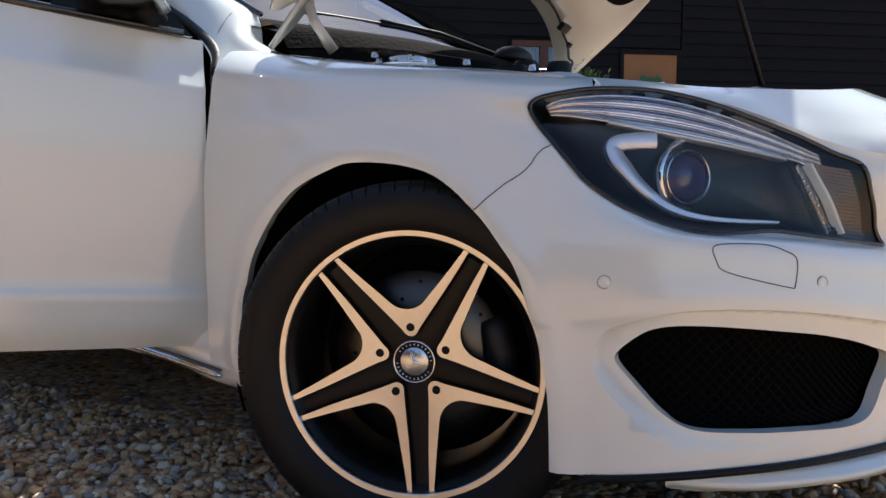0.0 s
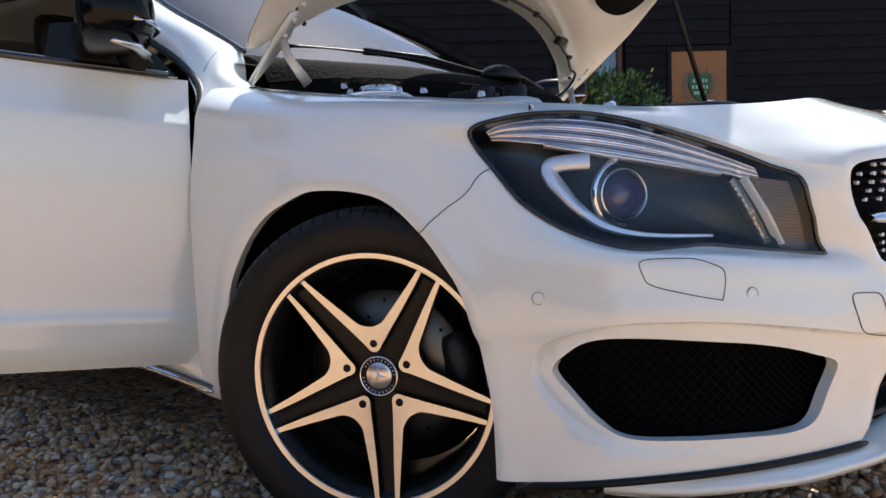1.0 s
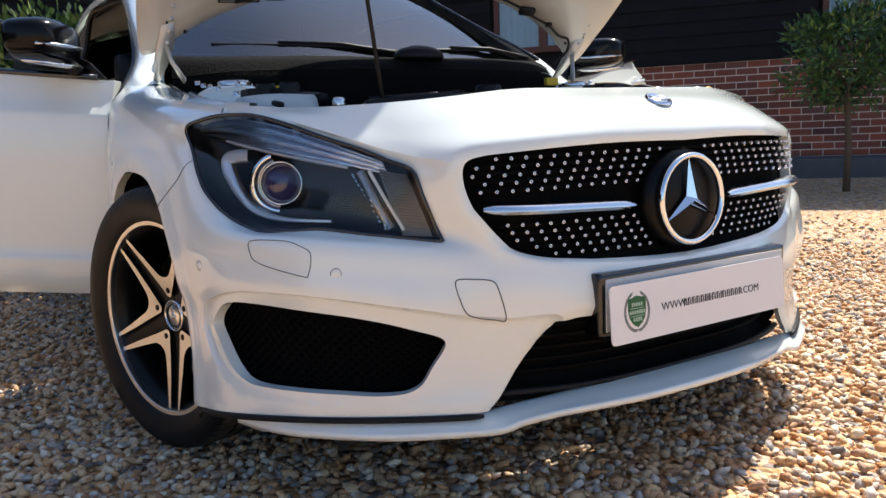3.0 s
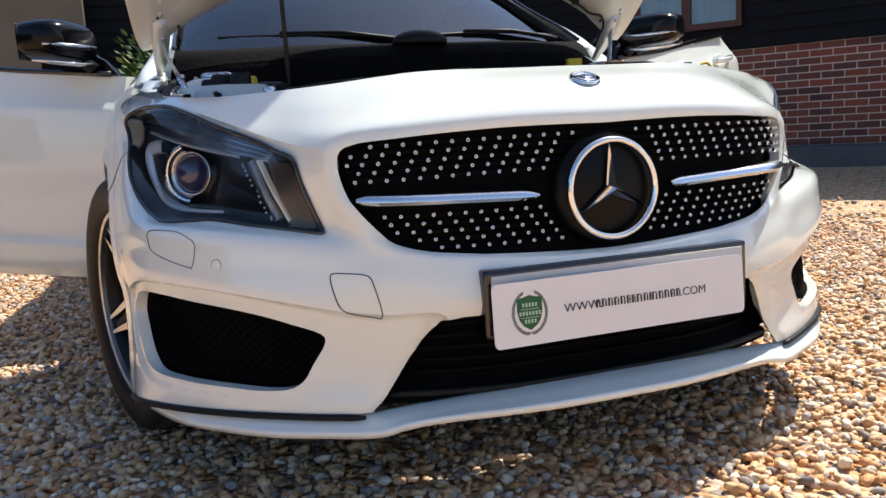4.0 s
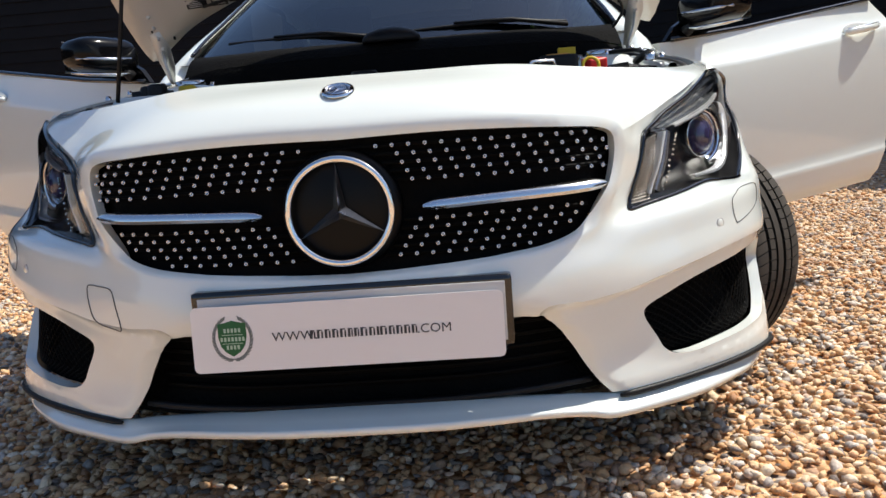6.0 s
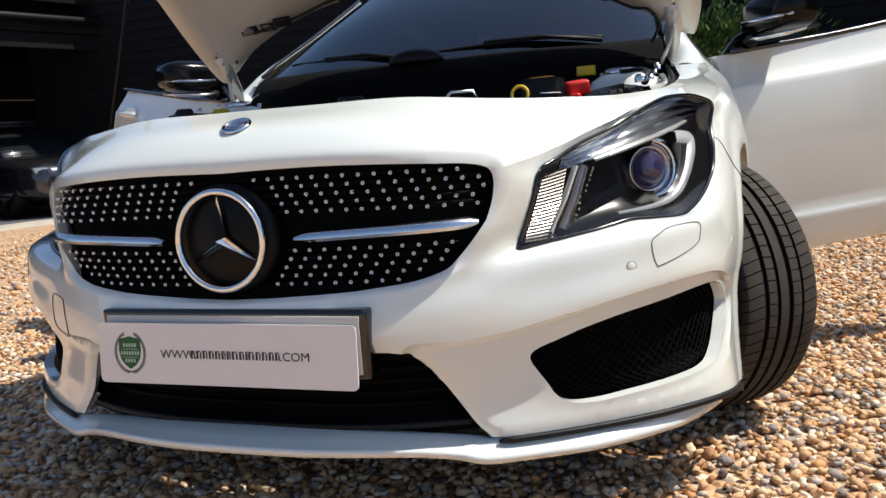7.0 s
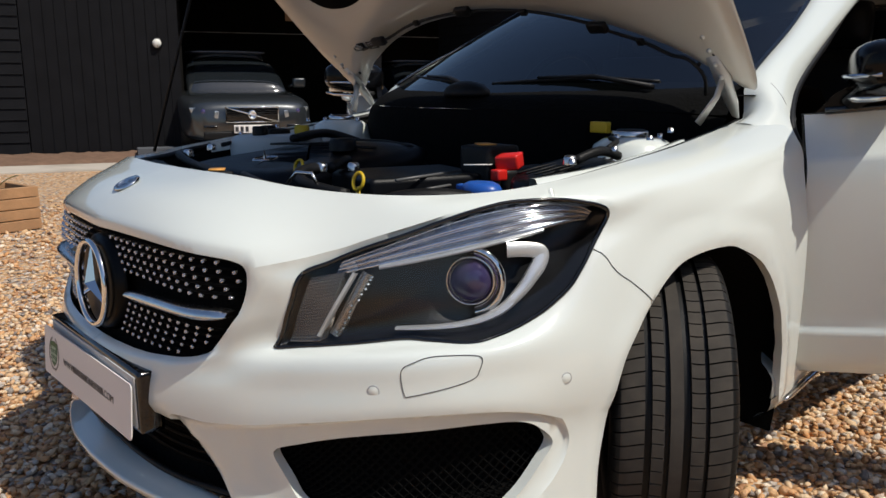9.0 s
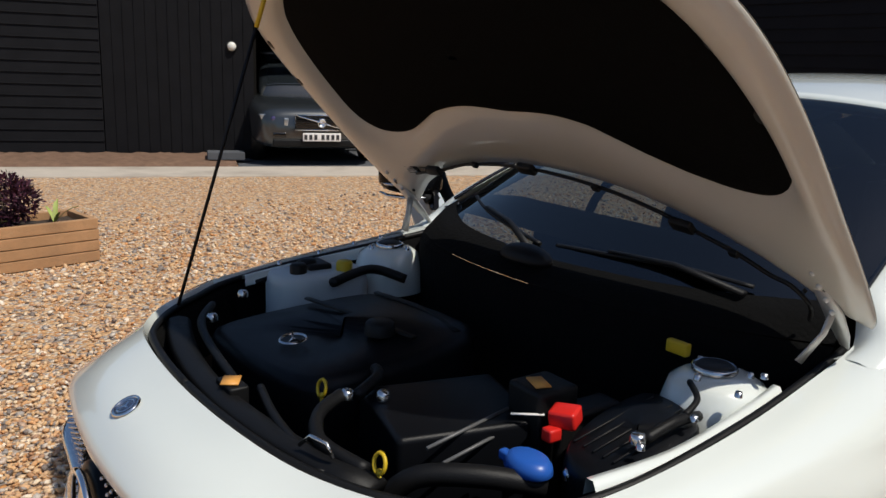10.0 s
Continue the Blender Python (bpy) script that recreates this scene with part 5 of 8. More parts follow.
ruled("rear_window", [sym([(0, 2.62, 1.32), (.3, 2.60, 1.305), (.55, 2.54, 1.24)]), sym([(0, 3.25, 1.02), (.3, 3.22, 1.02), (.6, 3.1, 1.0)])], GLASS, car, 4)
ruled("boot_lid", [sym([(0, 3.25, 1.02), (.3, 3.22, 1.02), (.62, 3.1, 1.0)]), sym([(0, 3.72, .98), (.3, 3.70, .98), (.68, 3.55, .95)]), sym([(0, 3.74, .5), (.3, 3.73, .5), (.78, 3.5, .5)]), sym([(0, 3.70, .25), (.3, 3.69, .25), (.78, 3.45, .25)])], PAINT, car, 4)
for s in (1, -1):
    mz = lambda pts: [(x * s, y, z) for x, y, z in pts]
    # pillar from the wing up to the roof
    ruled("windscreen_pillar", [mz(l) for l in (
        [(.695, .385, .880), (.735, .385, .890), (.770, .385, .884), (.797, .385, .864), (.840, .385, .824)],
        [(.700, .452, .896), (.735, .452, .925), (.775, .452, .92), (.797, .452, .893), (.845, .452, .842)],
        [(.680, .490, .980), (.715, .50, .985), (.748, .505, .965), (.772, .51, .935), (.800, .515, .89)],
        [(.663, .60, 1.040), (.690, .61, 1.046), (.718, .62, 1.033), (.735, .63, 1.0), (.738, .645, .97)],
        [(.632, .80, 1.135), (.660, .81, 1.138), (.690, .83, 1.122), (.700, .85, 1.095), (.690, .86, 1.08)],
        [(.565, 1.12, 1.306), (.595, 1.13, 1.305), (.635, 1.16, 1.280), (.650, 1.18, 1.25), (.640, 1.19, 1.235)])], PAINT, car, 3)
    ruled("hinge_pillar", [mz(l) for l in ([(.862, .446, .30), (.866, .446, .6), (.838, .446, .835)], [(.83, .475, .30), (.835, .475, .6), (.815, .485, .87)], [(.78, .53, .30), (.79, .53, .6), (.78, .53, .90)])], PAINT, car, 3)
    ruled("roof_rail", [mz(l) for l in (
        [(.565, 1.12, 1.306), (.610, 1.13, 1.298), (.640, 1.16, 1.272), (.650, 1.18, 1.25)],
        [(.60, 1.40, 1.345), (.640, 1.40, 1.325), (.672, 1.41, 1.295), (.675, 1.42, 1.27)],
        [(.60, 1.9, 1.340), (.645, 1.9, 1.318), (.680, 1.9, 1.285), (.684, 1.9, 1.255)],
        [(.58, 2.5, 1.255), (.63, 2.5, 1.23), (.68, 2.48, 1.19), (.69, 2.47, 1.15)],
        [(.58, 3.1, 1.02), (.64, 3.1, 1.0), (.72, 3.05, .97), (.75, 3.0, .94)])], PAINT, car, 3)
    # black door seal round the opening
    bm = bmesh.new()
    tube(bm, [Vector(p) for p in smooth_line(mz([(.835, .462, .84), (.795, .50, .893), (.735, .64, .972), (.690, .86, 1.078), (.642, 1.18, 1.236), (.66, 1.5, 1.262), (.665, 1.75, 1.262), (.70, 1.80, 1.1), (.80, 1.80, .9), (.80, 1.78, .5), (.80, 1.7, .3)]), 5)], .011, 8)
    part("door_seal", bm, BLACK, car)
    bm = bmesh.new()
    tube(bm, [Vector(p) for p in smooth_line(mz([(.683, .478, .982), (.668, .595, 1.044), (.637, .795, 1.140), (.572, 1.115, 1.312)]), 5)], .006, 6)
    part("windscreen_trim", bm, GLOSS, car)
    # sill with its step, rear quarter and rear door
    ruled("sill", [mz(l) for l in (
        [(.845, .352, .35), (.870, .354, .32), (.874, .356, .285), (.866, .36, .236), (.83, .36, .208)],
        [(.800, .46, .36), (.848, .46, .332), (.866, .46, .282), (.858, .46, .232), (.82, .46, .212)],
        [(.785, .70, .37), (.825, .70, .345), (.843, .70, .300), (.826, .70, .254), (.79, .70, .236)],
        [(.785, 1.2, .37), (.822, 1.2, .35), (.838, 1.2, .305), (.820, 1.2, .262), (.78, 1.2, .245)],
        [(.785, 2.3, .37), (.825, 2.3, .35), (.842, 2.3, .305), (.824, 2.3, .262), (.78, 2.3, .245)])], PAINT, car, 3)
    lip = mz([(.872, .425, .246), (.866, .50, .254), (.858, .60, .264), (.845, .80, .278), (.838, 1.2, .283), (.838, 2.0, .285)])
    bm = bmesh.new()
    tube(bm, smooth_line(lip, 4), [.003] + [.0075] * 20, 8)
    part("sill_lip", bm, SATIN, car, "pale trim strip along the sill")
    bm = bmesh.new()
    tube(bm, [Vector(p) + Vector((0, 0, .011)) for p in smooth_line(lip, 4)], .0022, 5)
    part("sill_lip_gap", bm, SEAM, car)
    bm = bmesh.new()
    tube(bm, [Vector(p) for p in mz([(.877, .352, .270), (.876, .40, .274), (.872, .44, .279)])], .0016, 5)
    part("sill_gap", bm, SEAM, car)
    ruled("rear_side", [mz(l) for l in (
        [(.71, 1.78, .95), (.80, 1.78, .88), (.865, 1.78, .80), (.878, 1.78, .60), (.862, 1.78, .40), (.84, 1.78, .32)],
        [(.72, 2.3, .97), (.81, 2.3, .90), (.875, 2.3, .82), (.885, 2.3, .66), (.88, 2.32, .5), (.86, 2.33, .34)],
        [(.74, 2.75, .98), (.82, 2.75, .91), (.882, 2.75, .83), (.892, 2.75, .72), (.89, 2.75, .70), (.87, 2.75, .69)],
        [(.72, 3.15, .985), (.80, 3.15, .92), (.865, 3.15, .84), (.885, 3.12, .66), (.88, 3.1, .5), (.86, 3.08, .34)],
        [(.66, 3.55, .96), (.70, 3.54, .92), (.76, 3.52, .85), (.80, 3.50, .66), (.80, 3.5, .5), (.78, 3.46, .30)])], PAINT, car, 3)
    ruled("rear_side_window", [mz(l) for l in ([(.715, 1.78, .955), (.69, 1.79, 1.1), (.668, 1.8, 1.25)], [(.725, 2.3, .975), (.70, 2.3, 1.1), (.675, 2.3, 1.22)], [(.735, 2.75, .985), (.71, 2.7, 1.07), (.69, 2.55, 1.14)])], GLOSS, car, 3)
    # small panel gap where the wing meets the pillar
    bm = bmesh.new()
    tube(bm, [Vector(p) for p in smooth_line(mz([(.705, .515, .992), (.735, .512, .978), (.765, .513, .945), (.786, .516, .906)]), 4)], .0013, 5)
    part("pillar_gap", bm, SEAM, car)
# dark cabin: floor, dashboard, seats, headlining
bm = bmesh.new()
rows = [[(x, y, z) for x in (-.72, -.4, 0, .4, .72)] for y, z in ((.46, .95), (.62, .985), (.80, .965), (.88, .90), (.86, .55), (.95, .35), (2.6, .35), (2.75, .95), (3.1, 1.0))]
sheet(bm, rows)
part("dashboard", bm, WELL, car)
for x in (-.36, .36):
    for y0, y1, z0, z1 in ((1.15, 1.65, .45, .62), (1.55, 1.72, .6, 1.10), (1.60, 1.70, 1.11, 1.27)):
        bm = bmesh.new()
        w = .25 if z1 < 1.2 else .13
        box(bm, (x - w, y0, z0), (x + w, y1, z1), .05)
        part("seat", bm, BLACK, car)
bm = bmesh.new()
lathe(bm, [(.185 + .016 * math.cos(k * math.tau / 8), .016 * math.sin(k * math.tau / 8)) for k in range(8)], "y", 32, True)
bm.transform(pose(-.36, .98, .93, -25, 0, 0))
part("steering_wheel", bm, BLACK, car)
ruled("headlining", [[(x, y, z - .03) for x, y, z in l] for l in RF[:3]], GREYP, car, 3)
# scuttle, wipers and the sensor dome
ruled("scuttle", [sym([(0, .14, .915), (.3, .17, .915), (.55, .27, .915), (.69, .40, .905)]), sym([(0, .19, .945), (.3, .215, .945), (.53, .31, .95), (.68, .44, .955)]), sym([(0, .245, .958), (.3, .275, .962), (.5, .36, .966), (.68, .495, .978)])], WELL, car, 4)
ruled("bulkhead", [sym([(0, .14, .914), (.3, .17, .914), (.55, .27, .914), (.69, .40, .90)]), sym([(0, .12, .84), (.3, .15, .84), (.55, .25, .84), (.69, .38, .84)]), sym([(0, .16, .5), (.3, .18, .5), (.55, .27, .5), (.69, .38, .5)])], WELL, car, 4)
bm = bmesh.new()
bmesh.ops.create_uvsphere(bm, u_segments=24, v_segments=12, radius=1)
for v in bm.verts:
    v.co = Vector((v.co.x * .085, v.co.y * .045 + .20, max(v.co.z, -.2) * .035 + .955))
part("scuttle_dome", bm, BLACK, car)


def wiper(pts, name="wiper"):
    w = new(name)
    w.parent = car
    bm = bmesh.new()
    tube(bm, [Vector(p) for p in smooth_line(pts, 5)], .008, 6, flat=.6)
    part("blade", bm, BLACK, w)
    bm = bmesh.new()
    a, b = Vector(pts[0]), Vector(pts[len(pts) // 2])
    tube(bm, [a + Vector((0, -.03, -.012)), a.lerp(b, .5) + Vector((0, -.008, .012)), b + Vector((0, 0, .008))], [.013, .010, .007], 6, flat=.6)
    part("arm", bm, BLACK, w)


wiper([(-.03, .27, .978), (-.20, .31, .992), (-.38, .375, 1.002), (-.55, .47, 1.010)])
wiper([(.52, .37, .985), (.36, .335, .995), (.18, .30, .990), (.02, .285, .982)])

# ---------------------------------------------------------------- front doors, open
HINGE_X, HINGE_Y, SWING = .862, .462, 60.0


def door_top(a):
    return float(np.interp(a, [0, .35, 1.02, 1.1], [.908, .944, 1.042, 1.055]))


def door_low(a):
    return float(np.interp(a, [0, .35, 1.02, 1.1], [.292, .320, .369, .383]))


def door_out(h):
    """How far the outer sheet stands out at a height share (0 bottom to 1 belt)."""
    return float(np.interp(h, [0, .06, .17, .20, .30, .45, .60, .74, .80, .835, .86, .90, .95, 1.0], [-.045, -.018, -.004, -.010, -.004, .004, .008, .007, .004, .001, -.010, -.026, -.040, -.050]))


def build_door(s):
    d = new("front_door")
    d.parent = car
    d["label"] = "open white front door with black door mirror"
    M = Matrix.Translation((s * HINGE_X, HINGE_Y, 0)) @ pose(0, 0, 0, 0, 0, -SWING * s)
    at = lambda a, out, z: M @ Vector((s * out, a, z))
    hs = [0, .03, .06, .10, .15, .17, .185, .20, .25, .3, .4, .5, .6, .7, .76, .80, .82, .835, .848, .86, .88, .9, .93, .96, 1.0]
    rear = lambda h: float(np.interp(h, [0, .12, .22, .5, .78, .9, 1.0], [1.02, 1.05, 1.068, 1.08, 1.098, 1.07, 1.017]))
    front = lambda h: float(np.interp(h, [0, .5, .8, .86, 1.0], [0.0, .002, .0, -.004, -.012]))
    grid = []
    for k in np.linspace(0, 1, 31):
        row = []
        for h in hs:
            a = front(h) + (rear(h) - front(h)) * k
            z = door_low(a) + (door_top(a) - door_low(a)) * h
            crown = -.018 * (2 * k - 1) ** 2
            row.append((a, door_out(h) + crown + .010, z))
        grid.append(row)
    bm = bmesh.new()
    outer = sheet(bm, [[at(*p) for p in r] for r in grid], s > 0)
    # edges turned in
    rim = [grid[0][i] for i in range(len(hs))] + [r[-1] for r in grid[1:]] + [grid[-1][i] for i in range(len(hs) - 2, -1, -1)] + [r[0] for r in grid[-2:0:-1]]
    vs = [[bm.verts.new(at(a, o - dd, z)) for a, o, z in rim] for dd in (0.0, .012, .05)]
    for p, q in zip(vs, vs[1:]):
        for i in range(len(rim)):
            j = (i + 1) % len(rim)
            bm.faces.new((p[i], p[j], q[j], q[i]))
    bmesh.ops.remove_doubles(bm, verts=bm.verts[:], dist=1e-5)
    bmesh.ops.recalc_face_normals(bm, faces=bm.faces[:])
    auto(part("door_skin", bm, PAINT, d), 32)
    bm = bmesh.new()
    sheet(bm, [[at(.01 + (a - .01) * .995, o - .05, z) for a, o, z in r] for r in grid], s < 0)
    sheet(bm, [[at(.02 + (a - .02) * .96, o - .10, z) for a, o, z in r[2:]] for r in grid], s < 0)
    part("inner_trim", bm, BLACK, d, "dark door lining")
    # black strip along the belt, sail panel, and the edge of the lowered glass
    bm = bmesh.new()
    tube(bm, [at(a, -.046, door_top(a) + .006) for a in np.linspace(.03, 1.015, 16)], .011, 8, flat=.8)
    part("belt_strip", bm, GLOSS, d)
    bm = bmesh.new()
    o = [(.01, .004), (.05, .045), (.17, .098), (.25, .080), (.265, .004)]
    prev = None
    A = [bm.verts.new(at(a, -.050, door_top(a) + h)) for a, h in o]
    B = [bm.verts.new(at(a, -.068, door_top(a) + h)) for a, h in o]
    bm.faces.new(A)
    bm.faces.new(B[::-1])
    for i in range(5):
        j = (i + 1) % 5
        bm.faces.new((A[i], A[j], B[j], B[i]))
    bmesh.ops.recalc_face_normals(bm, faces=bm.faces[:])
    part("mirror_sail", bm, MIRRORB, d, smooth=False)
    # handle in its scoop
    bm = bmesh.new()
    hz = lambda a: door_low(a) + (door_top(a) - door_low(a)) * .862
    tube(bm, [at(a, .004 + .022 * math.sin(math.pi * f), hz(a)) for f, a in [(f, .79 + .20 * f) for f in np.linspace(.04, .96, 9)]], [.008, .011, .012, .012, .012, .012, .012, .011, .008], 8, flat=1.1)
    h_ = part("door_handle", bm, PAINT, d, "white handle with a chrome strip")
    bm = bmesh.new()
    tube(bm, [at(a, .009 + .022 * math.sin(math.pi * f), hz(a) + .010) for f, a in [(f, .80 + .18 * f) for f in np.linspace(.04, .96, 9)]], .003, 6)
    part("handle_strip", bm, CHROME, h_)
    bm = bmesh.new()
    bmesh.ops.create_uvsphere(bm, u_segments=20, v_segments=10, radius=1)
    for v in bm.verts:
        c = v.co.copy()
        v.co = at(.885 + c.y * .085, -.004 + max(c.x, -.2) * .004, hz(.885) - .004 + c.z * .030)
    part("handle_scoop", bm, GREYW, d)
    # mirror
    atm = lambda a, o, z: at(a + .03, (o - .148) * 1.12 + .030, (z - .998) * 1.30 + 1.010)
    mir = part("mirror", mirror_shell(atm, s), MIRRORB, d, "gloss black door mirror with silver underside")
    bm = bmesh.new()
    tube(bm, [at(.09, -.05, .935), at(.11, -.03, .962), at(.13, .0, .985)], [.040, .034, .036], 10, flat=.5)
    part("mirror_foot", bm, BLACK, mir)
    bm = bmesh.new()
    tube(bm, [atm(.045, .075, .951), atm(.05, .15, .947), atm(.075, .22, .950), atm(.12, .245, .955)], [.006, .012, .012, .006], 8, flat=.55)
    part("mirror_strip", bm, SATIN, mir)
    bm = bmesh.new()
    sheet(bm, [[atm(.168, .065 + .17 * i / 6, .958 + .078 * j / 4) for j in range(5)] for i in range(7)])
    part("mirror_glass", bm, CHROME, mir)
    bm = bmesh.new()
    tube(bm, [atm(.028, .10, .985), atm(.024, .16, .984), atm(.045, .225, .985), atm(.08, .248, .987)], .005, 6)
    part("mirror_indicator", bm, RIBGREY, mir)


def mirror_shell(at, s):
    bm = bmesh.new()
    bmesh.ops.create_uvsphere(bm, u_segments=32, v_segments=20, radius=1)
    sg = lambda c, e: math.copysign(abs(c) ** e, c)
    for v in bm.verts:
        c = v.co
        a, n, z = sg(c.y, .75 if c.y < 0 else .35), sg(c.x, .62), sg(c.z, .62)
        tap = 1 - .18 * (n + 1) / 2
        v.co = at(.105 + a * .073, .148 + n * .105, .998 + z * .050 * tap + .006 * n)
    bmesh.ops.recalc_face_normals(bm, faces=bm.faces[:])
    return bm


build_door(1)
build_door(-1)


# ---------------------------------------------------------------- engine bay
def bay_part(name, mat, make, label=""):
    bm = bmesh.new()
    make(bm)
    return part(name, bm, mat, car, label)


# inner wings and rubber seal along the opening
EDGE = BODY_LINES[-1]
for s in (1, -1):
    bm = bmesh.new()
    rows = []
    for p in smooth_line(EDGE, 4):
        x, y, z = p
        k = 1 - .022 / max(.2, math.hypot(x, y - .3))
        ins_ = Vector((x * (1 - .02 / max(.05, abs(x) + .02)) if x > .3 else x, y + (.018 if y < -.3 else .004), z))
        rows.append([mirrored(q, s) for q in (Vector(p) - Vector((0, 0, .020)), ins_ - Vector((0, 0, .022)), ins_ * 1.0 + Vector((-.012 if x > .4 else 0, .012 if y < -.3 else 0, -.030)), Vector((ins_.x - .03 if x > .4 else ins_.x, ins_.y + .03 if y < -.3 else ins_.y, .62)))])
    sheet(bm, rows)
    part("inner_wing", bm, WELL, car)
    bm = bmesh.new()
    pts = [mirrored(Vector((p[0] - (.016 if p[0] > .5 else .016 * p[0] / .5), p[1] + (.018 if p[1] < -.4 else .018 * max(0, -p[1]) / .4), p[2] - .012)), s) for p in smooth_line(EDGE, 4)]
    tube(bm, pts, .009, 6)
    part("bay_seal", bm, BLACK, car)
bay_part("bay_floor", WELL, lambda bm: box(bm, (-.66, -.52, .50), (.66, .12, .56), .01))
# white strut towers and inner rails
for s, dz_ in ((1, -.018), (-1, -.012)):
    bm = bmesh.new()
    rows = []
    for k in range(33):
        a = k * math.tau / 32
        c, sn = math.cos(a), math.sin(a)
        rows.append([mirrored((.590 + r * c * (1.15 if c > 0 else 1), .170 + r * sn * 1.10, max(z + dz_, .735)), s) for r, z in ((.0, .880), (.045, .880), (.062, .876), (.082, .862), (.098, .81), (.102, .735))])
    sheet(bm, rows)
    bmesh.ops.remove_doubles(bm, verts=bm.verts[:], dist=1e-5)
    bmesh.ops.recalc_face_normals(bm, faces=bm.faces[:])
    tw = part("strut_tower", bm, PAINT, car, "white painted strut tower")
    bm = bmesh.new()
    lathe(bm, [(0, .014), (.030, .014), (.036, .010), (.036, -.004)], "z", 28)
    bm.transform(Matrix.Translation((s * .588, .168, .882 + dz_)))
    part("strut_cap", bm, CALIPER, tw)
    bm = bmesh.new()
    lathe(bm, [(.037, .009), (.040, .011), (.043, .009), (.043, 0)], "z", 28)
    bm.transform(Matrix.Translation((s * .588, .168, .882 + dz_)))
    part("strut_ring", bm, SATIN, tw)
    for k in range(3):
        bm = bmesh.new()
        lathe(bm, [(0, .012), (.006, .012), (.0075, 0)], "z", 8)
        bm.transform(Matrix.Translation((s * (.590 + .062 * math.cos(k * 2.1 + .6)), .170 + .062 * math.sin(k * 2.1 + .6), .876 + dz_)))
        part("strut_bolt", bm, SATIN, tw)
    # white inner rail below the seal
    bm = bmesh.new()
    rows = [[mirrored((x + dx, y, z + dz), s) for dx, dz in ((.012, -.045), (.004, -.030), (-.010, -.030), (-.014, -.060))] for x, y, z in [tuple(p) for p in smooth_line([(.690, -.26, .835), (.712, -.1, .848), (.705, .08, .868), (.69, .22, .887)], 5)]]
    sheet(bm, rows, s < 0)
    part("inner_rail", bm, PAINT, car)
    for k, y in enumerate((-.15, -.02, .10, .19)):
        bm = bmesh.new()
        lathe(bm, [(0, .010), (.006, .010), (.008, 0)], "z", 8)
        bm.transform(Matrix.Translation((s * (.688 - .01 * (k == 3)), y, .826 + (y + .15) * .14)))
        part("rail_bolt", bm, SATIN, car)


def lump(bm, outline, z0, z1, bev=.02, tilt=(0, 0)):
    """A moulded cover with rounded top from a plan outline."""
    rows = []
    o = [tuple(p) for p in smooth_line(outline, 3, True)]
    cx, cy = np.mean(np.array(o), axis=0)
    for f, z in ((1.0, z0), (1.0, z1 - bev), (1 - bev * 1.2, z1 - bev * .3), (1 - bev * 3.5, z1), (.5, z1 + .004), (.02, z1 + .005)):
        rows.append([Vector((cx + (x - cx) * f, cy + (y - cy) * f, z + (tilt[0] * (x - cx) + tilt[1] * (y - cy) if z > z0 else 0))) for x, y in o + o[:1]])
    sheet(bm, rows)
    bmesh.ops.remove_doubles(bm, verts=bm.verts[:], dist=1e-5)
    bmesh.ops.recalc_face_normals(bm, faces=bm.faces[:])


cover = bay_part("engine_cover", COVER, lambda bm: lump(bm, [(-.40, -.42), (-.36, -.12), (-.28, -.02), (.02, .02), (.10, -.08), (.10, -.34), (.02, -.45), (-.30, -.48)], .60, .800, .03, (0, .10)), "dark grey plastic engine cover")
for pts in ([(-.36, -.22, .815), (-.2, -.20, .823), (.05, -.16, .823)], [(-.30, -.05, .823), (-.1, -.03, .828), (.06, -.05, .822)]):
    bm = bmesh.new()
    tube(bm, [Vector(p) for p in smooth_line(pts, 4)], .010, 6, flat=.4)
    part("cover_rib", bm, BLACK, cover)
bm = bmesh.new()
lathe(bm, [(.027, .0), (.030, .004), (.033, .0)], "z", 32)
star_points(bm, .028, 0, .004)
bm.transform(Matrix.Translation((-.145, -.36, .7945)) @ pose(0, 0, 0, 5, 0, 0))
part("cover_emblem", bm, SATIN, cover)
bm = bmesh.new()
lathe(bm, [(0, .03), (.028, .03), (.034, .024), (.036, 0)], "z", 20)
bm.transform(Matrix.Translation((-.03, -.20, .815)))
part("oil_filler_cap", bm, BLACK, cover)
# fuse box with light edges, air box, battery
fuse = bay_part("fuse_box", COVER, lambda bm: box(bm, (.20, -.40, .62), (.44, -.12, .792), .012, Matrix.Translation((.32, -.26, 0)) @ pose(0, 0, 0, 0, 0, -14) @ Matrix.Translation((-.32, .26, 0))), "black plastic fuse box")
for a, b in (((.455, -.40, .793), (.395, -.16, .793)), ((.475, -.38, .770), (.415, -.13, .772))):
    bm = bmesh.new()
    tube(bm, [Vector(a), Vector(b)], .0035, 6)
    part("box_edge", bm, EDGEG, fuse)
air = bay_part("air_filter_box", COVER, lambda bm: lump(bm, [(.515, .06), (.60, .068), (.668, .03), (.694, -.06), (.698, -.18), (.672, -.235), (.585, -.215), (.53, -.10)], .58, .808, .02, (0, .08)), "black plastic air filter box")
for k in range(5):
    bm = bmesh.new()
    tube(bm, [Vector((.578 + .022 * k, -.185, .803)), Vector((.548 + .022 * k, .045, .822))], .0024, 5)
    part("box_rib", bm, BLACK, air)
bay_part("red_terminal_cover", REDP, lambda bm: [box(bm, (.494, -.200, .792), (.544, -.158, .824), .006, Matrix.Translation((.005, .022, .012)) @ Matrix.Translation((.518, -.178, .81)) @ pose(0, 0, 0, 8, -6, 25) @ Matrix.Translation((-.518, .178, -.81))), box(bm, (.512, -.200, .782), (.536, -.172, .806), .005)], "bright red plastic terminal cover")


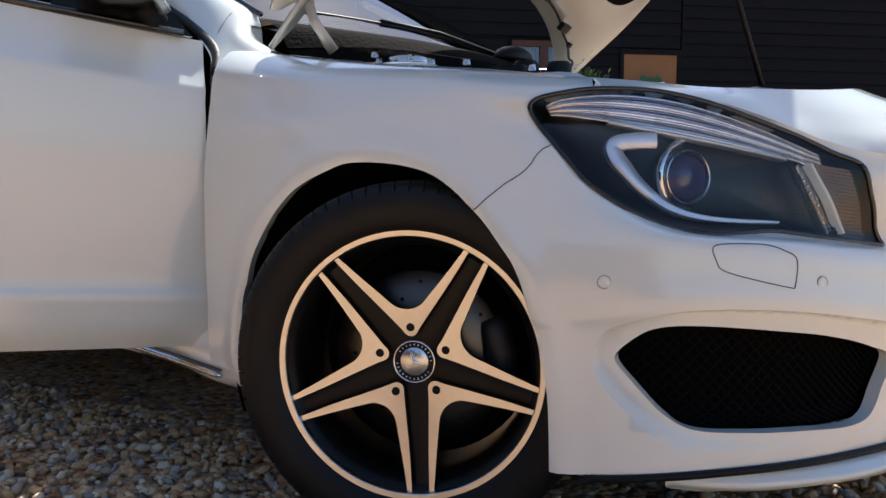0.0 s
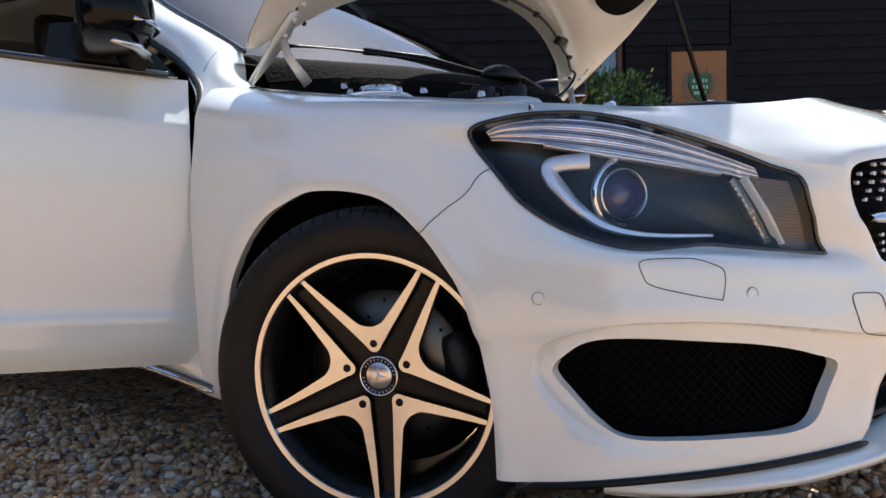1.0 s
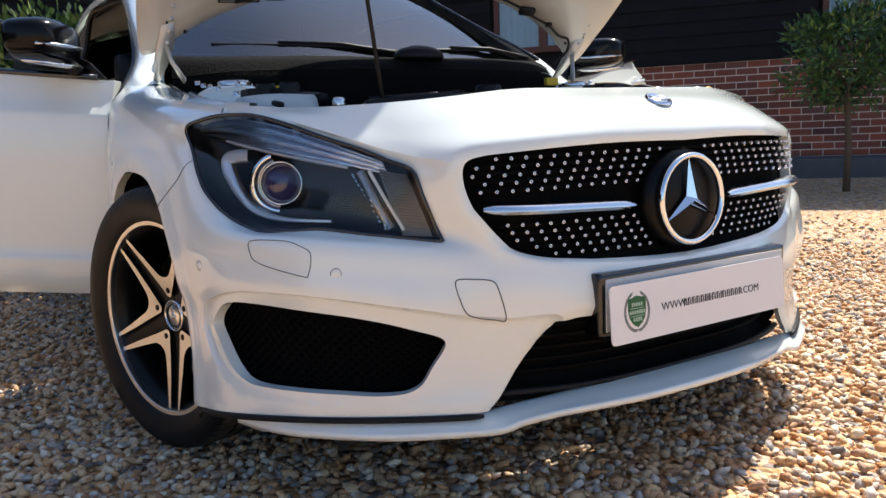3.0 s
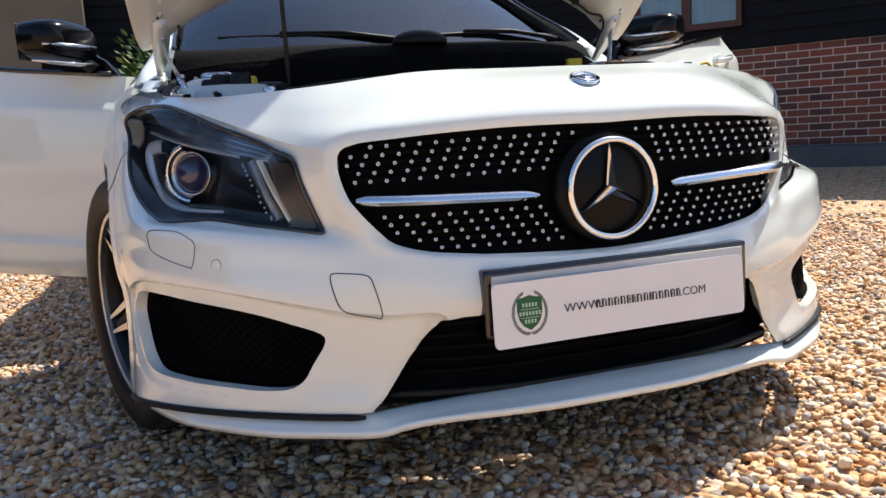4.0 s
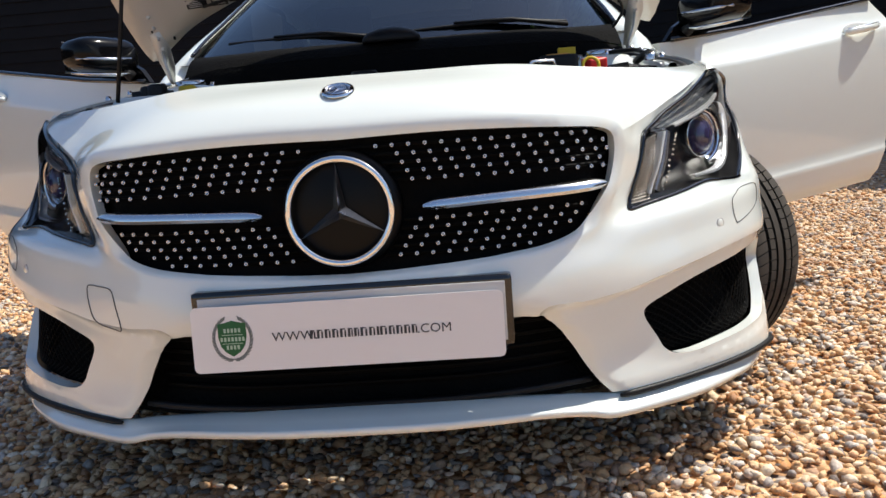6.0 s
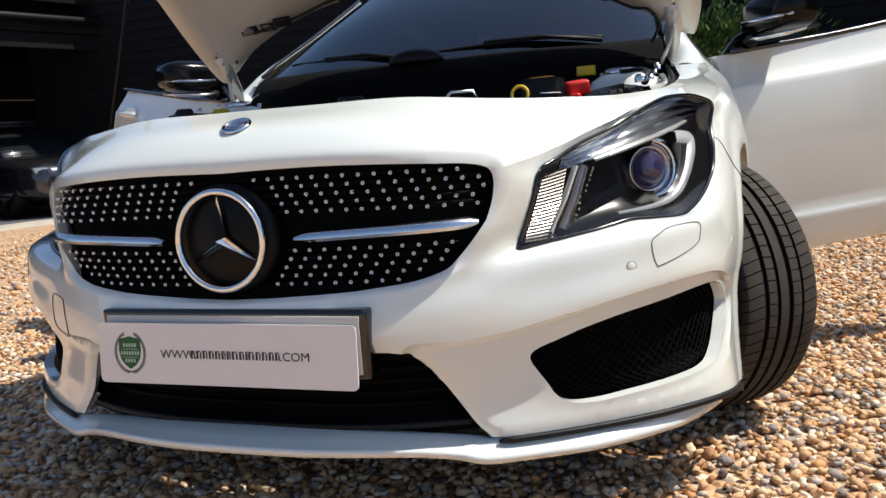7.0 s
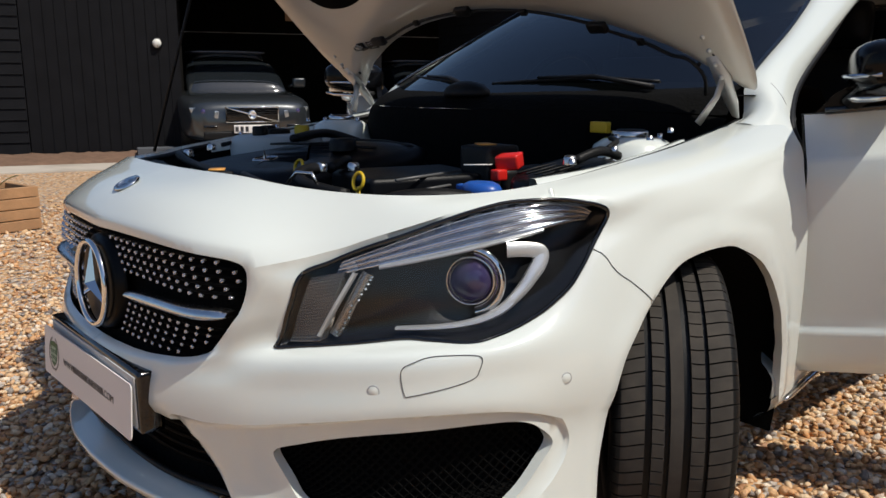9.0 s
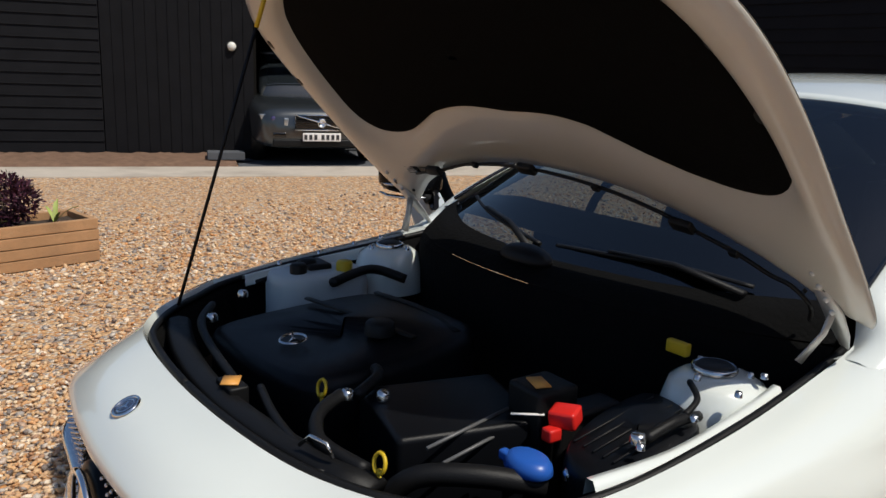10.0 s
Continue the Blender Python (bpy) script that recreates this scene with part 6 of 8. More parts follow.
def blue_cap(bm):
    lathe(bm, [(0, .016), (.026, .016), (.034, .012), (.040, .004), (.042, -.008), (.038, -.012)], "z", 28)
    for v in bm.verts:
        v.co = Vector((.552 + v.co.x * 1.15, -.262 + v.co.y * .85, .772 + v.co.z))
    box(bm, (.500, -.285, .764), (.53, -.268, .782), .005)


bay_part("washer_cap", BLUEP, blue_cap, "bright blue washer bottle cap")
bay_part("battery_block", BLACK, lambda bm: box(bm, (.44, -.14, .60), (.50, .02, .80), .012))
for lo, hi, rz in (((.415, -.160, .850), (.465, -.130, .853), -20), ((-.005, -.585, .792), (.04, -.55, .795), -30)):
    bm = bmesh.new()
    c = [(lo[i] + hi[i]) / 2 for i in range(3)]
    box(bm, (lo[0] - c[0], lo[1] - c[1], -.0015), (hi[0] - c[0], hi[1] - c[1], .0015), 0, Matrix.Translation(c) @ pose(0, 0, 0, 0, 0, rz))
    lb = part("warning_label", bm, LABELO, car, "orange and white warning label")
bm = bmesh.new()
box(bm, (-.030, -.003, -.0012), (.030, .003, .0012), 0, Matrix.Translation((.47, -.195, .812)) @ pose(0, 0, 0, 0, 0, 55))
part("label_strip", bm, PLATEW, car)
bay_part("label_support", BLACK, lambda bm: box(bm, (.395, -.18, .70), (.485, -.085, .8495), .01))
bay_part("front_bracket", BLACK, lambda bm: box(bm, (-.02, -.585, .74), (.055, -.545, .7905), .005))
bay_part("yellow_clip", YELLOW, lambda bm: box(bm, (.470, .168, .866), (.520, .185, .892), .004))
for x, y in ((.155, -.44), (.47, -.50)):
    bm = bmesh.new()
    tube(bm, [Vector((x, y, .70)), Vector((x, y, .79))], .004, 6)
    tube(bm, [Vector((x + .016 * math.cos(t), y + .004 * math.sin(t), .80 + .016 * math.sin(t))) for t in np.linspace(-1.4, 4.6, 14)], .0035, 6)
    part("dipstick_loop", bm, YELLOW, car, "yellow pull loop")
HOSES = [([(.20, -.42, .80), (.26, -.50, .80), (.33, -.53, .785), (.43, -.50, .77)], .013), ([(.12, -.30, .80), (.18, -.33, .81), (.22, -.40, .80)], .012), ([(.58, -.25, .74), (.53, -.34, .76), (.46, -.42, .75), (.42, -.46, .70)], .020),
         ([(.66, .03, .83), (.675, -.05, .845), (.672, -.12, .83)], .010), ([(.60, .08, .862), (.655, .03, .86), (.67, -.02, .848)], .006), ([(-.50, -.42, .79), (-.35, -.50, .80), (-.2, -.53, .79), (0, -.55, .78)], .010),
         ([(-.45, -.1, .82), (-.5, .05, .83), (-.45, .14, .80)], .014), ([(.05, -.52, .78), (.2, -.55, .775), (.4, -.56, .765)], .009), ([(-.62, -.25, .80), (-.63, -.1, .82), (-.60, .03, .82)], .007)]
for pts, r in HOSES:
    bm = bmesh.new()
    tube(bm, [Vector(p) for p in smooth_line(pts, 5)], r, 8)
    part("hose", bm, BLACK, car)
for c in ((.21, -.415, .80), (.61, -.22, .765), (.25, -.36, .80), (.665, -.13, .828), (-.36, -.47, .80), (-.52, -.33, .80)):
    bm = bmesh.new()
    lathe(bm, [(0, .012), (.010, .012), (.014, .006), (.014, -.006)], "z", 12)
    bm.transform(Matrix.Translation(c))
    part("connector", bm, SATIN, car)
bay_part("expansion_tank", TANK, lambda bm: lump(bm, [(-.66, -.20), (-.52, -.20), (-.48, -.08), (-.50, .04), (-.64, .04)], .70, .826, .03), "translucent white coolant tank")
for x, y, m in ((-.60, -.10, BLACK), (-.53, -.02, YELLOW), (-.56, -.15, BLACK)):
    bm = bmesh.new()
    lathe(bm, [(0, .022), (.020, .022), (.024, .016), (.024, -.01)], "z", 16)
    bm.transform(Matrix.Translation((x, y, .834)))
    part("tank_cap", bm, m, car)
bay_part("relay_box", BLACK, lambda bm: box(bm, (-.645, -.115, .76), (-.555, -.045, .846), .010), "black plastic relay box")
bay_part("front_crossmember", BLACK, lambda bm: [tube(bm, [Vector((x, -.59 + .33 * abs(x) ** 2.0, .765)) for x in np.linspace(-.48, .48, 15)], .030, 8, flat=.5)])
bay_part("bonnet_catch", SATIN, lambda bm: [tube(bm, [Vector((.33, -.57, .79)), Vector((.35, -.56, .812)), Vector((.39, -.55, .812)), Vector((.40, -.545, .79))], .004, 6)])


# ---------------------------------------------------------------- yard: materials
def pieces(name, ramp, rough, source, scale=40.0, bump=0.3, bscale=120.0, grain=0.25, spec=0.3):
    """A material whose colour is drawn piece by piece: 'island', 'object' or 'cell'."""
    m = bpy.data.materials.new(name)
    m.use_nodes = True
    nd, lk, b = shade_link(m)
    b.inputs["Roughness"].default_value = rough
    b.inputs["Specular IOR Level"].default_value = spec
    tc = nd.new("ShaderNodeTexCoord")
    cr = nd.new("ShaderNodeValToRGB")
    cr.color_ramp.interpolation = "LINEAR"
    els = cr.color_ramp.elements
    els[0].position, els[0].color = ramp[0][0], (*ramp[0][1], 1)
    els[1].position, els[1].color = ramp[-1][0], (*ramp[-1][1], 1)
    for p, c in ramp[1:-1]:
        e = els.new(p)
        e.color = (*c, 1)
    vo = None
    if source == "island":
        lk.new(nd.new("ShaderNodeNewGeometry").outputs["Random Per Island"], cr.inputs[0])
    elif source == "object":
        lk.new(nd.new("ShaderNodeObjectInfo").outputs["Random"], cr.inputs[0])
    else:
        vo = nd.new("ShaderNodeTexVoronoi")
        vo.inputs["Scale"].default_value = scale
        lk.new(tc.outputs["Object"], vo.inputs["Vector"])
        sep = nd.new("ShaderNodeSeparateColor")
        lk.new(vo.outputs["Color"], sep.inputs[0])
        lk.new(sep.outputs[0], cr.inputs[0])
    nz = nd.new("ShaderNodeTexNoise")
    nz.inputs["Scale"].default_value, nz.inputs["Detail"].default_value = bscale, 5.0
    lk.new(tc.outputs["Object"], nz.inputs["Vector"])
    mr = nd.new("ShaderNodeMapRange")
    mr.inputs[3].default_value, mr.inputs[4].default_value = 1 - grain, 1 + grain
    lk.new(nz.outputs["Fac"], mr.inputs[0])
    mx = nd.new("ShaderNodeMix")
    mx.data_type, mx.blend_type = "RGBA", "MULTIPLY"
    mx.inputs[0].default_value = 1.0
    lk.new(cr.outputs[0], mx.inputs[6])
    lk.new(mr.outputs[0], mx.inputs[7])
    lk.new(mx.outputs[2], b.inputs["Base Color"])
    bp = nd.new("ShaderNodeBump")
    bp.inputs["Strength"].default_value, bp.inputs["Distance"].default_value = bump, 0.012
    if vo:
        inv = nd.new("ShaderNodeMath")
        inv.operation = "MULTIPLY_ADD"
        inv.inputs[1].default_value, inv.inputs[2].default_value = -1.6, 1.0
        lk.new(vo.outputs["Distance"], inv.inputs[0])
        lk.new(inv.outputs[0], bp.inputs["Height"])
    else:
        lk.new(nz.outputs["Fac"], bp.inputs["Height"])
    lk.new(bp.outputs["Normal"], b.inputs["Normal"])
    return m


STONES = [(0.0, (0.14, 0.10, 0.08)), (0.08, (0.30, 0.26, 0.23)), (0.18, (0.60, 0.52, 0.44)), (0.30, (0.42, 0.21, 0.10)), (0.46, (0.68, 0.42, 0.21)),
          (0.62, (0.72, 0.50, 0.30)), (0.75, (0.60, 0.28, 0.10)), (0.88, (0.78, 0.60, 0.40)), (1.0, (0.84, 0.72, 0.58))]
GRAVEL = pieces("gravel_bed", [(p, (c[0] * 0.90, c[1] * 0.87, c[2] * 0.84)) for p, c in STONES], 0.85, "cell", scale=46.0, bump=1.0, bscale=18.0, grain=0.3)
PEBBLE = pieces("flint_pebble", STONES, 0.62, "island", bump=0.35, bscale=150.0, grain=0.3, spec=0.4)
BRICKS = [(0.0, (0.085, 0.045, 0.04)), (0.3, (0.17, 0.06, 0.045)), (0.6, (0.22, 0.075, 0.05)), (0.85, (0.30, 0.085, 0.05)), (1.0, (0.14, 0.07, 0.06))]
BRICKO = pieces("red_brick", BRICKS, 0.88, "object", bump=0.5, bscale=70.0, grain=0.35)
BRICKI = pieces("red_brick_far", BRICKS, 0.88, "island", bump=0.5, bscale=70.0, grain=0.35)
MORTAR = material("pale_mortar", (0.62, 0.54, 0.46), 0.95, vary=0.2, scale=30, bump=0.4, bscale=120)
CLAD = material("black_weatherboard", (0.0075, 0.0075, 0.009), 0.62, vary=0.45, scale=5, bump=0.25, bscale=40, spec=0.15)
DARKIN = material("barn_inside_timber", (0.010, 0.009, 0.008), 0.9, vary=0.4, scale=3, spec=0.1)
CONCRETE = material("pale_concrete", (0.50, 0.44, 0.37), 0.9, vary=0.15, scale=4, bump=0.3, bscale=60, dirt=(0.22, 0.18, 0.14), damount=0.5, dscale=1.5)
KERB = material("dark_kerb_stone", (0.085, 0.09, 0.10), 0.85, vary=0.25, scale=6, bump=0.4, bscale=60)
EARTH = material("brown_earth", (0.17, 0.10, 0.065), 0.95, vary=0.5, scale=9, bump=0.8, bscale=25)
PLYDOOR = material("tan_wooden_door", (0.27, 0.125, 0.045), 0.6, vary=0.22, scale=3.5, bump=0.1, bscale=60)
REDFRAME = material("dark_red_frame", (0.075, 0.022, 0.014), 0.5, vary=0.2, scale=12)
CURTAIN = material("pale_blue_curtain", (0.50, 0.56, 0.62), 0.9, vary=0.1, scale=20, bump=0.2, bscale=30)
PANE = glass_sheet("window_glass", (0.86, 0.93, 0.97), 0.9)
TIMBER = material("planter_timber", (0.42, 0.235, 0.115), 0.75, vary=0.3, scale=6, bump=0.35, bscale=55, dirt=(0.20, 0.12, 0.07), damount=0.5, dscale=4)
SOIL = material("planter_soil", (0.05, 0.035, 0.025), 0.95, vary=0.4, scale=30, bump=0.8, bscale=50)
BARK = material("grey_bark", (0.10, 0.075, 0.05), 0.9, vary=0.35, scale=30, bump=0.6, bscale=80)
BAYLEAF = pieces("bay_leaf", [(0.0, (0.012, 0.035, 0.010)), (0.5, (0.03, 0.085, 0.018)), (0.85, (0.06, 0.14, 0.025)), (1.0, (0.16, 0.24, 0.05))], 0.42, "island", bump=0.1, grain=0.2, spec=0.5)
NEWLEAF = material("young_leaf", (0.34, 0.40, 0.10), 0.5, vary=0.2, scale=20)
PURPLE = pieces("purple_leaf", [(0.0, (0.018, 0.006, 0.012)), (0.6, (0.045, 0.012, 0.026)), (1.0, (0.10, 0.03, 0.05))], 0.5, "island", bump=0.1, grain=0.2)
HEDGEM = pieces("hedge_leaf", [(0.0, (0.02, 0.045, 0.012)), (0.6, (0.06, 0.12, 0.025)), (1.0, (0.16, 0.22, 0.06))], 0.6, "island", bump=0.1, grain=0.2)
RENDERW = material("beige_render", (0.13, 0.115, 0.09), 0.9, vary=0.15, scale=2, bump=0.2, bscale=80)
# grey taken down to put the open bay's shade into the paint colour
GREYPAINT = material("shaded_grey_car_paint", (0.028, 0.033, 0.038), 0.32, metal=0.3, coat=1.0, vary=0.05, scale=10)
DARKPAINT = material("dark_car_paint", (0.012, 0.012, 0.014), 0.25, coat=1.0, vary=0.1, scale=10)
DARKGLASS = material("tinted_windscreen", (0.012, 0.015, 0.018), 0.06, coat=1.0, vary=0.1, scale=3)
LAMPCLEAR = material("headlamp_glass", (0.42, 0.45, 0.48), 0.10, metal=0.6, coat=1.0, vary=0.3, scale=15)
LAMPW = material("bulkhead_lamp_glass", (0.75, 0.74, 0.68), 0.35, vary=0.1, scale=20)
OLIVE = material("brown_box_wood", (0.105, 0.040, 0.028), 0.7, vary=0.25, scale=8)


# ---------------------------------------------------------------- yard: plan
def planar(O, u):
    """Matrix from (along a wall, out of it, up) to the world."""
    u = Vector((u[0], u[1], 0)).normalized()
    nn = Vector((u.y, -u.x, 0))
    return Matrix(((u.x, nn.x, 0, O[0]), (u.y, nn.y, 0, O[1]), (0, 0, 1, 0), (0, 0, 0, 1)))


BARN = planar((-9.859, 3.195), (0.3085, 0.9513))
HOUSE = planar((7.880, 2.091), (-0.6130, 0.7905))
if (HOUSE.to_3x3() @ Vector((0, 1, 0))).x > 0:
    HOUSE = HOUSE @ Matrix.Diagonal((1, -1, 1, 1))
HOUSE_I = HOUSE.inverted()


def ground_z(x, y):
    r = HOUSE_I[1][0] * x + HOUSE_I[1][1] * y + HOUSE_I[1][3]
    return np.clip(0.10 * (1 - (r - 0.6) / 4.5), 0, 0.10)


def grid_lines(lo, hi, step, far):
    mid = np.arange(lo, hi + 1e-6, step)
    out = [step]
    while sum(out) < far:
        out.append(out[-1] * 1.6)
    o = np.cumsum(out)
    return np.concatenate((lo - o[::-1], mid, hi + o))


gx, gy = grid_lines(-14, 12, 0.25, 420), grid_lines(-8, 14, 0.25, 420)
XX, YY = np.meshgrid(gx, gy, indexing="ij")
ZZ = ground_z(XX, YY) - 0.004
ny_ = len(gy)
ii, jj = np.meshgrid(np.arange(len(gx) - 1), np.arange(ny_ - 1), indexing="ij")
k0 = (ii * ny_ + jj).ravel()
ground = soup("ground", np.stack((XX.ravel(), YY.ravel(), ZZ.ravel()), 1), np.stack((k0, k0 + ny_, k0 + ny_ + 1, k0 + 1), 1), [GRAVEL])
tagged(ground, "yard of tan, orange and grey flint gravel", "ground", kind="structure")

# loose pebbles, densest where they are passed nearest
rng = np.random.default_rng(7)
ico = bmesh.new()
bmesh.ops.create_icosphere(ico, subdivisions=1, radius=1.0)
IV = np.array([v.co[:] for v in ico.verts])
IF = np.array([[v.index for v in f.verts] for f in ico.faces])
ico.free()


def scatter(n, x0, x1, y0, y1, r0, r1, keep):
    px, py = rng.uniform(x0, x1, n), rng.uniform(y0, y1, n)
    ok = keep(px, py)
    px, py = px[ok], py[ok]
    n = len(px)
    r = rng.uniform(r0, r1, n) * rng.choice([0.7, 1.0, 1.0, 1.25], n)
    sc = np.stack((r * rng.uniform(0.9, 1.45, n), r * rng.uniform(0.65, 1.0, n), r * rng.uniform(0.38, 0.75, n)), 1)
    v = IV[None] * (1 + rng.uniform(-0.22, 0.22, (n, len(IV), 1))) * sc[:, None, :]
    a, tx, ty = rng.uniform(0, math.tau, n), rng.normal(0, 0.35, n), rng.normal(0, 0.35, n)
    x, y, z = v[..., 0], v[..., 1], v[..., 2]
    z, x = z * np.cos(ty)[:, None] - x * np.sin(ty)[:, None], x * np.cos(ty)[:, None] + z * np.sin(ty)[:, None]
    y, z = y * np.cos(tx)[:, None] - z * np.sin(tx)[:, None], z * np.cos(tx)[:, None] + y * np.sin(tx)[:, None]
    X = x * np.cos(a)[:, None] - y * np.sin(a)[:, None] + px[:, None]
    Y = x * np.sin(a)[:, None] + y * np.cos(a)[:, None] + py[:, None]
    Z = z + (ground_z(px, py) + rng.uniform(-0.002, 0.009, n))[:, None]
    return np.stack((X, Y, Z), 2).reshape(-1, 3), n


def rim_d(x, y, x0, x1, y0, y1):
    """Depth inside a rectangle."""
    return np.minimum(np.minimum(x - x0, x1 - x), np.minimum(y - y0, y1 - y))


near = scatter(80000, -2.7, 3.1, -1.75, 3.2, 0.008, 0.0145, lambda x, y: ~((np.abs(x) < 0.55) & (y > -0.35)) & (rim_d(x, y, -2.7, 3.1, -1.75, 3.2) > rng.uniform(0, 0.9, len(x))))
wide = scatter(32000, -6.5, 4.2, -2.4, 6.5, 0.011, 0.018, lambda x, y: (rim_d(x, y, -2.7, 3.1, -1.75, 3.2) < rng.uniform(0, 0.9, len(x))) & (rim_d(x, y, -6.5, 4.2, -2.4, 6.5) > rng.uniform(0, 1.6, len(x))))
PV = np.concatenate((near[0], wide[0]))
NS = near[1] + wide[1]
PF = (IF[None] + (np.arange(NS) * len(IV))[:, None, None]).reshape(-1, 3)
pebbles = soup("gravel", PV, PF, [PEBBLE])
tagged(pebbles, "loose tan, orange, brown and grey flint pebbles", "gravel", kind="stuff")


def wall_box(name, m, lo, hi, mat, label="", category="wall", bev=0.0, parent=None):
    bm = bmesh.new()
    box(bm, lo, hi, bev, m)
    bmesh.ops.recalc_face_normals(bm, faces=bm.faces[:])
    ob = obj(name, bm, mat, parent, smooth=False)
    if parent is None:
        tagged(ob, label, category, kind="structure")
    return ob


def boards(parent, m, a0, a1, z0, z1, step=0.152, out=0.02, mat=CLAD):
    """Lapped weatherboards, each leaning out at its foot."""
    z = z0
    while z < z1 - 0.02:
        h = min(step, z1 - z)
        bm = bmesh.new()
        prof = ((0.0, z), (out + 0.014, z), (out + 0.012, z + 0.006), (out - 0.006, z + h + 0.012), (0.0, z + h + 0.012))
        ra = [bm.verts.new(m @ Vector((a0, p[0], p[1]))) for p in prof]
        rb = [bm.verts.new(m @ Vector((a1, p[0], p[1]))) for p in prof]
        for i in range(5):
            bm.faces.new((ra[i], ra[(i + 1) % 5], rb[(i + 1) % 5], rb[i]))
        bm.faces.new(ra[::-1])
        bm.faces.new(rb)
        bmesh.ops.recalc_face_normals(bm, faces=bm.faces[:])
        obj("weatherboard", bm, mat, parent, smooth=False)
        z += step


# ---------------------------------------------------------------- brick and weatherboard house
wall_house = wall_box("wall_house", HOUSE, (-8.6, -0.30, 0.0), (9.0, -0.005, 1.37), MORTAR, "brick base wall with pale mortar joints")
wall_clad = wall_box("wall_clad", HOUSE, (-8.6, -0.30, 1.374), (9.0, -0.02, 4.6), CLAD, "black weatherboard wall above a brick base")
boards(wall_clad, HOUSE, -8.6, -0.52, 1.38, 4.6)
boards(wall_clad, HOUSE, -0.50, 0.78, 2.22, 4.6)
boards(wall_clad, HOUSE, 0.27, 0.78, 1.38, 2.22)
boards(wall_clad, HOUSE, 0.78, 9.0, 2.32, 4.6)
boards(wall_clad, HOUSE, 1.67, 4.0, 1.38, 2.32)
boards(wall_clad, HOUSE, 5.3, 9.0, 1.38, 2.32)
boards(wall_clad, HOUSE, 0.78, 1.67, 1.38, 1.55, step=0.16)
boards(wall_clad, HOUSE, 4.0, 5.3, 1.38, 1.55, step=0.16)
wall_box("pavement", HOUSE, (-9.2, -0.02, 0.02), (9.5, 0.55, 0.30), KERB, "raised dark grey kerb along the brick wall", "kerb", 0.015)
wall_box("roof_house", HOUSE, (-8.9, -5.0, 4.6), (9.3, 0.35, 4.75), CLAD, "dark overhanging roof edge", "roof")


def house_window(name, a0, a1, z0, z1):
    w = thing(name, "dark red framed window with two panes and pale curtains", "window", kind="structure")
    d = 0.05
    xm = (a0 + a1) / 2
    for lo, hi in (((a0, -0.02, z0), (a0 + 0.06, d, z1)), ((a1 - 0.06, -0.02, z0), (a1, d, z1)), ((xm - 0.05, -0.02, z0 + 0.07), (xm + 0.05, d + 0.004, z1 - 0.07)),
                   ((a0 + 0.06, -0.02, z1 - 0.07), (a1 - 0.06, d, z1)), ((a0 + 0.06, -0.02, z0), (a1 - 0.06, d + 0.01, z0 + 0.07))):
        bm = bmesh.new()
        box(bm, lo, hi, 0.006, HOUSE)
        bmesh.ops.recalc_face_normals(bm, faces=bm.faces[:])
        part("window_frame", bm, REDFRAME, w, smooth=False)
    for p0, p1 in ((a0 + 0.06, xm - 0.05), (xm + 0.05, a1 - 0.06)):
        bm = bmesh.new()
        box(bm, (p0, 0.022, z0 + 0.07), (p1, 0.027, z1 - 0.07), 0, HOUSE)
        pn = part("pane", bm, PANE, w, smooth=False)
        pn.visible_shadow = False
        bm = bmesh.new()
        n = 26
        top, bot = [], []
        for i in range(n + 1):
            a = p0 + (p1 - p0) * i / n
            o = -0.008 + 0.010 * math.sin(i * 1.55)
            top.append(bm.verts.new(HOUSE @ Vector((a, o, z1 - 0.07))))
            bot.append(bm.verts.new(HOUSE @ Vector((a, o, z0 + 0.07))))
        for i in range(n):
            bm.faces.new((top[i], top[i + 1], bot[i + 1], bot[i]))
        part("curtain", bm, CURTAIN, w, "pale blue-white gathered curtain")


house_window("window_1", 0.83, 1.62, 1.42, 2.27)
house_window("window_2", 4.05, 5.25, 1.62, 2.45)

door_1 = thing("door_1", "plain tan wooden door with a dark frame", "door", kind="structure")
bm = bmesh.new()
box(bm, (-0.46, -0.01, 0.31), (0.225, 0.035, 2.14), 0.004, HOUSE)
part("door_leaf", bm, PLYDOOR, door_1, smooth=False)
for lo, hi in (((-0.515, -0.01, 0.31), (-0.46, 0.05, 2.20)), ((0.225, -0.01, 0.31), (0.275, 0.05, 2.20)), ((-0.46, -0.01, 2.14), (0.225, 0.05, 2.20))):
    bm = bmesh.new()
    box(bm, lo, hi, 0.004, HOUSE)
    part("door_frame", bm, CLAD, door_1, smooth=False)
bm = bmesh.new()
box(bm, (0.15, 0.035, 1.22), (0.21, 0.045, 1.40), 0.003, HOUSE)
tube(bm, [HOUSE @ Vector((0.18, 0.04, 1.31)), HOUSE @ Vector((0.18, 0.085, 1.31)), HOUSE @ Vector((0.07, 0.09, 1.31))], 0.012)
part("door_handle", bm, BLACK, door_1, "black lever handle")


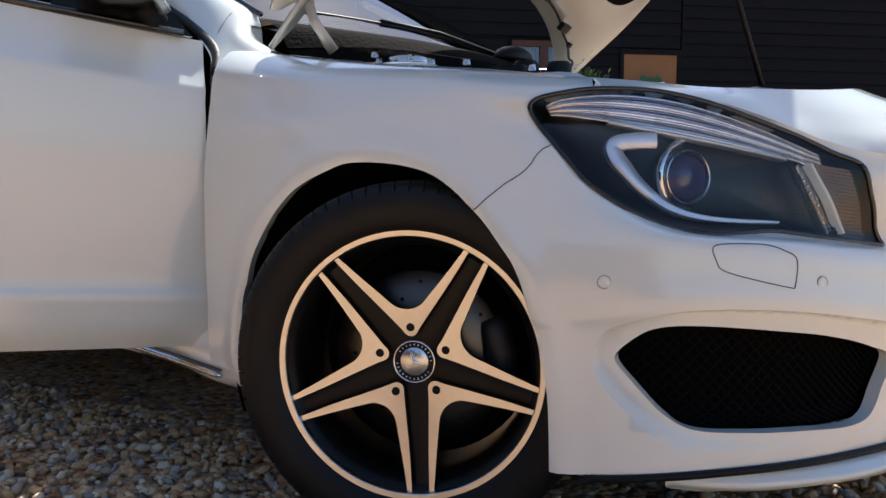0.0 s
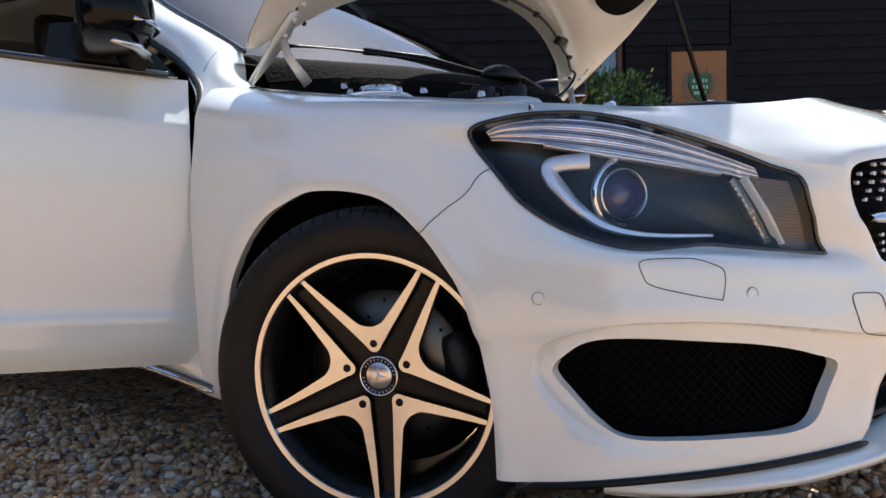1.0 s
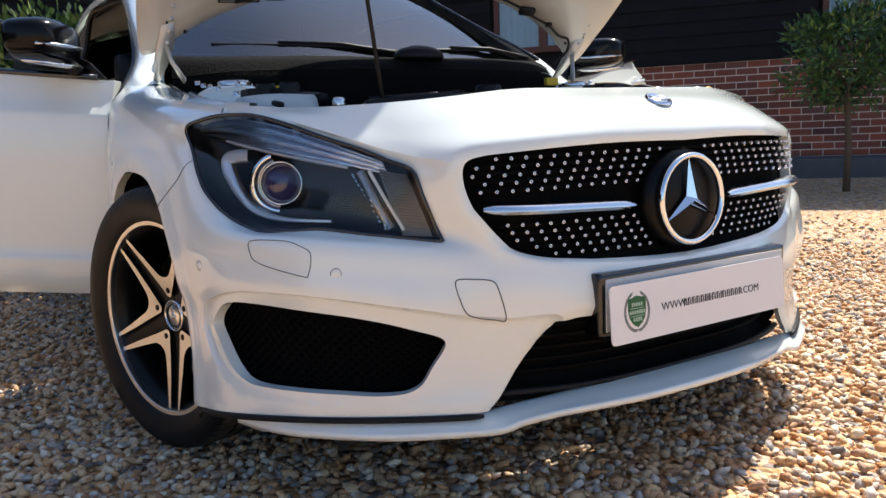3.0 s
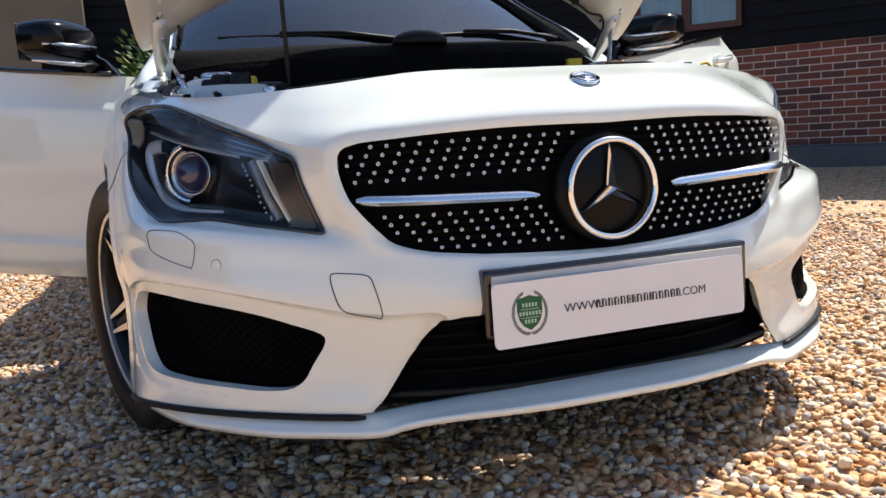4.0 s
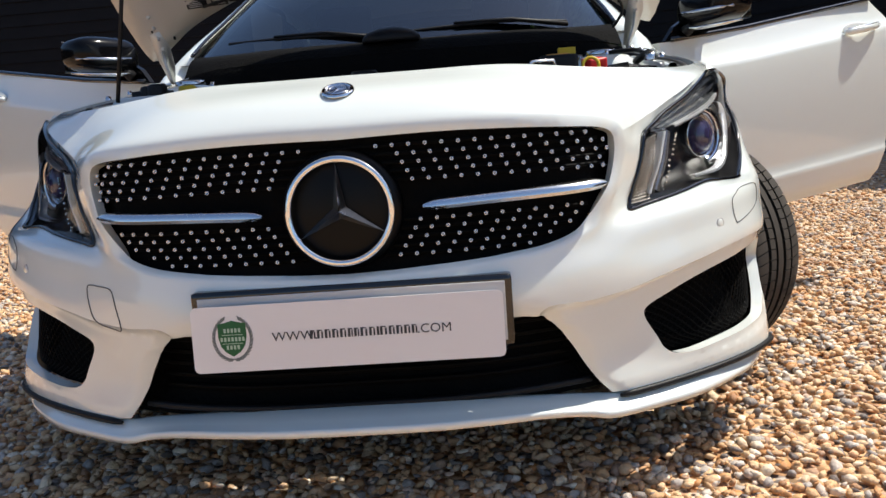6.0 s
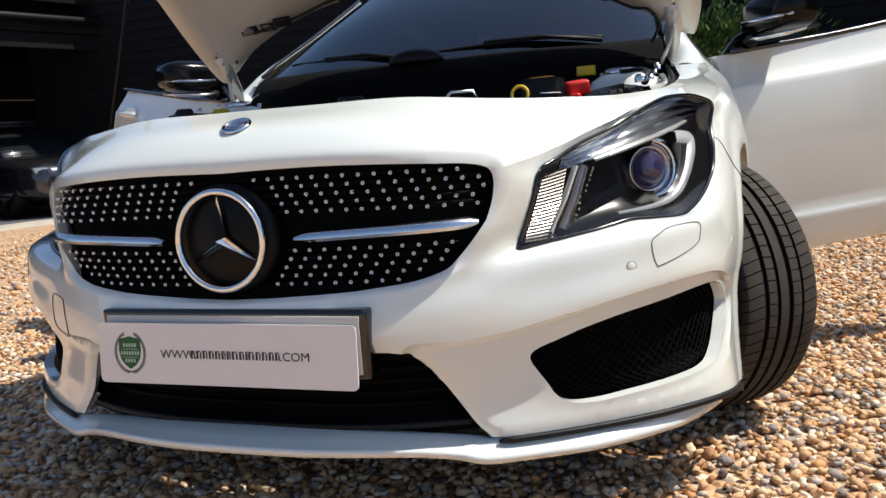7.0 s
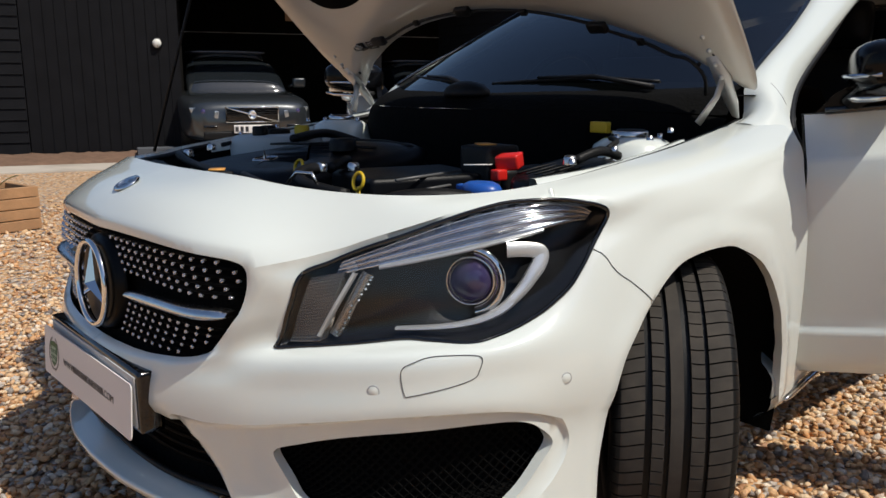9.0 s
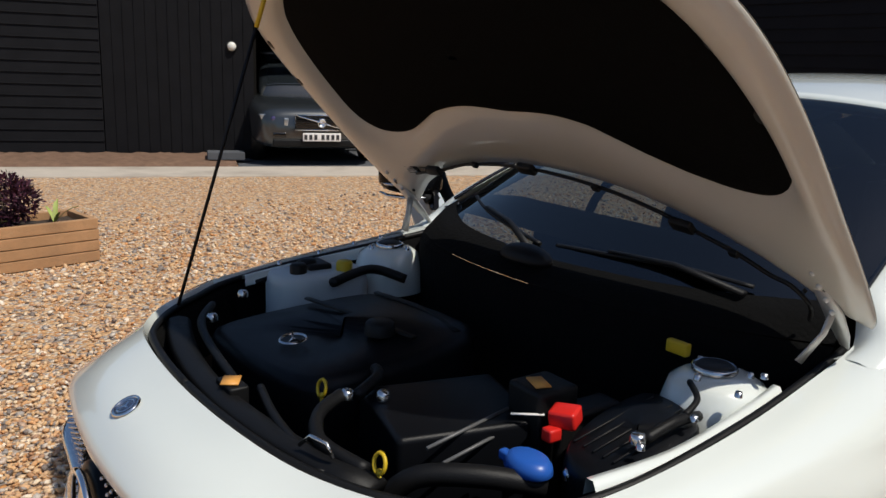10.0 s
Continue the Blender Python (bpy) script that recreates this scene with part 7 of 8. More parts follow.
def shield_sign():
    """A green shield with a wreath round it, lettering as bars."""
    s = thing("shield_sign", "green shield sign with grey leaf wreath on a door", "sign")
    M = HOUSE @ Matrix.Translation((-0.12, 0.055, 1.71)) @ Matrix.Scale(-1, 4, (0, 1, 0))
    half = [(0.0, 0.15), (0.05, 0.145), (0.10, 0.165), (0.145, 0.13), (0.135, 0.02), (0.11, -0.07), (0.06, -0.135), (0.0, -0.17)]
    line = half + [(-x, z) for x, z in half[::-1][1:-1]]
    bm = bmesh.new()
    fill(bm, line, 0.018, M)
    part("shield", bm, GREEN, s, smooth=False)
    for z, w in ((0.075, 0.075), (0.0, 0.085), (-0.07, 0.06)):
        bm = bmesh.new()
        for i in range(5):
            x = -w + 2 * w * i / 4
            box(bm, (x - 0.011, -0.004, z - 0.021), (x + 0.011, 0.002, z + 0.021), 0, M)
        part("lettering_bar", bm, MARK, s, smooth=False)
    for sg in (-1, 1):
        for i in range(15):
            a = radians(-88 + 150 * i / 14)
            c = Vector((sg * 0.185 * math.cos(a), 0.006, 0.20 * math.sin(a)))
            t = Vector((-sg * math.sin(a), 0, math.cos(a)))
            o = Vector((sg * math.cos(a), 0, math.sin(a)))
            bm = bmesh.new()
            d = (t * 0.8 + o * (0.5 if i % 2 else -0.4)).normalized()
            wv = Vector((-d.z, 0, d.x))
            pts = [c, c + d * 0.026 + wv * 0.012, c + d * 0.056, c + d * 0.026 - wv * 0.012]
            vs = [bm.verts.new(M @ p) for p in pts] + [bm.verts.new(M @ (p + Vector((0, 0.008, 0)))) for p in pts]
            bm.faces.new(vs[:4])
            bm.faces.new(vs[7:3:-1])
            for k in range(4):
                bm.faces.new((vs[k], vs[(k + 1) % 4], vs[4 + (k + 1) % 4], vs[4 + k]))
            bmesh.ops.recalc_face_normals(bm, faces=bm.faces[:])
            part("wreath_leaf", bm, WREATH, s, smooth=False)


shield_sign()

crate = thing("wooden_box", "brown wooden box standing against a brick wall", "box")
for nm, lo, hi in (("box_body", (0.28, 0.03, 0.30), (0.54, 0.28, 0.78)), ("box_lid", (0.265, 0.02, 0.782), (0.555, 0.30, 0.815))):
    bm = bmesh.new()
    box(bm, lo, hi, 0.006, HOUSE)
    part(nm, bm, OLIVE, crate, smooth=False)


# ---------------------------------------------------------------- trees and shrubs
def leaf_cloud(name, centres, dirs, length, width, mat, parent, seed, matidx=None):
    """Small folded leaves, each two quads."""
    g = np.random.default_rng(seed)
    n = len(centres)
    d = dirs / np.linalg.norm(dirs, axis=1, keepdims=True)
    up = g.normal(0, 1, (n, 3))
    s = np.cross(d, up)
    s /= np.linalg.norm(s, axis=1, keepdims=True)
    nn = np.cross(s, d)
    L = (length * g.uniform(0.7, 1.25, n))[:, None]
    W = (width * g.uniform(0.7, 1.2, n))[:, None] * 0.5
    b0 = centres
    mid = centres + d * L * 0.5 - nn * L * 0.04
    tip = centres + d * L
    l = mid + s * W + nn * W * 0.35
    r = mid - s * W + nn * W * 0.35
    V = np.stack((b0, l, tip, r, mid), 1).reshape(-1, 3)
    base = (np.arange(n) * 5)[:, None]
    F = np.concatenate((base + np.array([[0, 1, 4]]), base + np.array([[1, 2, 4]]), base + np.array([[2, 3, 4]]), base + np.array([[3, 0, 4]])))
    mi = None
    if matidx is not None:
        mi = np.tile(matidx, 4)
    return soup(name, V, F, mat if isinstance(mat, list) else [mat], parent, midx=mi)


def clumps(g, n, centre, rad, lumps=40, depth=0.4):
    """Leaf places on a lumpy ball."""
    lc = g.normal(0, 1, (lumps, 3))
    lc /= np.linalg.norm(lc, axis=1, keepdims=True)
    lc *= g.uniform(0.62, 1.0, (lumps, 1))
    pick = g.integers(0, lumps, n)
    off = g.normal(0, 1, (n, 3))
    off /= np.linalg.norm(off, axis=1, keepdims=True)
    p = lc[pick] + off * g.uniform(0.05, depth, (n, 1)) * 0.75
    dirs = off + 0.6 * lc[pick] + np.array((0, 0, 0.3))
    return np.array(centre) + p * np.array(rad), dirs


def bay_tree():
    base = Vector((5.456, 2.163, 0))
    gz = float(ground_z(np.array(base.x), np.array(base.y)))
    t = thing("bay_tree", "clipped round-headed bay tree with bright young shoots", "tree", at=Matrix.Translation((base.x, base.y, gz)))
    bm = bmesh.new()
    tube(bm, [(0, 0, -0.03), (0.012, 0.0, 0.4), (-0.008, 0.01, 0.8), (0.0, 0.0, 1.02)], [0.034, 0.028, 0.025, 0.02])
    g = random.Random(5)
    for i in range(9):
        a = i * 2.4
        e = Vector((0.36 * math.cos(a), 0.36 * math.sin(a), 1.02 + 0.35 * g.random()))
        tube(bm, [(0, 0, 0.86 + 0.015 * i), e * 0.5 + Vector((0, 0, 0.5)), e], [0.012, 0.008, 0.003], 5)
    part("trunk", bm, BARK, t)
    n2 = np.random.default_rng(12)
    P, D = clumps(n2, 5200, (0, 0, 1.17), (0.54, 0.54, 0.40), 80)
    leaf_cloud("crown", P, D, 0.062, 0.026, BAYLEAF, t, 3)
    P2, D2 = clumps(n2, 90, (0, 0, 1.21), (0.54, 0.54, 0.41), 16, 0.3)
    ok = P2[:, 2] > 1.36
    tips = leaf_cloud("young_shoots", P2[ok] + np.array((0, 0, 0.05)), D2[ok] + np.array((0, 0, 1.0)), 0.06, 0.022, NEWLEAF, t, 4)
    tips["label"] = "bright yellow-green young leaves"


bay_tree()


def hedge(at, size, n, seed):
    h = thing("hedge", "leafy green hedge behind the yard", "hedge", at=Matrix.Translation(at))
    g = np.random.default_rng(seed)
    bm = bmesh.new()
    for i in range(7):
        x = size[0] * (i / 6 - 0.5) * 1.6
        tube(bm, [(x, 0, 0), (x + 0.05, 0.04, size[2] * 0.8), (x - 0.06, 0, size[2] * 1.5)], [0.03, 0.022, 0.008], 6)
    part("stems", bm, BARK, h)
    P, D = clumps(g, n, (0, 0, size[2]), size, 220, 0.55)
    P[:, 2] = np.maximum(P[:, 2], 0.03)
    leaf_cloud("foliage", P, D, 0.10, 0.055, HEDGEM, h, seed + 1)


hedge((0.25, 7.2, 0), (1.5, 0.6, 0.95), 24000, 21)
wall_box("wall_rear", Matrix.Identity(4), (-2.42, 7.6, 0), (-1.36, 7.9, 3.2), RENDERW, "beige rendered wall end behind the yard")
wall_back = wall_box("wall_back", Matrix.Identity(4), (-9.5, 8.2, 0), (4.5, 8.5, 4.2), CLAD, "black boarded wall closing the yard")
boards(wall_back, Matrix.Translation((0, 8.2, 0)) @ Matrix.Diagonal((1, -1, 1, 1)), -9.5, 4.5, 0.2, 4.2)


def planter():
    M = planar((-4.393, 0.148), (0.1912, -0.9817))
    if (M.to_3x3() @ Vector((0, 1, 0))).x > 0:
        M = M @ Matrix.Diagonal((1, -1, 1, 1))
    # along the long face, then away from the car
    p = thing("planter", "low planter of stacked tan timber planks", "planter")
    L, Dp, h, n = 1.65, 0.46, 0.076, 4
    g = random.Random(9)
    for i in range(n):
        z = 0.004 + i * h
        e = g.uniform(-0.004, 0.004)
        for lo, hi in (((0.0, 0.0 + e, z), (L, 0.042 + e, z + h - 0.006)), ((0.0, Dp - 0.042 + e, z), (L, Dp + e, z + h - 0.006)),
                       ((0.0, 0.044 + e, z), (0.042, Dp - 0.044, z + h - 0.006)), ((L - 0.042, 0.044 + e, z), (L, Dp - 0.044, z + h - 0.006))):
            bm = bmesh.new()
            box(bm, lo, hi, 0.006, M)
            bmesh.ops.recalc_face_normals(bm, faces=bm.faces[:])
            part("plank", bm, TIMBER, p, smooth=False)
    bm = bmesh.new()
    bmesh.ops.create_grid(bm, x_segments=24, y_segments=8, size=0.5)
    for v in bm.verts:
        x, y = v.co.x + 0.5, v.co.y + 0.5
        v.co = M @ Vector((0.043 + (L - 0.086) * x, 0.046 + (Dp - 0.092) * y, 0.255 + 0.015 * math.sin(31 * x + 17 * y) * math.cos(23 * y)))
    bmesh.ops.recalc_face_normals(bm, faces=bm.faces[:])
    part("soil", bm, SOIL, p)
    return M


PLANT = planter()


def ball_shrub(at, r):
    s = thing("ball_shrub", "dark purple-leaved ball shrub in a timber planter", "shrub", at=Matrix.Translation(at))
    bm = bmesh.new()
    for i in range(6):
        a = i * 1.05
        tube(bm, [(0, 0, -r - 0.02), (0.4 * r * math.cos(a), 0.4 * r * math.sin(a), -0.3 * r), (0.7 * r * math.cos(a), 0.7 * r * math.sin(a), 0.3 * r)], [0.008, 0.006, 0.003], 5)
    part("stems", bm, BARK, s)
    P, D = clumps(np.random.default_rng(31), 2600, (0, 0, 0), (r, r, r * 0.95), 60)
    leaf_cloud("crown", P, D, 0.032, 0.018, PURPLE, s, 32)


ball_shrub(PLANT @ Vector((0.52, 0.24, 0.44)), 0.19)


def tuft(at, n, length, seed, mat, name, label):
    s = thing(name, label, "plant", at=Matrix.Translation(at))
    g = random.Random(seed)
    for i in range(n):
        a = g.uniform(0, math.tau)
        lean = g.uniform(0.25, 0.9)
        ln = length * g.uniform(0.6, 1.1)
        d = Vector((math.cos(a), math.sin(a), 0))
        w = Vector((-d.y, d.x, 0))
        bm = bmesh.new()
        rows = []
        for k in range(6):
            q = k / 5
            c = d * (ln * lean * q) + Vector((0, 0, ln * (q - 0.55 * lean * q * q)))
            ww = 0.013 * math.sin(math.pi * (0.25 + 0.72 * q)) + 0.001
            rows.append((bm.verts.new(c + w * ww + Vector((0, 0, 0.006))), bm.verts.new(c), bm.verts.new(c - w * ww + Vector((0, 0, 0.006)))))
        for r0, r1 in zip(rows, rows[1:]):
            for j in (0, 1):
                bm.faces.new((r0[j], r0[j + 1], r1[j + 1], r1[j]))
        part("leaf", bm, mat, s)


tuft(PLANT @ Vector((0.66, 0.12, 0.258)), 14, 0.17, 41, BAYLEAF, "strap_leaf_plant", "green strap-leaved plant in a timber planter")
tuft(PLANT @ Vector((0.20, 0.24, 0.258)), 6, 0.20, 43, NEWLEAF, "young_seedling", "thin upright green seedling in a timber planter")

# ---------------------------------------------------------------- barn
wall_barn = wall_box("wall_barn", BARN, (-9.0, -0.25, 0.0), (-1.70, -0.001, 3.1), CLAD, "black weatherboard barn wall")
boards(wall_barn, BARN, -9.0, -1.70, 0.10, 3.1)
wall_panel = wall_box("wall_barn_doors", BARN, (-1.69, -0.25, 0.0), (0.33, 0.012, 3.1), CLAD, "plain black boarded barn wall panel")
for i in range(14):
    bm = bmesh.new()
    a = -1.69 + i * 0.1443
    box(bm, (a + 0.003, 0.0, 0.08), (a + 0.141, 0.022 + 0.002 * (i % 3), 2.3), 0.003, BARN)
    part("plank", bm, CLAD, wall_panel, smooth=False)
boards(wall_panel, BARN, -1.69, 0.33, 2.3, 3.1)
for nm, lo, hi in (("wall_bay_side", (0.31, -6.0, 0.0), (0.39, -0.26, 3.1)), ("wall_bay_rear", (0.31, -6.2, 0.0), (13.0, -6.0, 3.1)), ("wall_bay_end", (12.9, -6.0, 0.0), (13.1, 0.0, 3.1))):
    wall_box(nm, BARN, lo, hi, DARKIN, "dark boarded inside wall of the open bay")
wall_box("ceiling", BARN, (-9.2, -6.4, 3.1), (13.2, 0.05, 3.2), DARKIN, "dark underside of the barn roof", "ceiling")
wall_box("wall_barn_gable", BARN, (5.5, -6.2, 2.98), (13.2, 0.04, 5.4), CLAD, "taller black boarded barn end")
wall_box("fascia", BARN, (0.33, 0.03, 2.42), (13.2, 0.09, 2.64), CLAD, "black timber beam over the open bay", "trim", 0.01)
wall_box("eaves_board", BARN, (-9.2, 0.055, 2.65), (13.2, 0.14, 2.86), CLAD, "black eaves board along the barn", "trim", 0.01)
bm = bmesh.new()
tube(bm, [BARN @ Vector((-9.2, 0.20, 2.83)), BARN @ Vector((13.2, 0.20, 2.83))], 0.055, 10)
tagged(obj("gutter", bm, BLACK), "black rain gutter along the barn eaves", "gutter", kind="structure")
for i, a in enumerate((3.3, 7.0, 10.7)):
    wall_box("bay_post", BARN, (a - 0.075, -0.10, 0.0), (a + 0.075, 0.025, 2.64), CLAD, "black timber post of the open bay", "post", 0.008)
wall_box("bay_rail", BARN, (0.6, -5.2, 2.10), (12.5, -5.18, 2.115), GREYP, "thin pale rail across the bay", "rail")
wall_box("hanging_plank", BARN, (2.30, -2.0, 2.12), (2.42, -1.96, 2.6), TIMBER, "short brown plank hanging in the bay", "plank")
wall_box("concrete_strip", BARN, (-9.5, 0.95, -0.20), (13.5, 1.86, 0.015), CONCRETE, "pale concrete strip in front of the barn", "kerb", 0.012)
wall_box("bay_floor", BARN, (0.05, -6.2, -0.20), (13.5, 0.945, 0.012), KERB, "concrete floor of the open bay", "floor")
bm = bmesh.new()
g = random.Random(3)
n = 150
rows = []
for i in range(n + 1):
    a = -9.5 + 9.53 * i / n
    rows.append([bm.verts.new(BARN @ Vector((a, o, z + g.uniform(-0.012, 0.012)))) for o, z in ((0.0, 0.10), (0.2, 0.09), (0.5, 0.06), (0.85, 0.035), (0.96, -0.04))])
for r0, r1 in zip(rows, rows[1:]):
    for j in range(4):
        bm.faces.new((r0[j], r0[j + 1], r1[j + 1], r1[j]))
bmesh.ops.recalc_face_normals(bm, faces=bm.faces[:])
tagged(obj("earth_strip", bm, EARTH), "strip of brown earth at the barn foot", "ground", kind="structure")
blk = bmesh.new()
box(blk, (-0.35, 0.30, 0.06), (0.15, 0.60, 0.165), 0.012, BARN)
tagged(obj("concrete_block", blk, KERB, smooth=False), "dark concrete block lying at the barn foot", "block")

lamp = thing("bulkhead_lamp", "small round pale bulkhead lamp on black boards", "lamp")
bm = bmesh.new()
bmesh.ops.create_uvsphere(bm, u_segments=20, v_segments=10, radius=0.062)
for v in bm.verts:
    v.co = BARN @ (Vector((v.co.x, max(v.co.y, -0.02) * 0.7 + 0.06, v.co.z)) + Vector((0.03, 0, 1.60)))
part("glass_bowl", bm, LAMPW, lamp)
bm = bmesh.new()
lathe(bm, [(0.0, 0.024), (0.078, 0.024), (0.078, 0.05), (0.062, 0.052)], "y", 24)
for v in bm.verts:
    v.co = BARN @ (v.co + Vector((0.03, 0, 1.60)))
part("base_ring", bm, BLACK, lamp)


# ---------------------------------------------------------------- parked cars in the bay
def parked_car(name, label, at, turn, paint, W, H, hood, grille, lamp_z, gl):
    """A whole car, its nose towards -y in its own axes."""
    c = thing(name, label, "car", at=at @ Matrix.Rotation(turn, 4, "Z"))

    def loft(rows, m, nm, lab="", half=12):
        bm = bmesh.new()
        rings = []
        for y, w, z0, z1, e in rows:
            ring = []
            for k in range(2 * half):
                a = math.tau * (k + 0.5) / (2 * half)
                cx, sz = math.cos(a), math.sin(a)
                x = w * math.copysign(abs(cx) ** e, cx)
                z = (z0 + z1) / 2 + (z1 - z0) / 2 * math.copysign(abs(sz) ** e, sz)
                ring.append(bm.verts.new((x, y, z)))
            rings.append(ring)
        for r0, r1 in zip(rings, rings[1:]):
            for k in range(2 * half):
                bm.faces.new((r0[k], r0[(k + 1) % (2 * half)], r1[(k + 1) % (2 * half)], r1[k]))
        bm.faces.new(rings[0][::-1])
        bm.faces.new(rings[-1])
        bmesh.ops.recalc_face_normals(bm, faces=bm.faces[:])
        return part(nm, bm, m, c, lab)

    h = W / 2
    loft([(0.0, h * 0.70, 0.30, hood - 0.22, 0.45), (0.06, h * 0.84, 0.25, hood - 0.14, 0.42), (0.22, h * 0.94, 0.22, hood - 0.06, 0.40), (0.6, h * 0.99, 0.21, hood - 0.02, 0.38),
          (1.25, h, 0.21, hood + 0.05, 0.36), (2.4, h, 0.21, hood + 0.08, 0.34), (3.7, h, 0.22, hood + 0.10, 0.36), (4.35, h * 0.92, 0.30, hood + 0.08, 0.42)], paint, "body")
    loft([(1.15, h * 0.80, hood - 0.02, hood + 0.03, 0.6), (1.55, h * 0.78, hood, (H + hood) / 2 + 0.05, 0.5), (2.05, h * 0.70, hood, H - 0.03, 0.45), (2.6, h * 0.69, hood, H, 0.45),
          (3.6, h * 0.66, hood, H - 0.06, 0.45), (4.2, h * 0.60, hood, hood + 0.12, 0.5)], DARKGLASS, "glasshouse", "dark windscreen and side glass")
    loft([(2.02, h * 0.64, H - 0.06, H + 0.002, 0.5), (2.6, h * 0.66, H - 0.05, H + 0.02, 0.5), (3.6, h * 0.62, H - 0.11, H - 0.03, 0.5)], paint, "roof")
    gw, g0, g1 = grille
    for k in ((-1, 1) if gl == 2 else (0,)):
        x0, x1 = (-gw, gw) if k == 0 else ((k * 0.03, k * gw) if k > 0 else (k * gw, k * 0.03))
        bm = bmesh.new()
        box(bm, (x0, -0.03, g0), (x1, 0.04, g1), 0.02)
        gr = part("grille", bm, GLOSS, c, "black grille with bright surround")
        bm = bmesh.new()
        loop = [(x0, g0), (x1, g0), (x1, g1), (x0, g1), (x0, g0)]
        tube(bm, [(x, -0.034, z) for x, z in loop], 0.009, 6)
        part("grille_surround", bm, CHROME, gr)
        nb = 7
        for i in range(nb):
            bm = bmesh.new()
            if gl == 2:
                x = x0 + (x1 - x0) * (i + 1) / (nb + 1)
                box(bm, (x - 0.006, -0.046, g0 + 0.01), (x + 0.006, -0.02, g1 - 0.01), 0.002)
            else:
                z = g0 + (g1 - g0) * (i + 1) / (nb + 1)
                box(bm, (x0 + 0.01, -0.040, z - 0.004), (x1 - 0.01, -0.02, z + 0.004), 0.002)
            part("grille_bar", bm, CHROME if gl == 2 else BLACK, gr)
    if gl == 1:
        bm = bmesh.new()
        tube(bm, [(gw * 0.9, -0.045, g1 - 0.01), (-gw * 0.9, -0.045, g0 + 0.01)], 0.012, 6)
        part("diagonal_bar", bm, CHROME, c, "bright diagonal bar across the grille")
        bm = bmesh.new()
        lathe(bm, [(0.05, -0.062), (0.062, -0.056), (0.062, -0.048), (0.0, -0.046)], "y", 20)
        for v in bm.verts:
            v.co.z += (g0 + g1) / 2
        part("grille_emblem", bm, CHROME, c)
    for s in (-1, 1):
        bm = bmesh.new()
        pts = [(s * h * 0.50, lamp_z - 0.05), (s * h * 0.86, lamp_z - 0.01), (s * h * 0.90, lamp_z + 0.10), (s * h * 0.78, lamp_z + 0.10), (s * h * 0.48, lamp_z + 0.05)]
        fill(bm, pts if s > 0 else pts[::-1], 0.10, bev=0.012)
        for v in bm.verts:
            v.co.y += -0.015 + 0.55 * max(0.0, abs(v.co.x) / h - 0.5) ** 1.5
        hl = part("headlight", bm, LAMPCLEAR, c, "clear headlight in a dark surround")
        bm = bmesh.new()
        bmesh.ops.create_uvsphere(bm, u_segments=14, v_segments=8, radius=0.045, matrix=Matrix.Translation((s * h * 0.70, 0.05, lamp_z + 0.04)))
        part("lamp_bowl", bm, PROJ, hl)
        bm = bmesh.new()
        box(bm, (s * h * 0.62 - 0.09, -0.012, 0.40), (s * h * 0.62 + 0.09, 0.06, 0.46), 0.015)
        part("fog_lamp", bm, GLOSS, c)
        bm = bmesh.new()
        tube(bm, [(s * h * 0.94, 1.62, hood + 0.08), (s * h * 1.02, 1.58, hood + 0.12)], 0.02, 6)
        box(bm, (s * h * 1.11 - 0.10, 1.50, hood + 0.07), (s * h * 1.11 + 0.10, 1.62, hood + 0.22), 0.035)
        part("door_mirror", bm, paint if gl == 1 else SATIN, c)
        for y in (0.85, 3.45):
            bm = bmesh.new()
            lathe(bm, [(0.20, -0.09), (0.31, -0.10), (0.335, -0.06), (0.335, 0.06), (0.31, 0.10), (0.20, 0.09)], "x", 28)
            bmesh.ops.translate(bm, verts=bm.verts[:], vec=(s * (h - 0.11), y, 0.335))
            wh = part("wheel", bm, RUBBER, c)
            bm = bmesh.new()
            lathe(bm, [(0.0, 0.03), (0.05, 0.05), (0.20, 0.07), (0.215, 0.09), (0.205, -0.05)], "x", 24)
            for v in bm.verts:
                v.co = Vector((s * (h - 0.11 + v.co.x), y + v.co.y, 0.335 + v.co.z))
            part("rim", bm, SATIN, wh)
    bm = bmesh.new()
    box(bm, (-h * 0.72, -0.02, 0.27), (h * 0.72, 0.10, 0.37), 0.02)
    part("lower_intake", bm, BLACK, c)
    bm = bmesh.new()
    box(bm, (-0.26, -0.062, g0 - 0.15), (0.26, -0.03, g0 - 0.04), 0.006)
    np_ = part("number_plate", bm, PLATEW, c, "white number plate with dark bars")
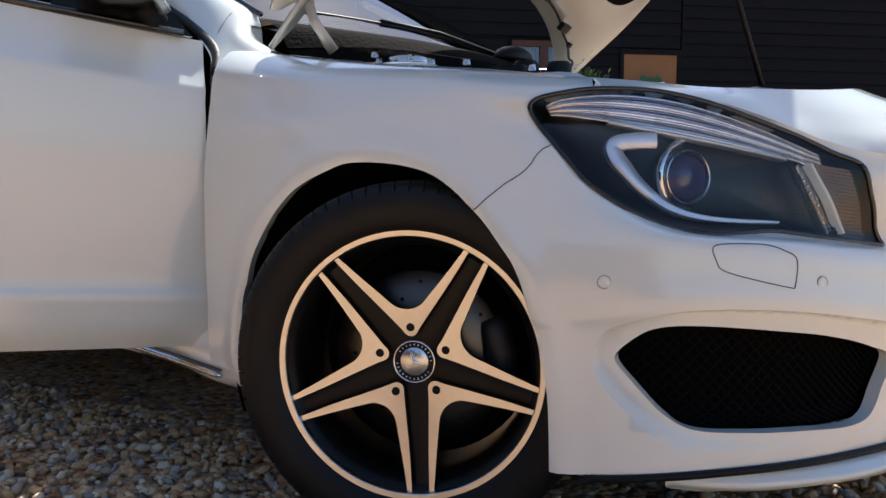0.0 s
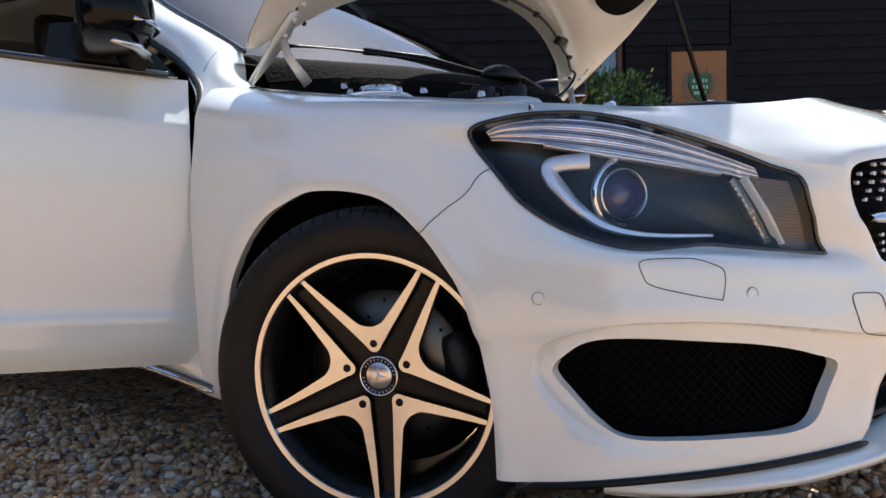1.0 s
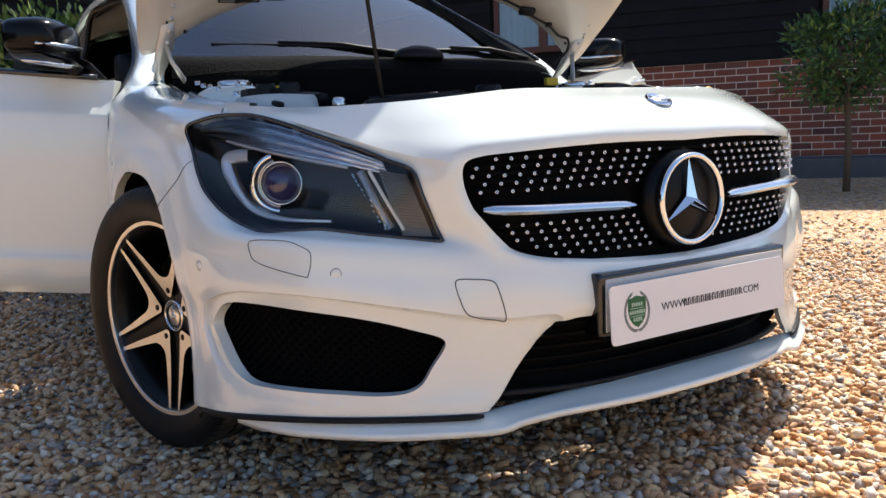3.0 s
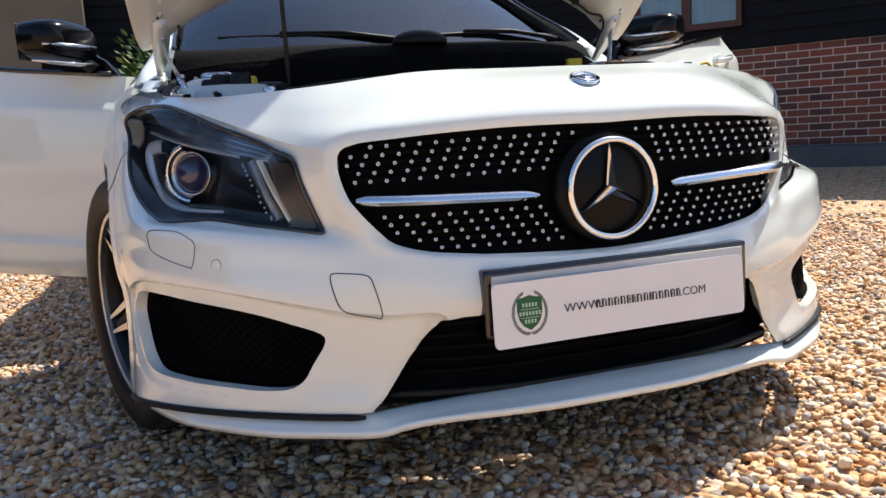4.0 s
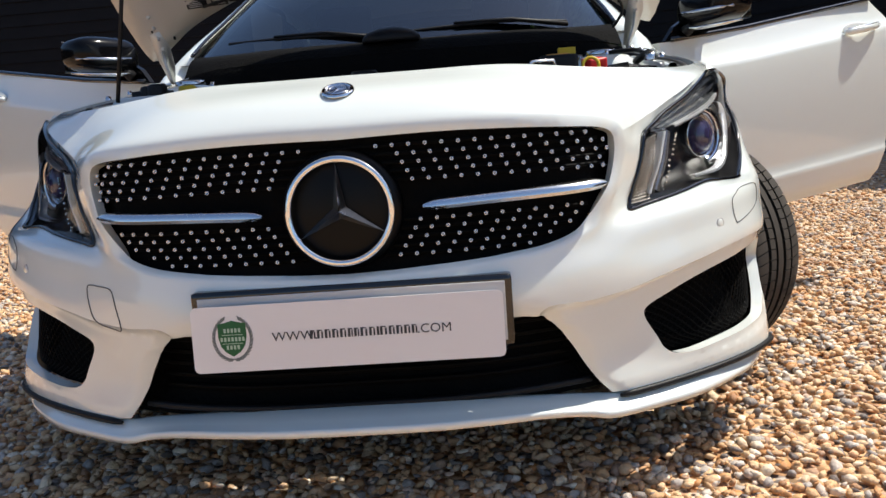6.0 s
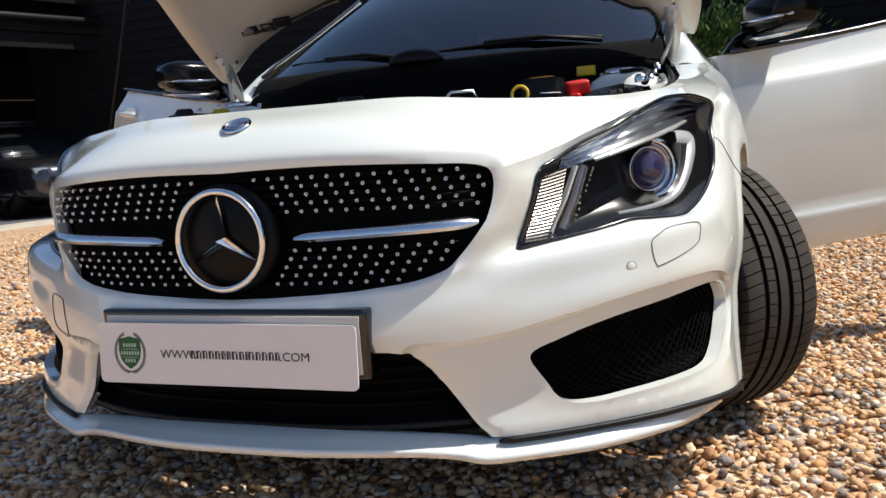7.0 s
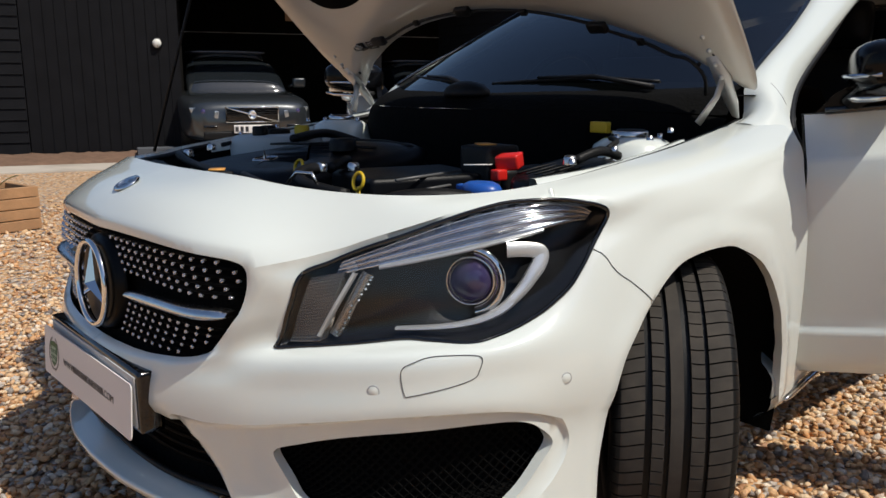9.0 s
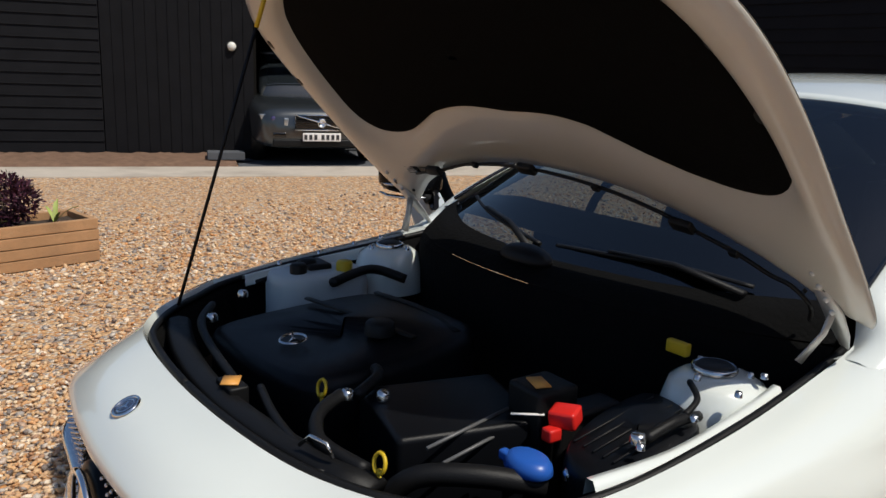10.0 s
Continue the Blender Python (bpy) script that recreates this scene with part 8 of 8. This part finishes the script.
    for i in range(7):
        bm = bmesh.new()
        x = -0.215 + i * 0.068 + (0.03 if i > 3 else 0.0)
        box(bm, (x - 0.021, -0.066, g0 - 0.13), (x + 0.021, -0.060, g0 - 0.06), 0.002)
        part("plate_bar", bm, INK, np_, smooth=False)
    return c


TURN = math.pi / 2
AT1 = BARN @ Matrix.Translation((1.16, 0.95, 0.015)) @ Matrix.Rotation(math.pi, 4, "Z")
AT2 = BARN @ Matrix.Translation((4.60, 0.75, 0.015)) @ Matrix.Rotation(math.pi, 4, "Z")
parked_car("grey_suv", "grey estate car with black grille parked in the bay", AT1, 0.0, GREYPAINT, 1.84, 1.55, 0.90, (0.36, 0.50, 0.70), 0.60, 1)
parked_car("dark_saloon", "dark car with twin chrome-barred grille in the bay", AT2, 0.0, DARKPAINT, 1.86, 1.45, 0.86, (0.30, 0.50, 0.72), 0.60, 2)

# ---------------------------------------------------------------- bricks of the house wall
bm = bmesh.new()
box(bm, (-0.1075, -0.05, -0.0325), (0.1075, 0.0, 0.0325), 0.004)
brick_mesh = bpy.data.meshes.new("brick")
bm.to_mesh(brick_mesh)
bm.free()
brick_mesh.materials.append(BRICKO)
BV = np.array([v.co[:] for v in brick_mesh.vertices])
brick_mesh.calc_loop_triangles()
BF = np.array([t.vertices[:] for t in brick_mesh.loop_triangles])
g = random.Random(17)
rest, made = [], 0
for row in range(14):
    zc = 0.30 + 0.0766 * row + 0.037
    a = -8.55 + (0.1125 if row % 2 else 0.0)
    while a < 8.8:
        ac = a + 0.1125
        a += 0.225
        if -0.60 < ac < 0.36:
            continue
        o = g.uniform(-0.003, 0.002)
        M = HOUSE @ Matrix.Translation((ac, o, zc)) @ Matrix.Rotation(g.uniform(-0.006, 0.006), 4, "Y")
        if 1.75 < ac < 5.9 and made < 290:
            b = new("brick", brick_mesh)
            b.parent = wall_house
            b.matrix_world = M
            made += 1
        else:
            A = np.array(M)
            rest.append(BV @ A[:3, :3].T + A[:3, 3])
rb = soup("brick_rest", np.concatenate(rest), (BF[None] + (np.arange(len(rest)) * len(BV))[:, None, None]).reshape(-1, 3), [BRICKI], wall_house, smooth=False)
rb["kind"] = "stuff"
